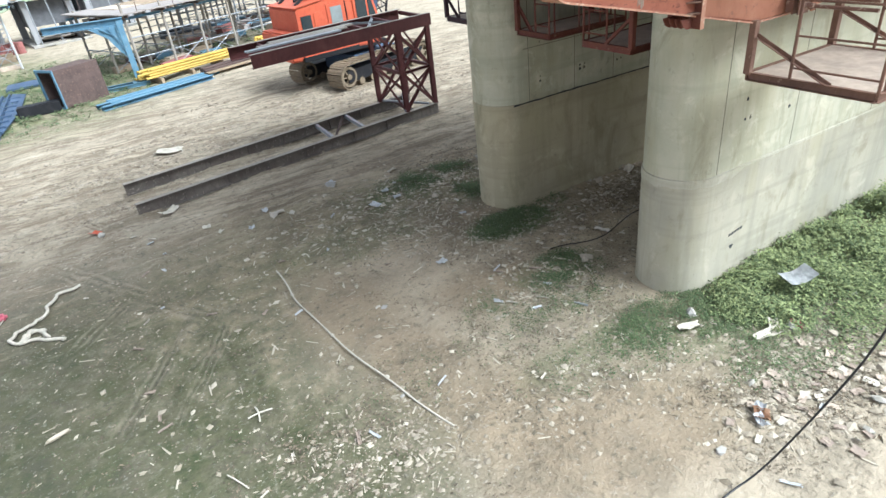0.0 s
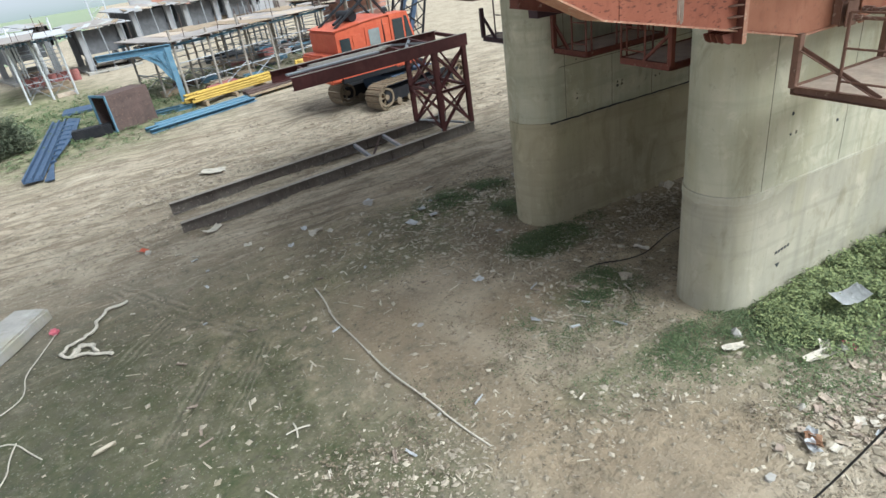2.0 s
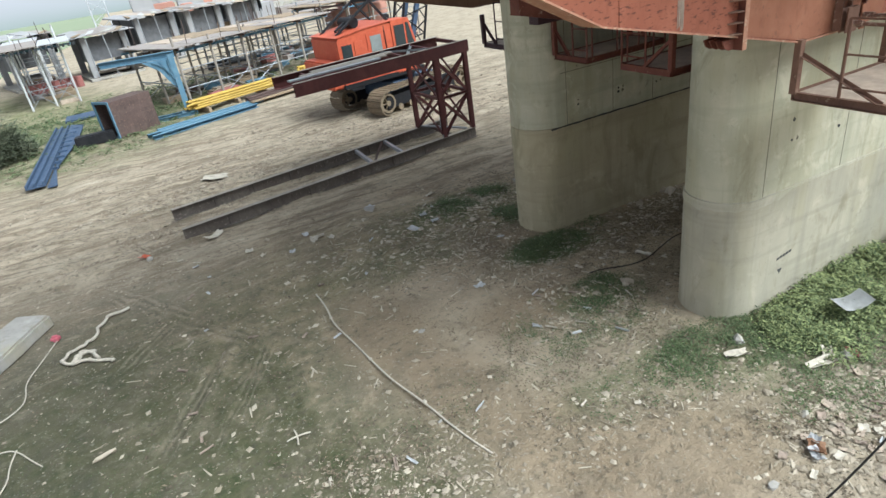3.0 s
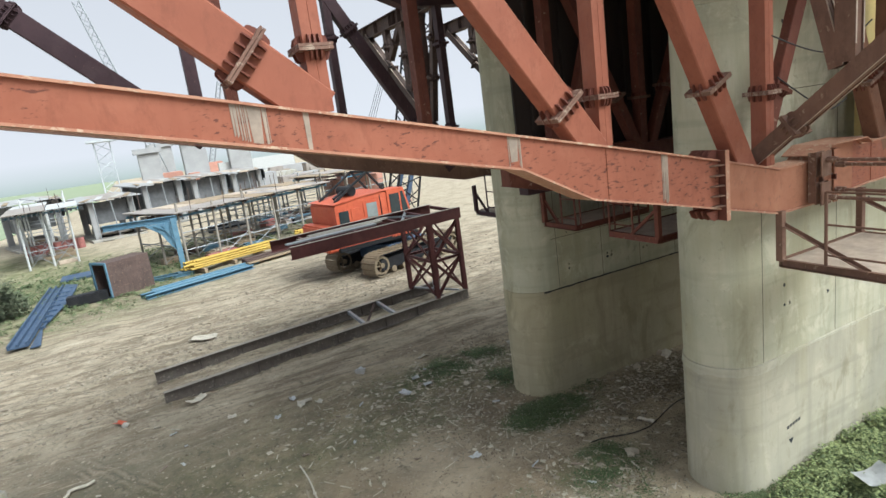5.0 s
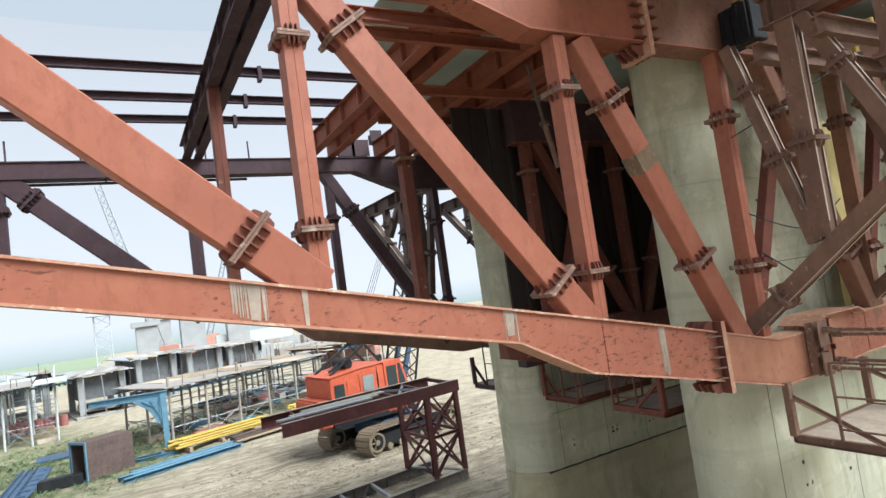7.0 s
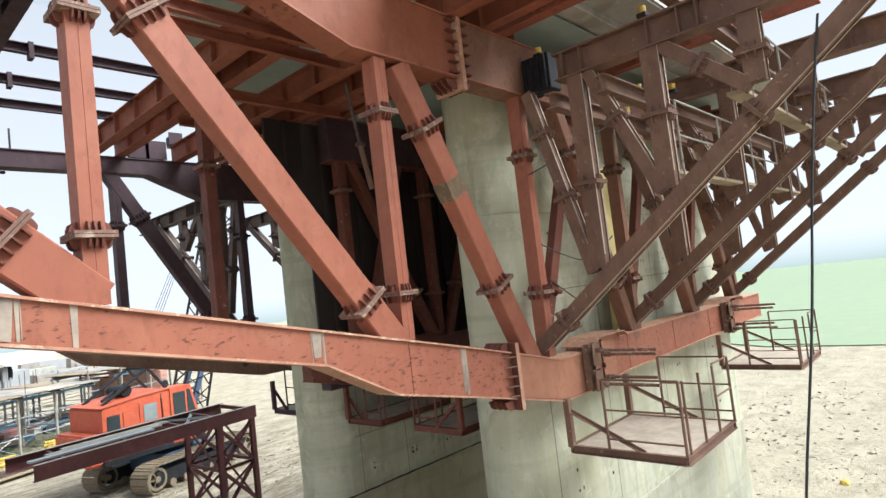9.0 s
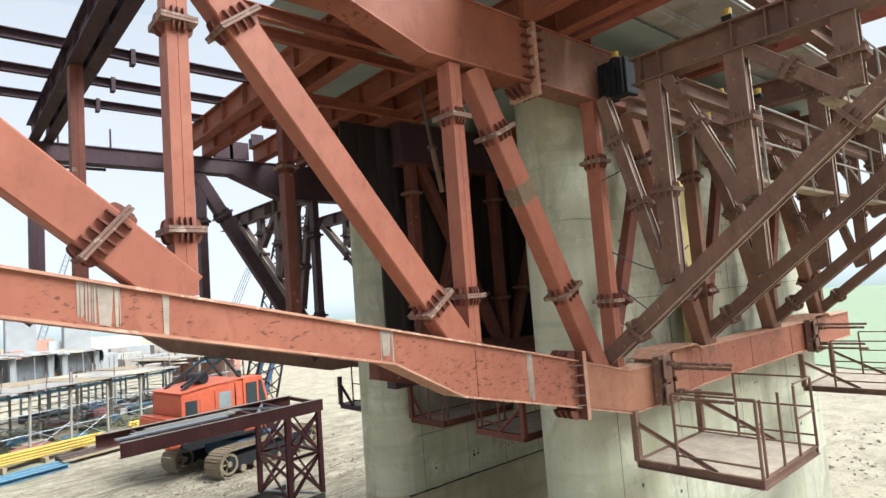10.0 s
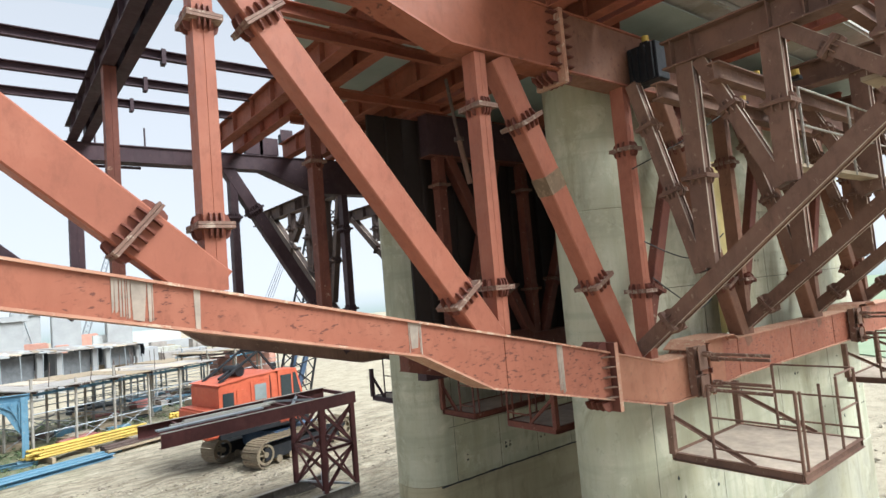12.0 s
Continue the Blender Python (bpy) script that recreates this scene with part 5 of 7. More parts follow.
def ring_loop(L, r, n=9):
    """Outline of a track: two half rounds joined by straights, in x and z."""
    pts = []
    for k in range(n + 1):
        w = math.pi / 2 + math.pi * k / n
        pts.append((-L / 2 + r + r * math.cos(w), r + r * math.sin(w)))
    for k in range(n + 1):
        w = -math.pi / 2 + math.pi * k / n
        pts.append((L / 2 - r + r * math.cos(w), r + r * math.sin(w)))
    return pts


def crane_track(parent, y0, L=5.7, r=0.53, w=0.95):
    body = local("track_frame", slab([(-L / 2 + 0.5, 0.28), (L / 2 - 0.5, 0.28), (L / 2 - 0.5, 0.78), (-L / 2 + 0.5, 0.78)], y0 + 0.14, y0 + w - 0.14), M_BLACK, parent)
    loop = ring_loop(L, r, 9)
    per = [0.0]
    cl = loop + [loop[0]]
    for a, c in zip(cl, cl[1:]):
        per.append(per[-1] + math.hypot(c[0] - a[0], c[1] - a[1]))
    shoe = bmesh.new()
    block(shoe, -0.115, 0.115, 0, w, -0.03, 0.03)
    block(shoe, -0.02, 0.02, 0, w, 0.03, 0.06)
    me = finish("track_shoe", shoe, M_TRACK)
    n = int(per[-1] / 0.26)
    for k in range(n):
        s = per[-1] * k / n
        i = max(q for q in range(len(per)) if per[q] <= s)
        a, c = cl[i], cl[min(i + 1, len(cl) - 1)]
        ln = math.hypot(c[0] - a[0], c[1] - a[1]) or 1
        f_ = (s - per[i]) / ln
        x, z = a[0] + (c[0] - a[0]) * f_, a[1] + (c[1] - a[1]) * f_
        ang = math.atan2(c[1] - a[1], c[0] - a[0])
        m = Matrix.Translation((x, y0, z)) @ Matrix.Rotation(-ang, 4, "Y") @ Matrix.Rotation(math.pi, 4, "X") @ Matrix.Translation((0, -w, 0))
        put("track_shoe", me, m, parent)
    for sx, rad in ((-L / 2 + r, 0.42), (L / 2 - r, 0.42)):
        hub = local("track_wheel", pipe((sx, y0 + 0.1, r), (sx, y0 + w - 0.1, r), rad * 0.28, 12), M_TRACK, parent, "dusty spoked track wheel")
        rim = bmesh.new()
        rows = [[rim.verts.new((sx + math.cos(k * math.pi / 12) * q, yy, r + math.sin(k * math.pi / 12) * q)) for k in range(24)] for q, yy in ((rad, y0 + 0.12), (rad, y0 + 0.26), (rad * 0.78, y0 + 0.26), (rad * 0.78, y0 + 0.12))]
        for p_, n_ in zip(rows, rows[1:] + rows[:1]):
            for k in range(24):
                rim.faces.new((p_[k], p_[(k + 1) % 24], n_[(k + 1) % 24], n_[k]))
        local("rim", rim, M_TRACK, hub)
        for k in range(6):
            a0 = math.pi * k / 3
            local("spoke", bar((sx, y0 + 0.19, r), (sx + math.cos(a0) * rad * 0.8, y0 + 0.19, r + math.sin(a0) * rad * 0.8), sec_box(0.05, 0.07), (0, 1, 0)), M_TRACK, hub)
    for k in range(6):
        x = -L / 2 + 1.2 + k * (L - 2.4) / 5
        local("road_wheel", pipe((x, y0 + 0.1, 0.22), (x, y0 + w - 0.1, 0.22), 0.15, 10), M_TRACK, parent)


def lattice(parent, p0, p1, w0, w1, bays, mat, r=0.03, fn=part):
    """A square lattice boom, its chords and zigzag lacing."""
    p0, p1 = Vector(p0), Vector(p1)
    d, s, u = basis(p0, p1)
    cs = ((-1, -1), (1, -1), (1, 1), (-1, 1))
    for a, c in cs:
        fn("chord", pipe(p0 + (s * a + u * c) * w0 / 2, p1 + (s * a + u * c) * w1 / 2, r, 6), mat, parent)
    bm = bmesh.new()
    for k in range(bays):
        t0, t1 = k / bays, (k + 1) / bays
        q0, q1 = p0.lerp(p1, t0), p0.lerp(p1, t1)
        e0, e1 = w0 + (w1 - w0) * t0, w0 + (w1 - w0) * t1
        for j in range(4):
            a, c = cs[j], cs[(j + 1) % 4]
            if k % 2:
                a, c = c, a
            tube(bm, q0 + (s * a[0] + u * a[1]) * e0 / 2, q1 + (s * c[0] + u * c[1]) * e1 / 2, r * 0.55, 5)
    fn("lacing", bm, mat, parent)


def crawler_crane():
    c = thing("crawler_crane", (10.65, 27.05, 0.0), "orange crawler crane with dusty tracks and a lattice boom", "crane")
    c.matrix_basis = Matrix.Translation((10.65, 27.05, 0.0)) @ Matrix.Rotation(radians(18.4), 4, "Z")
    crane_track(c, -2.05)
    crane_track(c, 0.75)
    local("car_body", box(-1.3, 1.3, -1.25, 0.95, 0.5, 1.15, 0.05), M_NAVY, c)
    local("slew_ring", pipe((0, 0, 1.15), (0, 0, 1.36), 0.9, 24), M_BLACK, c)
    # upper works, slewed a little against the tracks
    q = Matrix.Rotation(radians(-10), 4, "Z") @ Matrix.Translation((0, -0.15, 0.2)) @ Matrix.Diagonal((0.80, 0.86, 0.86, 1.0))

    def up(name, bm, mat, label="", parent=None, smooth=False):
        bmesh.ops.transform(bm, matrix=q, verts=bm.verts)
        return local(name, bm, mat, parent or c, label, smooth)

    up("deck", box(-4.3, 0.9, -1.55, 1.55, 1.36, 1.6, 0.02), M_BLACK)
    up("counterweight", box(-5.0, -4.25, -1.5, 1.5, 1.45, 2.8, 0.1), M_ORANGE, "orange counterweight")
    up("machine_house", slab([(-4.25, 1.6), (-0.9, 1.6), (-0.9, 4.0), (-1.2, 4.06), (-2.4, 4.0), (-4.15, 3.82), (-4.25, 3.7)], -1.5, 1.5), M_ORANGE, "orange machine house")
    up("roof_sheet", slab([(-4.32, 3.84), (-2.4, 4.03), (-0.85, 4.09), (-0.85, 4.12), (-2.4, 4.06), (-4.32, 3.87)], -1.55, 1.55), M_ORANGE)
    for x0, x1, z0, z1, mat, nm in ((-4.05, -3.45, 2.75, 3.45, M_DARKGLASS, "window"), (-3.3, -2.75, 1.8, 3.5, M_ORANGE, "door"), (-2.5, -1.45, 1.75, 3.75, M_ORANGE, "door"), (-1.32, -0.98, 1.8, 3.7, M_ORANGE, "panel")):
        o = up(nm, box(x0, x1, -1.53, -1.5, z0, z1, 0.008), mat, "dark window" if nm == "window" else "")
        up("frame", box(x0 - 0.03, x1 + 0.03, -1.512, -1.5, z1 + 0.004, z1 + 0.035), M_ORANGE)
    up("window", box(-2.3, -1.62, -1.55, -1.532, 2.85, 3.62, 0.008), M_GLASS, "dusty pale window")
    up("slot", box(-1.38, -1.34, -1.52, -1.501, 1.7, 3.95), M_BLACK)
    # cab with a sloped front
    up("cab", slab([(-0.9, 1.5), (0.55, 1.5), (0.65, 2.6), (0.25, 4.1), (-0.9, 4.12)], -1.55, -0.45), M_ORANGE, "orange cab")
    up("window", slab([(-0.75, 2.7), (-0.1, 2.7), (-0.1, 3.85), (-0.75, 3.85)], -1.575, -1.55), M_DARKGLASS, "dark cab window")
    up("window", slab([(0.02, 2.6), (0.5, 2.6), (0.18, 3.9), (0.02, 3.9)], -1.575, -1.55), M_DARKGLASS, "dark cab window")
    # gantry above the house
    up("gantry", bar((-3.9, -0.9, 3.9), (-1.6, -0.9, 5.2), sec_box(0.12, 0.12)), M_BLACK, "black gantry")
    for a, e in (((-3.9, 0.9, 3.9), (-1.6, 0.9, 5.2)), ((-1.6, -0.9, 5.2), (-0.6, -0.9, 4.0)), ((-1.6, 0.9, 5.2), (-0.6, 0.9, 4.0)), ((-1.6, -0.9, 5.2), (-1.6, 0.9, 5.2)), ((-3.9, -0.9, 4.1), (-1.8, 0.9, 4.5))):
        up("gantry_leg", bar(a, e, sec_box(0.11, 0.11)), M_BLACK)
    up("winch", pipe((-2.6, -0.7, 4.3), (-2.6, 0.7, 4.3), 0.26, 14), M_BLACK)
    # boom foot and lattice boom
    base, tip = q @ Vector((0.9, 0.1, 1.9)), q @ Vector((5.6, -0.6, 19.0))
    lattice(c, base, tip, 1.15, 0.9, 26, M_BLACK, 0.055, local)
    for y in (-0.5, 0.6):
        up("boom_foot", bar((0.5, y, 1.6), (1.9, y, 5.0), sec_box(0.2, 0.26)), M_NAVY, "dark blue boom foot")
    for k in range(4):
        y = -0.45 + 0.3 * k
        up("pendant", pipe((-1.6, y, 5.2), (5.3, -0.6 + 0.1 * k, 18.5), 0.014, 5), M_CABLE)
    return c


crawler_crane()


# ---------------------------------------------------------------- yard: scaffolds, stacks, sheets
def scaffold(name_label, at, turn, nx, ny, sx, sy, h, post_mat, deck_mats, seed, lower=True, deck_split=3, over=0.5, braces=True):
    rnd = random.Random(seed)
    s = thing("scaffold", at, name_label, "scaffold", "yard scaffolds")
    s.matrix_basis = Matrix.Translation(at) @ Matrix.Rotation(radians(turn), 4, "Z")
    for i in range(nx):
        for j in range(ny):
            x, y = i * sx, j * sy
            hh = h + (rnd.uniform(0.3, 1.1) if rnd.random() < 0.35 else 0)
            local("post", pipe((x, y, 0), (x + rnd.uniform(-0.06, 0.06), y, hh), 0.075, 7), post_mat, s)
    for j in range(ny):
        y = j * sy
        local("ledger", bar((-over, y, h - 0.08), ((nx - 1) * sx + over, y, h - 0.08), sec_c(0.07, 0.14)), M_RUST if j % 2 else M_BLUE, s)
        if lower:
            for z in (h * 0.33, h * 0.66):
                local("ledger", pipe((0, y, z), ((nx - 1) * sx, y, z), 0.03, 6), M_GALV, s)
    for i in range(nx):
        x = i * sx
        local("transom", bar((x, -over, h + 0.04), (x, (ny - 1) * sy + over, h + 0.04), sec_c(0.06, 0.12)), M_RUST, s)
        if lower:
            local("transom", pipe((x, 0, h * 0.4), (x, (ny - 1) * sy, h * 0.4), 0.03, 6), M_GALV, s)
    if braces:
        for i in range(nx - 1):
            for j in range(ny):
                if rnd.random() < 0.6:
                    x, y = i * sx, j * sy
                    local("brace", pipe((x, y, 0.1), (x + sx, y, h * 0.4), 0.022, 5), M_GALV, s)
                    local("brace", pipe((x + sx, y, 0.1), (x, y, h * 0.4), 0.022, 5), M_GALV, s)
    for k in range(nx * 2):
        x, y = rnd.uniform(0, (nx - 1) * sx), rnd.choice((0, (ny - 1) * sy))
        local("standard", pipe((x, y, h + 0.1), (x + rnd.uniform(-0.1, 0.1), y, h + rnd.uniform(0.5, 1.5)), 0.022, 5), M_RUST, s)
    for k in range(nx * 3):
        x, y = rnd.uniform(-0.3, (nx - 1) * sx - 1.2), rnd.uniform(0, (ny - 1) * sy)
        z = rnd.uniform(0.04, 0.22)
        local("stored_board", bar((x, y, z), (x + rnd.uniform(0.9, 2.2), y + rnd.uniform(-0.4, 0.4), z), sec_box(rnd.uniform(0.2, 0.8), 2 * z)), (M_TIMBER, M_DRUM, M_ROOFSHEET, M_BLUE, M_RUST, M_MESHDECK)[k % 6], s)
    total = (nx - 1) * sx + 2 * over
    x = -over
    while x < total - over - 0.4:
        w = rnd.uniform(0.8, 1.25) * total / deck_split
        x1 = min(x + w, total - over)
        for y0, y1 in ((-over, (ny - 1) * sy * 0.5), ((ny - 1) * sy * 0.5 + 0.05, (ny - 1) * sy + over)):
            z = h + 0.11 + rnd.uniform(0, 0.05)
            if rnd.random() < 0.86:
                bm = bmesh.new()
                k0 = rnd.uniform(-0.05, 0.05)
                block(bm, x + 0.03, x1 - 0.03, y0, y1, z, z + 0.06)
                for vtx in bm.verts:
                    vtx.co.z += k0 * (vtx.co.y - y0) / max(0.1, y1 - y0)
                local("deck_sheet", bm, deck_mats[rnd.randrange(len(deck_mats))], s)
        x = x1
    return s


scaffold("pipe scaffold under pale timber deck sheets", (1.95, 37.6, 0), 23, 6, 3, 2.15, 2.9, 3.15, M_DUSTY, (M_TIMBER, M_MESHDECK, M_ROOFSHEET), 3, deck_split=7)
scaffold("pipe scaffold under pale timber deck sheets", (14.5, 44.0, 0), 23, 4, 3, 2.4, 3.0, 3.3, M_DUSTY, (M_TIMBER, M_ROOFSHEET), 4, deck_split=5, braces=False)
scaffold("low pipe scaffold full of stacked timber", (6.5, 47.5, 0), 23, 6, 3, 2.0, 2.2, 2.6, M_GALV, (M_TIMBER, M_TIMBER, M_ROOFSHEET), 5, deck_split=5)
sc2 = scaffold("tall white-posted casting bed with a joisted roof", (-7.5, 49.7, 0), 5, 3, 4, 1.5, 4.2, 3.9, M_WHITE, (M_ROOFSHEET, M_WHITE), 6, deck_split=2, over=0.8)
for k in range(17):
    local("joist_end", box(-1.4 + 0.33 * k, -1.26 + 0.33 * k, -1.0, -0.55, 3.72, 3.9), M_SHADE, sc2)


def casting_shed(x, y, turn, w, d, h, seed):
    rnd = random.Random(seed)
    s = thing("casting_shed", (x, y, 0), "open concrete casting shed with pale sagging roof sheets", "shed", "casting sheds")
    s.matrix_basis = Matrix.Translation((x, y, 0)) @ Matrix.Rotation(radians(turn), 4, "Z")
    for i in range(2):
        for j in range(2):
            local("column", box(i * w - 0.25, i * w + 0.25, j * d - 0.25, j * d + 0.25, 0, h, 0.03), M_FARCONC, s)
    local("dark_screen", box(0.3, w - 0.3, 0.3, 0.36, h * 0.42, h - 0.1), M_SCREEN, s)
    local("dark_screen", box(0.2, 0.26, 0.3, d - 0.3, h * 0.35, h - 0.1), M_SCREEN, s)
    for k in range(4):
        x0 = -0.9 + k * (w + 1.8) / 4
        bm = block(bmesh.new(), x0, x0 + (w + 1.8) / 4 - 0.04, -1.0, d + 0.8, h, h + 0.09)
        for vtx in bm.verts:
            vtx.co.z += 0.12 - 0.012 * (vtx.co.x - w / 2) ** 2 + 0.04 * math.sin(vtx.co.x * 2.3 + k) + rnd.uniform(-0.05, 0.05) + 0.02 * vtx.co.y
        local("roof_sheet", bm, (M_ROOFSHEET, M_FARCONC, M_ROOFSHEET, M_MESHDECK)[rnd.randrange(4)], s)
    bm = bmesh.new()
    tarp = [[bm.verts.new((w + 0.3 + 0.12 * math.sin(q * 2.1 + r_), -0.9 + q * (d + 1.2) / 6, h * (1.02 - 0.13 * r_) + 0.1 * math.sin(q + r_))) for q in range(7)] for r_ in range(4)]
    for p_, n_ in zip(tarp, tarp[1:]):
        for q in range(6):
            bm.faces.new((p_[q], p_[q + 1], n_[q + 1], n_[q]))
    bmesh.ops.solidify(bm, geom=list(bm.faces), thickness=0.03)
    local("tarpaulin", bm, M_SHADE, s, "dark tarpaulin hung at the open side")
    for k in range(3):
        local("prop", pipe((0.1 + k * w / 2.1, -0.8, 0), (0.1 + k * w / 2.1 + rnd.uniform(-0.15, 0.15), -0.8, h), 0.05, 6), M_GALV, s)
    for k in range(4):
        x0 = -0.7 + k * (w + 1.4) / 4
        local("board", bar((x0, -0.9, h + 0.2), (x0 + rnd.uniform(0.8, 1.3), d * rnd.uniform(0.2, 0.7), h + 0.24), sec_box(rnd.uniform(0.25, 0.5), 0.05)), (M_TIMBER, M_WHITE, M_CONC2)[k % 3], s)
    for k in range(3):
        local("board", bar((rnd.uniform(0.0, 0.6), 0.8 + 1.3 * k, 0.35 + 0.1 * k), (w - rnd.uniform(0.1, 0.6), 0.9 + 1.3 * k, 0.35 + 0.1 * k), sec_box(1.0, 0.3 + 0.2 * k)), (M_RUST, M_TIMBER, M_SLAB)[k], s)
    local("floor_pad", box(-0.6, w + 0.6, -1.0, d, 0.0, 0.2), M_SLAB, s)
    return s


for k, (x, y) in enumerate(((-3.6, 60.5), (0.9, 64.0), (5.8, 69.0), (10.8, 75.0), (-9.5, 63.0))):
    casting_shed(x, y, 14 + (k * 5) % 7 - 3, 3.2, 6.0, 3.5 + 0.3 * ((k * 2) % 3), 20 + k)


def blue_gallows():
    b_ = thing("lifting_frame", (1.5, 35.6, 0), "blue gallows-shaped lifting frame on a channel base", "lifting frame")
    part("post", bar((1.55, 35.6, 0.15), (1.55, 35.6, 3.25), sec_i(0.28, 0.32, 0.025)), M_BLUE, b_)
    part("arm", bar((1.75, 35.6, 3.2), (-1.9, 36.6, 3.2), sec_i(0.26, 0.32, 0.025)), M_BLUE, b_)
    part("haunch", slab([(0.1, 3.04), (1.4, 3.04), (1.4, 1.5), (1.2, 1.75), (0.8, 2.5)], 35.56, 35.66), M_BLUE, b_)
    for k in range(3):
        part("rib", bar((1.35 - 0.4 * k, 35.5, 3.0), (1.35 - 0.1 * k, 35.5, 1.9 + 0.35 * k), sec_box(0.06, 0.04)), M_BLUE, b_)
    for dy in (-0.35, 0.35):
        part("base_channel", bar((-0.5, 35.6 + dy, 0.09), (2.0, 35.6 + dy, 0.09), sec_c(0.1, 0.18)), M_BLUE, b_)
    part("base_plate", box(1.2, 1.9, 35.2, 36.0, 0.18, 0.2), M_BLUE, b_)


blue_gallows()

# stacks of pipe and channel
rnd = random.Random(11)
da = Vector((0.945, 0.33, 0)).normalized()
na = Vector((-da.y, da.x, 0))
for row in range(4):
    for k in range(7 - row):
        p0 = Vector((1.9, 34.9, 0.33 + 0.115 * row)) + na * (0.13 * k + 0.065 * row) + da * rnd.uniform(-0.4, 0.4)
        o = part("yellow_pipe", pipe(p0, p0 + da * 5.2 + na * rnd.uniform(-0.14, 0.14), 0.06, 7), M_YELLOW)
        tagged(o, label="long yellow painted pipe in a stack on timbers", category="pipe", group="yellow pipes")
for row in range(3):
    for k in range(5 - row):
        p0 = Vector((8.5, 36.8, 0.7 + 0.115 * row)) + na * (0.13 * k + 0.065 * row) + da * rnd.uniform(-0.2, 0.2)
        o = part("yellow_pipe", pipe(p0, p0 + da * 4.2, 0.06, 7), M_YELLOW)
        tagged(o, label="long yellow painted pipe in a stack on timbers", category="pipe", group="yellow pipes")
for s in (0.6, 2.4, 4.4):
    p0 = Vector((1.9, 34.9, 0.13)) + da * s
    o = part("bearer", bar(p0 - na * 0.4, p0 + na * 1.2, sec_box(0.16, 0.27)), M_TIMBER)
    tagged(o, label="timber bearer under the pipe stack", category="timber", group="bearers")
for s in (0.6, 3.4):
    p0 = Vector((8.5, 36.8, 0.31)) + da * s
    o = part("bearer", bar(p0 - na * 0.3, p0 + na * 0.9, sec_box(0.16, 0.62)), M_TIMBER)
    tagged(o, label="timber bearer under the pipe stack", category="timber", group="bearers")
for k in range(4):
    p0 = Vector((-0.4, 31.3, 0.1)) + na * (0.32 * k) + da * rnd.uniform(-0.2, 0.5)
    o = part("blue_channel", bar(p0, p0 + da * rnd.uniform(4.6, 6.4), sec_c(0.26, 0.2, 0.02), (0, 0, 1), radians(90 if k % 2 else 0)), M_BLUE)
    tagged(o, label="long blue painted steel channel on the ground", category="steel channel", group="blue channels")
for k in range(3):
    p0 = Vector((4.6, 34.0, 0.2 + 0.09 * k)) + na * (0.1 * k)
    o = part("timber_plank", bar(p0, p0 + da * 4.0, sec_box(0.8 - 0.2 * k, 0.08)), M_RUST if k else M_TIMBER)
    tagged(o, label="weathered plank on the channel stack", category="plank", group="planks")

# open steel form box and the dark beam before it
fb = thing("form_box", (-1.2, 34.3, 0.0), "open-ended brown steel form box with a blue rim", "form box")
fb.matrix_basis = Matrix.Translation((-2.0, 33.4, 0.0)) @ Matrix.Rotation(radians(32), 4, "Z")
local("side", box(0, 2.3, 0, 0.03, 0.05, 1.75), M_RUST, fb)
local("side", box(0, 2.3, 1.25, 1.28, 0.05, 1.75), M_RUST, fb)
local("top", box(0, 2.3, 0.0, 1.28, 1.755, 1.79), M_RUST, fb)
local("bottom", box(0, 2.3, 0.0, 1.28, 0.0, 0.045), M_RUST, fb)
for y0, y1, z0, z1 in ((-0.06, 0.08, 0, 1.85), (1.2, 1.34, 0, 1.85), (0.09, 1.19, 1.73, 1.85), (0.09, 1.19, 0, 0.1)):
    local("rim", box(-0.07, -0.004, y0, y1, z0, z1, 0.01), M_BLUE, fb, "blue rim")
db = part("dark_beam", box(-4.0, -2.2, 33.4, 34.0, 0.0, 0.5, 0.04), M_BLACK)
tagged(db, label="short black steel beam lying on the grass", category="steel beam")
bp = thing("blue_formwork", (-4.9, 34.0, 0.0), "long dark blue ribbed steel form lying on the grass", "formwork")
a, c = Vector((-5.2, 27.3, 0.12)), Vector((-4.95, 39.3, 0.12))
part("sheet", bar(a, c, sec_box(0.72, 0.05)), M_NAVY, bp)
for o in (-0.32, -0.02, 0.3):
    part("rib", bar(a + Vector((o, 0, 0.09)), c + Vector((o, 0, 0.09)), sec_box(0.07, 0.13)), M_NAVY, bp)
wing_edge = ((-4.78, 27.0), (-4.4, 26.9), (-4.62, 29.8), (-3.98, 34.6), (-3.86, 38.6), (-4.5, 39.2))
bm = bmesh.new()
ring_lo = [bm.verts.new((x, y, 0.05 + 0.035 * k)) for k, (x, y) in enumerate(wing_edge)]
ring_hi = [bm.verts.new((x, y, 0.09 + 0.035 * k)) for k, (x, y) in enumerate(wing_edge)]
bm.faces.new(ring_lo[::-1])
bm.faces.new(ring_hi)
for k in range(6):
    bm.faces.new((ring_lo[k], ring_lo[(k + 1) % 6], ring_hi[(k + 1) % 6], ring_hi[k]))
part("bent_flap", bm, M_NAVY, bp, "bent blue flap of the form")
for k in range(9):
    y = 29.6 + 1.05 * k
    part("cross_rib", bar((-4.72, y, 0.2), (-4.5 + 0.055 * k, y - 0.1, 0.22), sec_box(0.09, 0.1)), M_NAVY, bp)
fl = part("flat_panel", box(-5.0, -2.4, 41.4, 43.2, 0.02, 0.16, 0.02), M_NAVY)
tagged(fl, label="flat dark blue steel panel on the ground", category="steel panel")
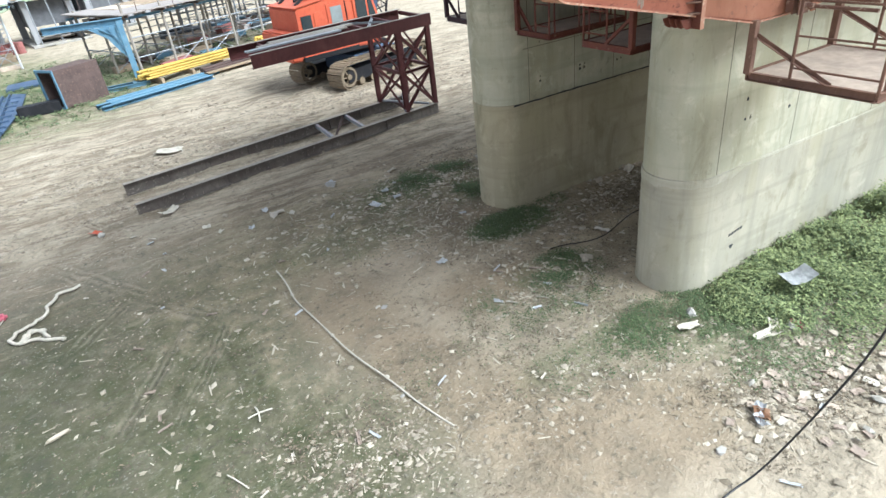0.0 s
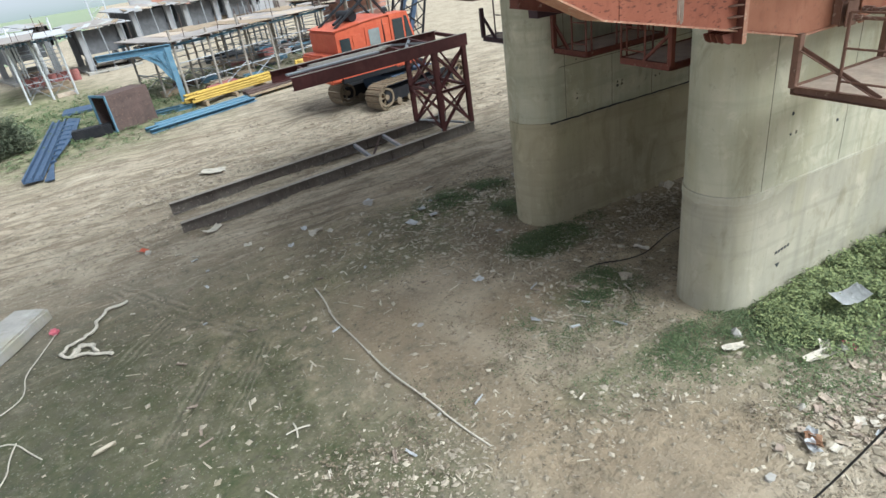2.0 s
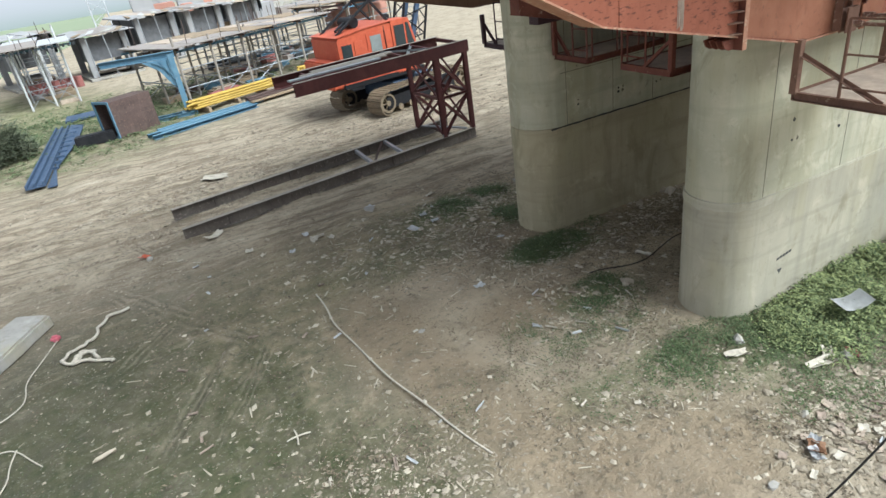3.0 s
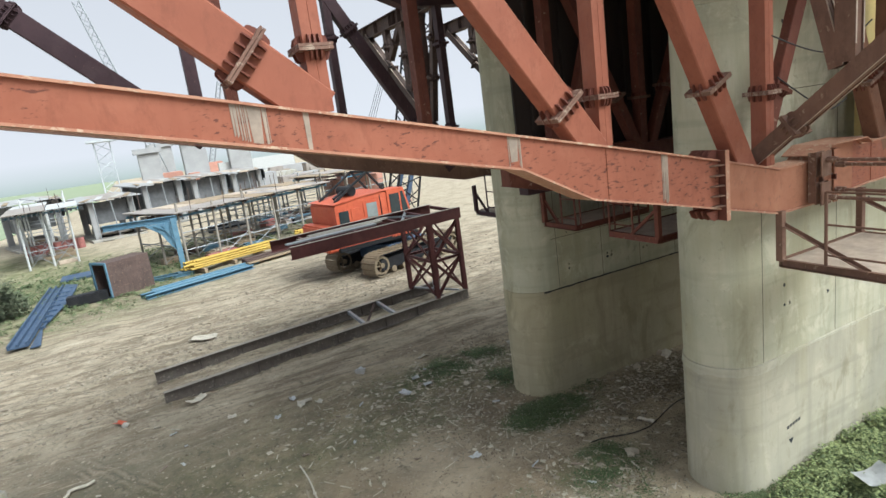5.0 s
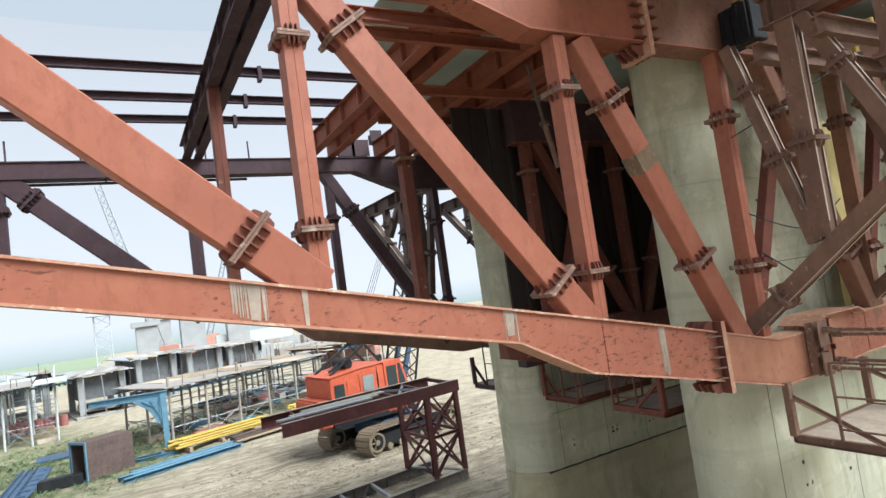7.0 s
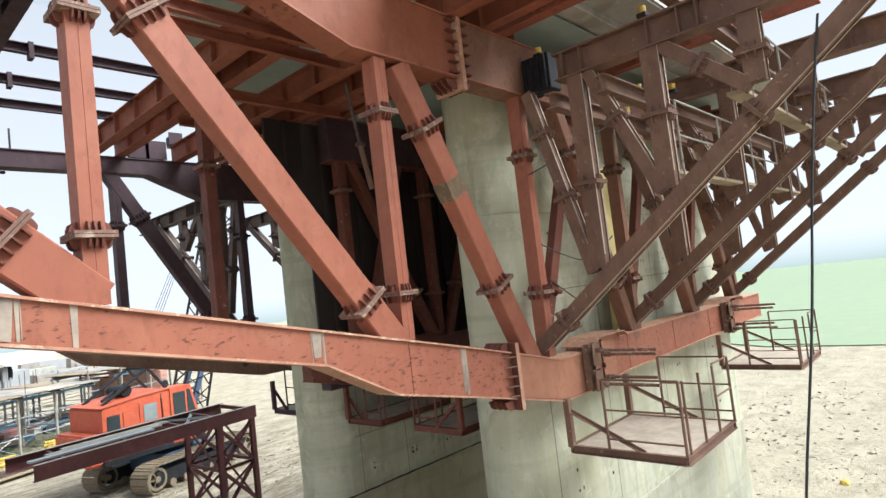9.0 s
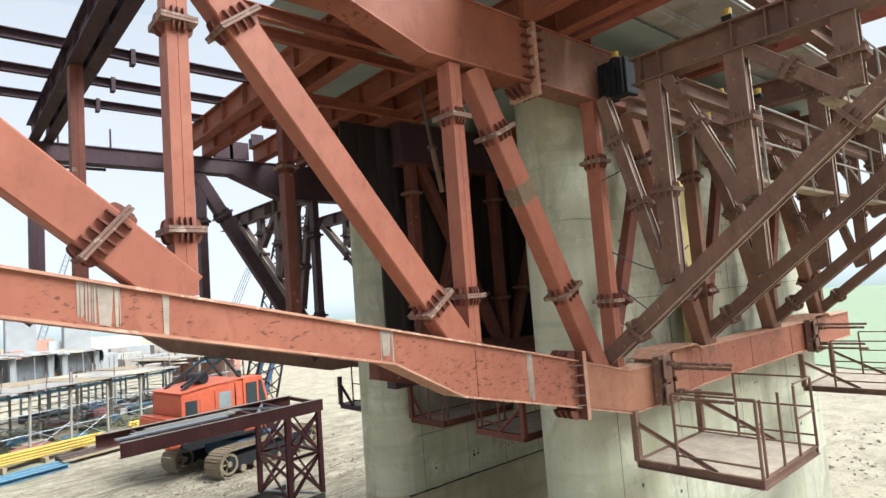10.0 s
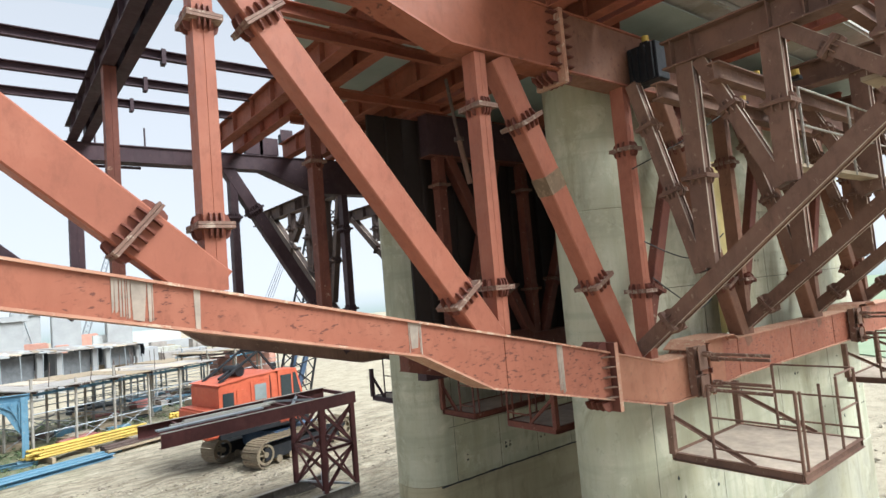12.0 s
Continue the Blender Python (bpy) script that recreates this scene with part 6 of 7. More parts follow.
for k in range(9):
    p0 = Vector((-3.4 + rnd.uniform(-0.6, 2.4), 60.6 + rnd.uniform(-0.8, 0.8), 0.1 + 0.12 * k))
    o = part("slab_piece", bar(p0, p0 + Vector((rnd.uniform(1.2, 2.6), rnd.uniform(-0.3, 0.6), 0)), sec_box(rnd.uniform(0.6, 1.4), 0.11)), (M_SLAB, M_ROOFSHEET, M_SHADE)[k % 3])
    tagged(o, label="broken pale slab in a heap near the shed", category="slab", group="slab heap")
for k in range(10):
    x, y = -8.6 + 0.42 * k, 58.5 + rnd.uniform(-0.5, 0.5)
    o = part("red_drum", pipe((x, y, 0), (x, y, 0.85), 0.29, 12), M_DRUM)
    tagged(o, label="faded red drum under the casting bed", category="drum", group="drums")
for k in range(40):
    x, y = rnd.uniform(4.5, 15), rnd.uniform(43.5, 51.5)
    ln, w = rnd.uniform(1.5, 3.5), rnd.uniform(0.4, 1.2)
    z = rnd.uniform(0.1, 0.6)
    an = radians(23 + rnd.uniform(-12, 12))
    o = part("stacked_board", bar((x, y, z / 2), (x + ln * math.cos(an), y + ln * math.sin(an), z / 2), sec_box(w, z)), (M_TIMBER, M_BLUE, M_ROOFSHEET, M_SHADE, M_DRUM, M_TIMBER, M_GALV, M_MESHDECK, M_RUST)[k % 9])
    tagged(o, label="stack of boards and steel in the crowded yard", category="board stack", group="yard stacks")

# ---------------------------------------------------------------- far things
for k, (x, y, h, w) in enumerate(((3.5, 118, 7.5, 3.4), (12.0, 128, 8.5, 4.5), (24.0, 150, 7.5, 5.0), (8.0, 165, 9.0, 5.0))):
    f_ = thing("far_pier", (x, y, 0), "pale concrete pier under construction in the haze", "bridge pier", "far piers")
    part("shaft", box(x - w / 2, x + w / 2, y - 1.5, y + 1.5, 0, h, 0.1), M_FARCONC, f_)
    part("cap", box(x - w / 2 - 0.6, x + w / 2 + 0.6, y - 2, y + 2, h, h + 0.9, 0.05), M_FARCONC, f_)
wb = part("white_wall", box(19, 37, 150, 152, 0, 3.4), M_WHITE)
tagged(wb, label="long low white wall in the distance", category="wall")
for k, (x, y) in enumerate(((9.0, 100.0), (22.0, 62.0), (17.5, 52.0))):
    t_ = thing("site_machine", (x, y, 0), "orange site machine far off among sheds", "machine", "site machines")
    part("body", box(x - 2.2, x + 2.2, y - 1.3, y + 1.3, 0.7, 2.6, 0.1), M_HAZEORANGE, t_)
    part("cab", box(x - 1.0, x + 0.6, y - 1.2, y + 1.2, 2.6, 3.6, 0.1), M_HAZEORANGE, t_)
    for s in (-1.5, 1.5):
        part("undercarriage", box(x - 2.0, x + 2.0, y + s - 0.35, y + s + 0.35, 0, 0.7, 0.1), M_BLACK, t_)
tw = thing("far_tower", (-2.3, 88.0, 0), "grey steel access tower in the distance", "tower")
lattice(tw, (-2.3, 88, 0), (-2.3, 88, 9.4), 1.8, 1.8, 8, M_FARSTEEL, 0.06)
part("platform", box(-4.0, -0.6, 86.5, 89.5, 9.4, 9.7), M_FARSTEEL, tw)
jb = thing("far_crane", (3.0, 140.0, 0), "pale lattice crane jib rising in the haze", "crane", "far cranes")
lattice(jb, (7.0, 140, 2.0), (-2.0, 140, 38.0), 1.6, 1.2, 26, M_GALV, 0.11)
part("body", box(5, 10, 137.5, 142.5, 0, 3.2, 0.2), M_HAZEORANGE, jb)
jb2 = thing("far_crane", (26.0, 190.0, 0), "pale lattice crane jib rising in the haze", "crane", "far cranes")
lattice(jb2, (22.0, 190, 2.0), (29.0, 190, 26.0), 1.5, 1.1, 18, M_GALV, 0.11)
part("body", box(20, 25, 187.5, 192.5, 0, 3.2, 0.2), M_HAZEORANGE, jb2)
for k in range(22):
    x, y = rnd.uniform(2, 60), rnd.uniform(72, 135)
    w, h = rnd.uniform(2, 6), rnd.uniform(0.8, 2.6)
    o = part("yard_shed", box(x, x + w, y, y + rnd.uniform(2, 4), 0, h, 0.05), (M_ROOFSHEET, M_FARCONC, M_FARCONC, M_TIMBER, M_CONC2)[k % 5])
    tagged(o, label="low pale shed or stack far off in the yard", category="shed", group="far sheds")


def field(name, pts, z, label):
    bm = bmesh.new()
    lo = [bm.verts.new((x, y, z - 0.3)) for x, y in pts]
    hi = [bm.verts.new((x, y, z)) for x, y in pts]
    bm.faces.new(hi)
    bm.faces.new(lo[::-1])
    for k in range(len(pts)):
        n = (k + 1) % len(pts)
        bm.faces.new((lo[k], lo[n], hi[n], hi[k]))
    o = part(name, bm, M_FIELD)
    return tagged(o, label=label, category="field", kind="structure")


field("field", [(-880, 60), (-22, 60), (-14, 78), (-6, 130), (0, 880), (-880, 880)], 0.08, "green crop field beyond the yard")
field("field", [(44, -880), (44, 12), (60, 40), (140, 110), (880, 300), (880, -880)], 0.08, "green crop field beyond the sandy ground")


def hazy_distance(radius, cx, cy, z0, z1):
    """The far edge of the plain and the low sky: a glowing ring far behind everything, with haze painted on, pale green
    at its foot and white above.
    """
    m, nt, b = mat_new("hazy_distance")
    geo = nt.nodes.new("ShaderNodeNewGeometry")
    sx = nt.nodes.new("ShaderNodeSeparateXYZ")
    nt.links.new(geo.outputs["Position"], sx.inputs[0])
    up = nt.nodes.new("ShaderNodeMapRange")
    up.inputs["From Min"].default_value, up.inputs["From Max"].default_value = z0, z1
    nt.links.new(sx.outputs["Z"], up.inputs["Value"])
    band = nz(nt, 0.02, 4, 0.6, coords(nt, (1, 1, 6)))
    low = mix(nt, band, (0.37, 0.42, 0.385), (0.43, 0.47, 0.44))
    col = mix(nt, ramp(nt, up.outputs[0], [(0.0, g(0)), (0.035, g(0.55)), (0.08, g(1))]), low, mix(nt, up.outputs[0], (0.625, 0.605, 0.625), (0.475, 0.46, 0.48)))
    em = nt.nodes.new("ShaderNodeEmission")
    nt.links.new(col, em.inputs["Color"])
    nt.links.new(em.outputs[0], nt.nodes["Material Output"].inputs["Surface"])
    bm = bmesh.new()
    lo, hi = [], []
    for k in range(96):
        a = 2 * math.pi * k / 96
        x, y = cx + radius * math.cos(a), cy + radius * math.sin(a)
        lo.append(bm.verts.new((x, y, z0 - 1)))
        hi.append(bm.verts.new((x, y, z1)))
    for k in range(96):
        n = (k + 1) % 96
        bm.faces.new((lo[k], lo[n], hi[n], hi[k]))
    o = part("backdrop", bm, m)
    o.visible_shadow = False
    return tagged(o, label="glowing backdrop of a pale green plain under painted white haze", category="backdrop", kind="structure")


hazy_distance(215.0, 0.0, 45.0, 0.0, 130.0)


# ---------------------------------------------------------------- plants
def leaves(cx, cy, rx, ry, n, size, hgt, seed, z=0.0):
    """Loose leaves on short stems; the patch thins out towards its rim and comes in clumps."""
    r = random.Random(seed)
    vs, fs = [], []
    while n > 0:
        x, y = r.uniform(-1.15, 1.15), r.uniform(-1.15, 1.15)
        d2 = x * x + y * y
        wx, wy = cx + x * rx, cy + y * ry
        clump = noise.noise(Vector((wx * 1.3, wy * 1.3, 1.7 + seed))) + 0.6 * noise.noise(Vector((wx * 4.0, wy * 4.0, 3.7)))
        if d2 > 1.3 or r.random() > (1.25 - d2) * (0.62 + 1.25 * clump):
            n -= 0.08
            continue
        top = hgt * max(0.15, 1 - 0.55 * d2) * max(0.25, 0.75 + 0.8 * clump) * r.uniform(0.5, 1.2)
        for _ in range(6):
            px, py, pz = wx + r.gauss(0, 0.06), wy + r.gauss(0, 0.06), z + top * r.uniform(0.1, 1) ** 0.8
            s, a, t = size * r.uniform(0.45, 1.4), r.uniform(0, 6.28), r.uniform(-0.5, 0.9)
            dx, dy = math.cos(a), math.sin(a)
            k = len(vs)
            vs += [(px, py, pz), (px + dx * s * 0.5 - dy * s * 0.24, py + dy * s * 0.5 + dx * s * 0.24, pz + t * s * 0.5),
                   (px + dx * s, py + dy * s, pz + t * s * 0.7), (px + dx * s * 0.5 + dy * s * 0.24, py + dy * s * 0.5 - dx * s * 0.24, pz + t * s * 0.5)]
            fs.append((k, k + 1, k + 2, k + 3))
        n -= 1
    return vs, fs


def stuff(name, packs, mat, label, category):
    vs, fs = [], []
    for v_, f_ in packs:
        k = len(vs)
        vs += v_
        fs += [tuple(i + k for i in f) for f in f_]
    me = bpy.data.meshes.new(name)
    me.from_pydata(vs, [], fs)
    me.materials.append(mat)
    return tagged(new(name, me), label=label, category=category, kind="stuff")


stuff("weeds", [leaves(10.9, 4.55, 3.3, 1.2, 5200, 0.062, 0.36, 1), leaves(8.8, 4.85, 1.3, 0.75, 1300, 0.055, 0.24, 2), leaves(14.0, 4.6, 2.8, 1.2, 3000, 0.075, 0.46, 3), leaves(10.5, 3.4, 2.6, 0.7, 900, 0.05, 0.14, 4),
                leaves(12.2, 5.0, 2.6, 0.6, 1600, 0.07, 0.6, 5), leaves(9.6, 5.2, 1.4, 0.4, 700, 0.06, 0.42, 6)],
      M_LEAF, "leafy yellow-green weeds along the foot of the pier", "weeds")
stuff("ground_cover", [leaves(7.2, 5.2, 1.6, 0.8, 1800, 0.042, 0.07, 31), leaves(6.75, 13.7, 1.4, 0.7, 900, 0.05, 0.09, 32), leaves(6.9, 9.95, 1.0, 0.6, 1100, 0.045, 0.1, 33), leaves(7.15, 12.1, 0.4, 0.5, 260, 0.05, 0.16, 58), leaves(6.5, 7.85, 0.9, 0.5, 420, 0.04, 0.06, 59), leaves(4.8, 12.6, 3.0, 2.2, 700, 0.035, 0.04, 34),
                       leaves(-0.2, 8.2, 4.2, 4.2, 900, 0.02, 0.016, 35), leaves(7.6, 3.9, 1.6, 0.8, 600, 0.04, 0.06, 37), leaves(8.0, 11.0, 0.8, 1.8, 400, 0.05, 0.12, 38),
                       leaves(5.4, 5.3, 1.4, 0.7, 220, 0.036, 0.05, 53), leaves(5.8, 7.4, 1.6, 1.0, 520, 0.04, 0.05, 55),
                       leaves(-5.0, 37, 7.5, 7.5, 4200, 0.12, 0.16, 39), leaves(4.0, 44, 14, 6.0, 2200, 0.15, 0.2, 51), leaves(4.4, 6.6, 2.6, 1.2, 320, 0.03, 0.03, 52)],
      M_GRASS, "thin green ground cover in patches on the soil", "grass")
stuff("leaf_litter", [leaves(5.2, 6.6, 3.0, 2.2, 520, 0.045, 0.012, 71), leaves(5.5, 10.5, 3.0, 3.0, 320, 0.05, 0.012, 72), leaves(7.2, 3.2, 2.2, 1.2, 350, 0.05, 0.012, 73), leaves(1.5, 5.6, 2.6, 1.8, 420, 0.05, 0.012, 74), leaves(-1.0, 11.0, 4.5, 4.5, 260, 0.06, 0.012, 75),
                      leaves(10.5, 8.7, 3.5, 1.6, 700, 0.06, 0.015, 76), leaves(9.0, 13.8, 3.5, 1.6, 400, 0.06, 0.012, 77)], M_DEAD, "dark dead leaves and twigs strewn on the soil", "leaf litter")
stuff("bush", [leaves(-7.0, 34.6, 1.3, 1.6, 1500, 0.16, 2.0, 21), leaves(-8.6, 33.0, 1.4, 1.5, 1200, 0.16, 1.7, 22)], M_BUSH, "dark green bush at the edge of the grass", "bush")


# ---------------------------------------------------------------- rubble and litter
def stones(cx, cy, rx, ry, n, lo, hi, seed, flat=0.6):
    r = random.Random(seed)
    vs, fs = [], []
    for _ in range(n):
        x, y = r.gauss(0, 0.45), r.gauss(0, 0.45)
        px, py = cx + x * rx, cy + y * ry
        s = lo + (hi - lo) * r.random() ** 3
        a = r.uniform(0, 6.28)
        z = ground_height(px, py) + s * flat * 0.22
        k = len(vs)
        el = r.uniform(0.2, 1.0)
        for ux, uy, uz in ((1, 0, 0), (0.2, el, 0.1), (-1, 0.1, 0), (-0.1, -el, 0), (0.1, 0.1, 1), (0, 0, -1)):
            jx, jy, jz = ux * s * r.uniform(0.35, 0.6), uy * s * r.uniform(0.35, 0.6), uz * s * flat * r.uniform(0.35, 0.6)
            vs.append((px + jx * math.cos(a) - jy * math.sin(a), py + jx * math.sin(a) + jy * math.cos(a), z + jz))
        for f in ((0, 1, 4), (1, 2, 4), (2, 3, 4), (3, 0, 4), (1, 0, 5), (2, 1, 5), (3, 2, 5), (0, 3, 5)):
            fs.append(tuple(k + i for i in f))
    return vs, fs


stuff("gravel", [stones(1.7, 5.6, 2.0, 1.7, 1100, 0.025, 0.14, 1, 0.3), stones(7.4, 3.1, 2.0, 1.2, 1700, 0.03, 0.2, 2, 0.25), stones(3.5, 10.5, 9, 8, 3200, 0.015, 0.075, 3, 0.4),
                 stones(5.8, 7.2, 1.8, 1.3, 420, 0.025, 0.19, 4, 0.25), stones(8.4, 13.6, 3.5, 2.2, 1100, 0.03, 0.17, 5, 0.4), stones(-3, 11, 6, 6, 800, 0.015, 0.08, 6, 0.4), stones(5.4, 5.0, 3.0, 1.3, 800, 0.02, 0.15, 7, 0.3), stones(6.0, 12.6, 3.6, 2.4, 900, 0.025, 0.2, 15, 0.3), stones(10.2, 9.2, 3.2, 1.3, 800, 0.035, 0.2, 16, 0.3),
                 stones(4, 25, 16, 9, 600, 0.03, 0.12, 8), stones(22, 4, 14, 8, 500, 0.04, 0.14, 9), stones(11.5, 8.8, 4, 1.6, 300, 0.03, 0.12, 10)],
      M_STONE, "pale gravel and rubble strewn over the soil", "gravel")


CHIP_BEDS = ((6.3, 7.9, 1.6, 1.3, 190), (9.8, 9.3, 3.0, 1.2, 420), (6.0, 13.4, 2.8, 1.6, 420), (7.2, 13.6, 0.9, 1.1, 170), (7.6, 3.6, 1.8, 0.8, 150), (5.6, 5.2, 2.4, 1.0, 170), (1.5, 5.8, 1.5, 1.2, 200),
             (2.0, 10.5, 5.0, 4.0, 170), (6.4, 9.7, 1.9, 1.0, 320), (5.4, 11.2, 2.4, 1.4, 380), (6.0, 7.0, 2.0, 0.9, 180), (6.9, 3.2, 1.6, 0.8, 240), (10.8, 9.9, 1.6, 0.5, 160), (3.4, 12.6, 2.6, 1.6, 200), (0.2, 8.0, 4.5, 3.5, 130))
stuff("broken_chips", [stones(cx, cy, rx, ry, n, 0.03, 0.13 if cy < 6.5 else 0.21, 701 + k, 0.25) for k, (cx, cy, rx, ry, n) in enumerate(CHIP_BEDS)],
      M_CHIP, "pale broken chips and splinters strewn on the soil", "chips")


def splinters(cx, cy, rx, ry, n, seed):
    """Thin slats of split wood and sheathing lying flat."""
    r = random.Random(seed)
    far = 1.0 if cy < 6.5 else 1.5
    vs, fs = [], []
    for _ in range(n):
        px, py = cx + r.gauss(0, 0.5) * rx, cy + r.gauss(0, 0.5) * ry
        a, l, w, h = r.uniform(0, 6.28), (0.035 + 0.17 * r.random() ** 2.5) * far, r.uniform(0.004, 0.011) * far, r.uniform(0.004, 0.010)
        z, rise = ground_height(px, py) + 0.004, r.uniform(0, 0.02)
        dx, dy = math.cos(a), math.sin(a)
        k = len(vs)
        for u, ww in ((-l / 2, w), (l / 2, w * r.uniform(0.3, 1.1))):
            zz = z + (rise if u > 0 else 0)
            vs.extend([(px + dx * u - dy * ww, py + dy * u + dx * ww, zz), (px + dx * u + dy * ww, py + dy * u - dx * ww, zz),
                       (px + dx * u + dy * ww, py + dy * u - dx * ww, zz + h), (px + dx * u - dy * ww, py + dy * u + dx * ww, zz + h)])
        fs += [tuple(k + i for i in f) for f in ((0, 3, 2, 1), (4, 5, 6, 7), (0, 1, 5, 4), (1, 2, 6, 5), (2, 3, 7, 6), (3, 0, 4, 7))]
    return vs, fs


stuff("splinters", [splinters(cx, cy, rx, ry, n // 2, 801 + k) for k, (cx, cy, rx, ry, n) in enumerate(CHIP_BEDS)], M_CHIP, "pale wood splinters and slivers scattered over the soil", "splinters")
CLOD_LINES = ((-3.5, 17.4), (-1.8, 18.6), (-4.6, 20.4), (-2.5, 21.3), (0.4, 21.0), (2.2, 22.8), (-1.0, 23.6), (4.6, 23.6), (7.2, 22.6), (6.2, 25.2), (1.5, 25.6), (9.6, 24.2), (12.5, 22.5), (-6.0, 24.0), (3.4, 27.4))
stuff("soil_clods", [stones(x + 2.4 * q, y + 0.6 * q, 2.0, 0.4, 90, 0.04, 0.24, 500 + 7 * k + q, 0.4) for k, (x, y) in enumerate(CLOD_LINES) for q in range(2)]
      + [stones(-2.0, 16.0, 3.0, 2.4, 500, 0.03, 0.14, 620, 0.4), stones(-1.5, 11.5, 3.0, 3.0, 420, 0.025, 0.1, 621, 0.4), stones(24, 8, 9, 9, 900, 0.05, 0.3, 622, 0.4), stones(16, 24, 6, 5, 500, 0.05, 0.28, 623, 0.4), stones(1.0, 20.0, 6.0, 2.6, 700, 0.05, 0.2, 624, 0.35), stones(6.0, 24.0, 8.0, 3.0, 700, 0.06, 0.24, 625, 0.35)],
      M_CLOD, "dry soil clods thrown up along the wheel ruts", "soil clods")


def rock(x, y, s, mat, label, seed, flat=0.55, cat="stone", group="loose stones", name="stone"):
    r = random.Random(seed)
    bm = bmesh.new()
    bmesh.ops.create_icosphere(bm, subdivisions=1, radius=s)
    for vtx in bm.verts:
        k = 1 + 0.9 * noise.noise(vtx.co / s * 1.7 + Vector((seed * 3.1, 0, 0))) + r.uniform(-0.12, 0.12)
        vtx.co = Vector((vtx.co.x * k * 1.1, vtx.co.y * k * 0.8, vtx.co.z * k * flat))
    bmesh.ops.transform(bm, matrix=Matrix.Translation((x, y, ground_height(x, y) + s * flat * 0.55)) @ Matrix.Rotation(r.uniform(0, 6), 4, "Z"), verts=bm.verts)
    o = part(name, bm, mat)
    return tagged(o, label=label, category=cat, group=group)


for k, (x, y, s) in enumerate(((7.08, 7.68, 0.13), (4.46, 15.21, 0.2), (7.25, 5.23, 0.15), (10.88, 10.45, 0.2), (8.15, 4.02, 0.14), (9.69, 3.87, 0.14), (8.51, 3.55, 0.1), (3.09, 8.82, 0.09),
                               (5.21, 3.06, 0.09), (1.49, 15.33, 0.13), (2.3, 6.5, 0.06), (-1.46, 16.5, 0.14), (9.2, 14.6, 0.2), (8.6, 13.9, 0.16), (7.6, 2.4, 0.12), (8.3, 2.7, 0.13), (7.0, 2.2, 0.1), (6.6, 3.6, 0.09))):
    rock(x, y, s * 0.75, M_SLAB if k % 3 else M_STONE, "pale broken stone lying on the soil", 60 + k)


def scrap(x, y, w, l, turn, mat, label, seed, curl=0.05, name="scrap", cat="scrap"):
    """A creased piece of sheet or paper, with some thickness."""
    r = random.Random(seed)
    n = 4
    bm = bmesh.new()
    top, low = [], []
    for i in range(n + 1):
        for j in range(n + 1):
            u, v_ = i / n - 0.5, j / n - 0.5
            z = 0.02 + curl * (abs(u) * 1.6 + 0.6 * noise.noise(Vector((u * 3, v_ * 3, seed)))) + (min(0.012, curl * 0.12) if (i + j) % 2 else 0)
            p = (u * w + r.uniform(-0.06, 0.06) * w, v_ * l + r.uniform(-0.06, 0.06) * l)
            top.append(bm.verts.new((*p, max(z, 0.0) + 0.008)))
            low.append(bm.verts.new((*p, max(z, 0.0))))
    for i in range(n):
        for j in range(n):
            a = i * (n + 1) + j
            q = (a, a + 1, a + n + 2, a + n + 1)
            bm.faces.new([top[k] for k in q])
            bm.faces.new([low[k] for k in q[::-1]])
    bmesh.ops.transform(bm, matrix=Matrix.Translation((x, y, ground_height(x, y))) @ Matrix.Rotation(radians(turn), 4, "Z"), verts=bm.verts)
    o = part(name, bm, mat)
    return tagged(o, label=label, category=cat, group="litter")


ws = bmesh.new()
for k in range(9):
    u = k / 8
    row = [ws.verts.new((-0.29 + 0.58 * u, -0.16 + 0.32 * w, 0.10 + 0.30 * (u - 0.45) ** 2 + 0.05 * w + 0.012 * noise.noise(Vector((u * 5, w * 5, 1))))) for w in (0, 0.33, 0.66, 1)]
    if k:
        for q in range(3):
            ws.faces.new((last[q], last[q + 1], row[q + 1], row[q]))
    last = row
bmesh.ops.solidify(ws, geom=list(ws.faces), thickness=0.012)
bmesh.ops.transform(ws, matrix=Matrix.Translation((9.05, 4.55, 0.2)) @ Matrix.Rotation(radians(-12), 4, "Z"), verts=ws.verts)
tagged(part("white_sheet", ws, M_WHITE, smooth=True), label="curved white sheet lying in the weeds", category="sheet", group="litter")
scrap(7.7, 4.1, 0.16, 0.5, 80, M_ROPE, "torn pale sack scrap on the grass", 4, 0.06)
scrap(7.95, 4.2, 0.14, 0.3, 130, M_ROPE, "torn pale sack scrap on the grass", 14, 0.07)
scrap(8.24, 4.0, 0.16, 0.2, 20, M_PINK, "faded pink rag on the grass", 15, 0.06)
scrap(6.9, 4.96, 0.14, 0.36, 70, M_ROPE, "pale torn scrap on the soil", 5, 0.08)
scrap(-1.57, 16.70, 0.16, 0.34, 40, M_ORANGE, "orange rag trodden into the soil", 16, 0.05)
rock(19.06, 3.91, 0.16, M_YELLOW, "yellow bag dropped on the sandy ground", 95, 0.7, "bag", "litter", "bag")
for k in range(12):
    r_ = random.Random(1200 + k)
    scrap(r_.uniform(0.8, 6.5), r_.uniform(13.0, 16.0), r_.uniform(0.1, 0.22), r_.uniform(0.14, 0.36), r_.uniform(0, 180), (M_ROPE, M_WHITE)[k % 2], "pale torn scrap near the steel beams", 1240 + k, 0.05)
scrap(4.76, 9.47, 0.22, 0.16, 10, M_WHITE, "small white scrap on the soil", 6, 0.06)
scrap(0.28, 16.76, 0.5, 0.3, 30, M_ROPE, "pale crumpled paper near the beam end", 7, 0.1)
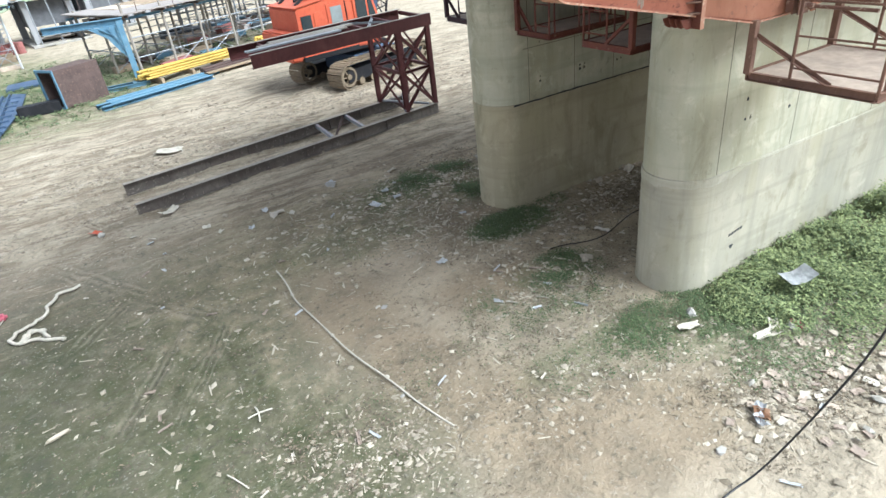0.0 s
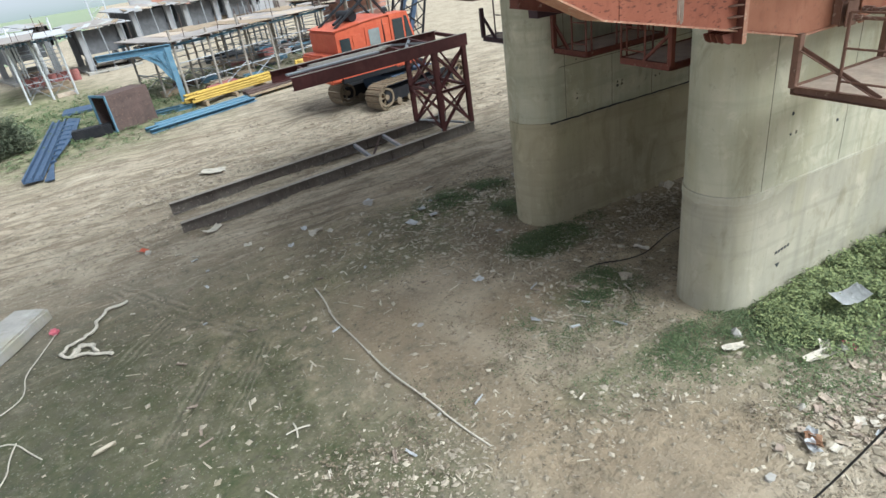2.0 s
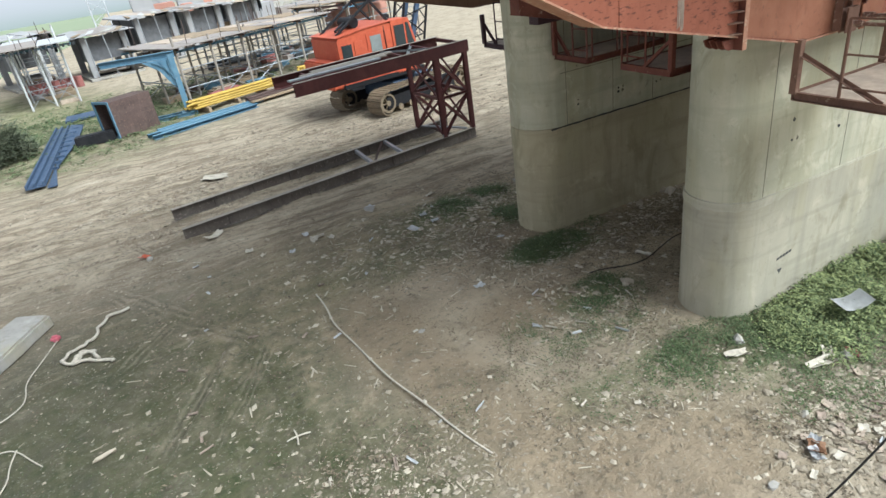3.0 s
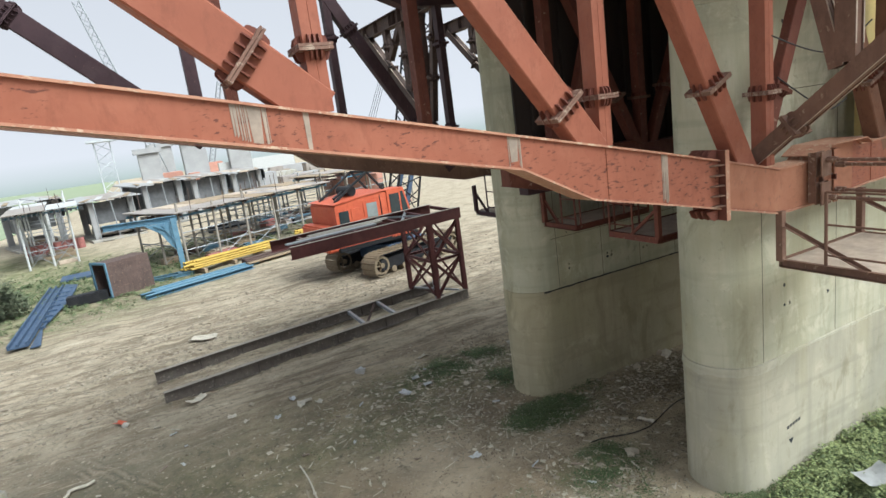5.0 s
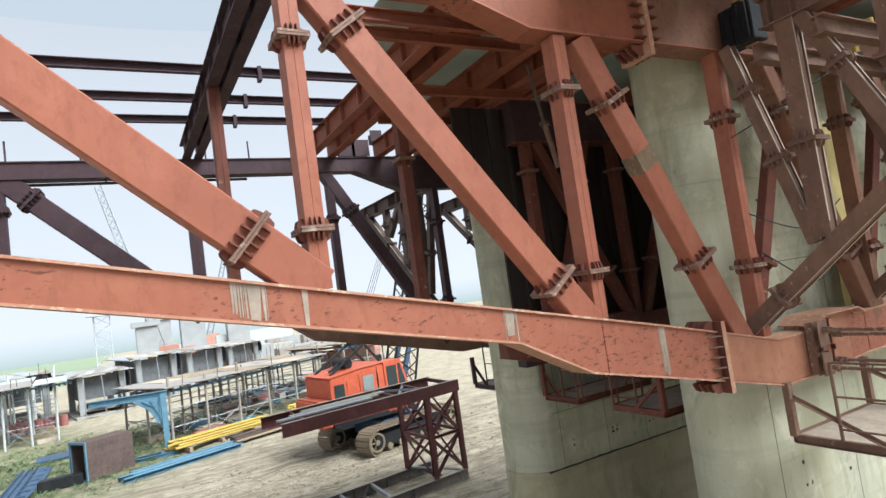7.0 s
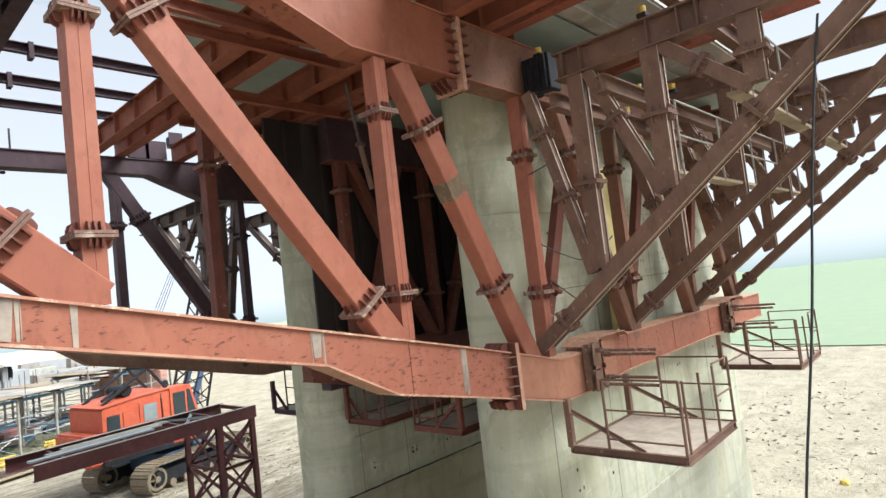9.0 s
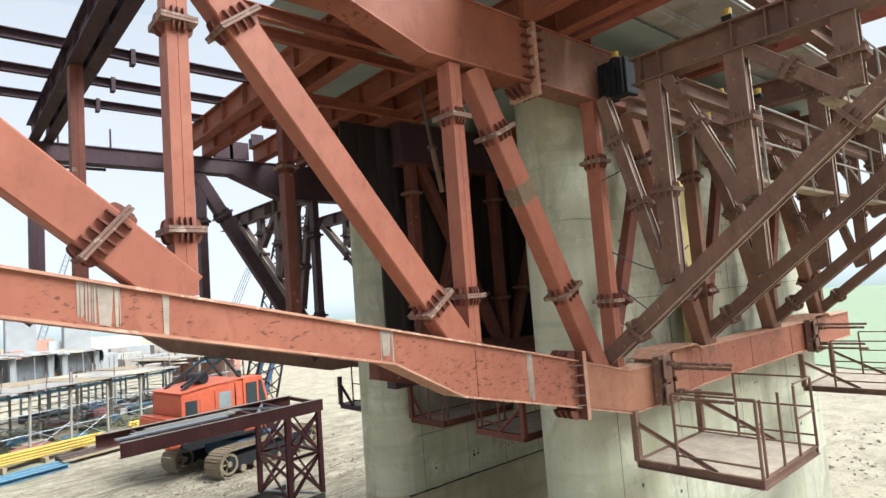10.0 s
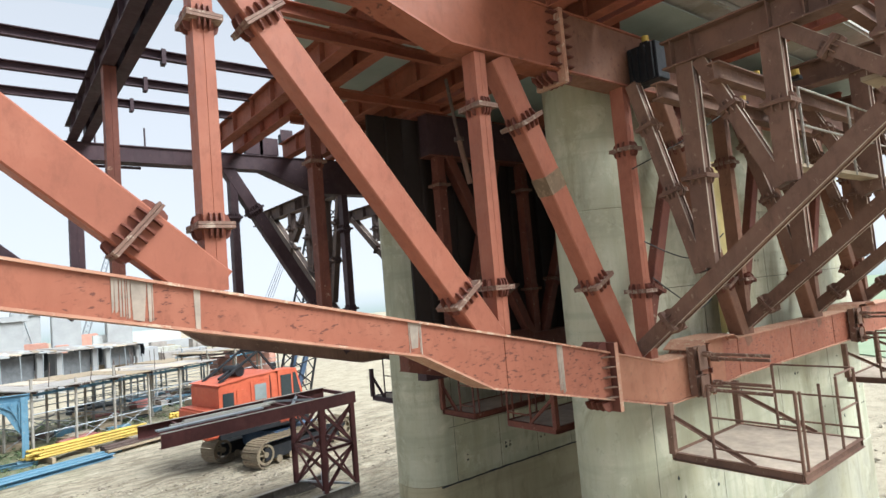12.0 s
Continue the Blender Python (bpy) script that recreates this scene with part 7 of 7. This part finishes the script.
scrap(1.08, 22.32, 0.5, 0.9, 60, M_ROPE, "pale crumpled sack on the haul road", 8, 0.1)
scrap(-2.5, 8.94, 0.06, 0.36, 108, M_CHIP, "pale strip of cloth on the ground", 9, 0.05)
for k in range(60):
    r_ = random.Random(300 + k)
    x, y = (r_.gauss(5.6, 0.5), r_.gauss(7.2, 0.35)) if k < 10 else (r_.gauss(7.4, 0.8), r_.gauss(2.9, 0.6)) if k < 18 else (r_.uniform(-2, 7), r_.uniform(5, 16))
    scrap(x, y, r_.uniform(0.025, 0.06), r_.uniform(0.08, 0.26), r_.uniform(0, 180), (M_ROPE, M_WHITE, M_SCRAPE)[k % 3], "small pale splinter on the soil", 320 + k, 0.025)
for k in range(46):
    r_ = random.Random(900 + k)
    x, y = r_.gauss(7.3, 0.75), r_.gauss(3.05, 0.42)
    scrap(x, y, r_.uniform(0.05, 0.13), r_.uniform(0.08, 0.2), r_.uniform(0, 180), (M_MESHDECK, M_SCRAPE, M_ROPE, M_MESHDECK, M_SCRAPE)[k % 5], "flat broken scrap among the rubble", 940 + k, 0.012)
# brown and white scraps, in place of a small unclear shape
scrap(6.11, 3.12, 0.2, 0.2, 40, M_BROWN, "crumpled brown piece on the rubble", 91, 0.09, "small_scrap", "paper")
scrap(6.02, 3.06, 0.22, 0.12, 70, M_WHITE, "torn white piece beside the brown one", 92, 0.1, "small_scrap", "paper")
scrap(6.2, 3.22, 0.12, 0.14, 10, M_WHITE, "torn white piece beside the brown one", 93, 0.12, "small_scrap", "paper")

rope = part("rope", line([(1.79, 11.56, 0.03), (1.83, 10.9, 0.04), (1.74, 10.2, 0.03), (1.86, 9.4, 0.04), (1.95, 8.58, 0.035), (2.05, 7.8, 0.04), (2.3, 6.9, 0.03), (2.42, 6.1, 0.04), (2.62, 5.47, 0.03)], 0.018), M_ROPE)
tagged(rope, label="knotted off-white rope stretched along the ground", category="rope")
for y, x in ((10.4, 1.77), (8.6, 1.95), (7.0, 2.28)):
    part("knot", box(x - 0.03, x + 0.03, y - 0.04, y + 0.04, 0.02, 0.07, 0.015), M_ROPE, rope)
r2 = part("rope", line([(-3.5, 13.55, 0.05), (-3.75, 12.8, 0.04), (-3.97, 12.16, 0.05), (-3.9, 11.7, 0.04), (-3.93, 11.37, 0.04), (-4.3, 11.05, 0.03), (-4.9, 10.9, 0.03)], 0.013), M_ROPE)
tagged(r2, label="off-white rope tied off with pink cloth", category="rope")
part("pink_knot", box(-3.62, -3.42, 13.5, 13.66, 0.02, 0.17, 0.05), M_PINK, r2, "bunched pink cloth")
r3 = part("rope", line([(-5.0, 10.3, 0.03), (-4.14, 10.2, 0.03), (-3.87, 10.06, 0.04), (-3.6, 9.6, 0.03), (-3.43, 9.36, 0.03)], 0.013), M_ROPE)
tagged(r3, label="loose off-white rope end on the ground", category="rope")
r4 = part("rope", line([(-3.87, 10.06, 0.04), (-3.95, 9.7, 0.03), (-3.89, 9.21, 0.03), (-4.2, 8.7, 0.03)], 0.013), M_ROPE)
tagged(r4, label="loose off-white rope end on the ground", category="rope")
rn = random.Random(8)
heap = ((-2.05, 13.91), (-2.47, 13.88), (-2.65, 13.42), (-2.76, 12.99), (-2.98, 12.91), (-3.24, 12.76), (-3.37, 12.51), (-3.07, 12.24), (-2.99, 12.64), (-2.76, 12.45), (-2.63, 12.12), (-2.7, 12.5), (-3.1, 12.5), (-3.2, 12.3), (-2.8, 12.2), (-2.39, 11.87))
pts = [(x + q * 0.3 * (heap[min(k + 1, 15)][0] - x) + rn.gauss(0, 0.035), y + q * 0.3 * (heap[min(k + 1, 15)][1] - y) + rn.gauss(0, 0.035), 0.04 + 0.05 * rn.random()) for k, (x, y) in enumerate(heap) for q in range(3)]
cl = part("cloth_rope", line(pts, 0.034), M_ROPE)
tagged(cl, label="heap of dirty white cloth rope on the soil", category="rope")
st = part("twig", line([(0.12, 7.5, 0.03), (0.3, 7.52, 0.05), (0.5, 7.48, 0.03)], 0.014), M_ROPE)
tagged(st, label="pale splintered twig on the ground", category="twig", group="twigs")
st = part("twig", line([(0.28, 7.68, 0.03), (0.31, 7.5, 0.06), (0.26, 7.33, 0.03)], 0.014), M_ROPE)
tagged(st, label="pale splintered twig on the ground", category="twig", group="twigs")
st = part("twig", line([(-0.4, 6.6, 0.03), (-0.3, 6.42, 0.03), (-0.2, 6.2, 0.03)], 0.012), M_ROPE)
tagged(st, label="pale straight twig on the ground", category="twig", group="twigs")

cs = bmesh.new()
block(cs, -0.9, 0.9, -0.45, 0.45, 0.0, 0.32)
bmesh.ops.bevel(cs, geom=list(cs.edges), offset=0.05, segments=2, affect="EDGES")
bmesh.ops.subdivide_edges(cs, edges=list(cs.edges), cuts=3, use_grid_fill=True)
for vtx in cs.verts:
    vtx.co += Vector((0.05 * noise.noise(vtx.co * 2.3), 0.05 * noise.noise(vtx.co * 2.3 + Vector((5, 0, 0))), 0.03 * noise.noise(vtx.co * 3.1 + Vector((0, 7, 0))) if vtx.co.z > 0.1 else 0))
bmesh.ops.transform(cs, matrix=Matrix.Translation((-4.45, 13.95, -0.02)) @ Matrix.Rotation(radians(60), 4, "Z"), verts=cs.verts)
o = part("concrete_block", cs, M_SLAB)
tagged(o, label="weathered concrete block lying on the ground", category="concrete block")

# black hose looped over the damp soil between the piers, and odd pieces near it
hose = part("hose", line([(10.6, 8.2, 0.03), (9.64, 8.41, 0.03), (9.18, 8.46, 0.04), (8.32, 8.18, 0.03), (7.99, 8.09, 0.03), (7.51, 8.16, 0.03), (7.1, 8.39, 0.03), (6.8, 8.42, 0.03)], 0.011), M_BLACK)
tagged(hose, label="thin black hose looped on the damp soil", category="hose")
scrap(8.16, 8.32, 0.09, 0.34, 20, M_ROPE, "curled pale offcut beside the black hose", 1301, 0.05)
rock(10.93, 10.25, 0.17, M_ROPE, "dirty white sack of waste by the pier", 1302, 0.6, "sack", "litter", "sack")
for k, (x, y) in enumerate(((7.16, 7.72), (7.2, 13.3), (6.5, 14.0), (9.92, 10.25), (6.3, 12.4))):
    rock(x, y, 0.11, M_STONE, "beige lump of broken mortar on the soil", 1310 + k)
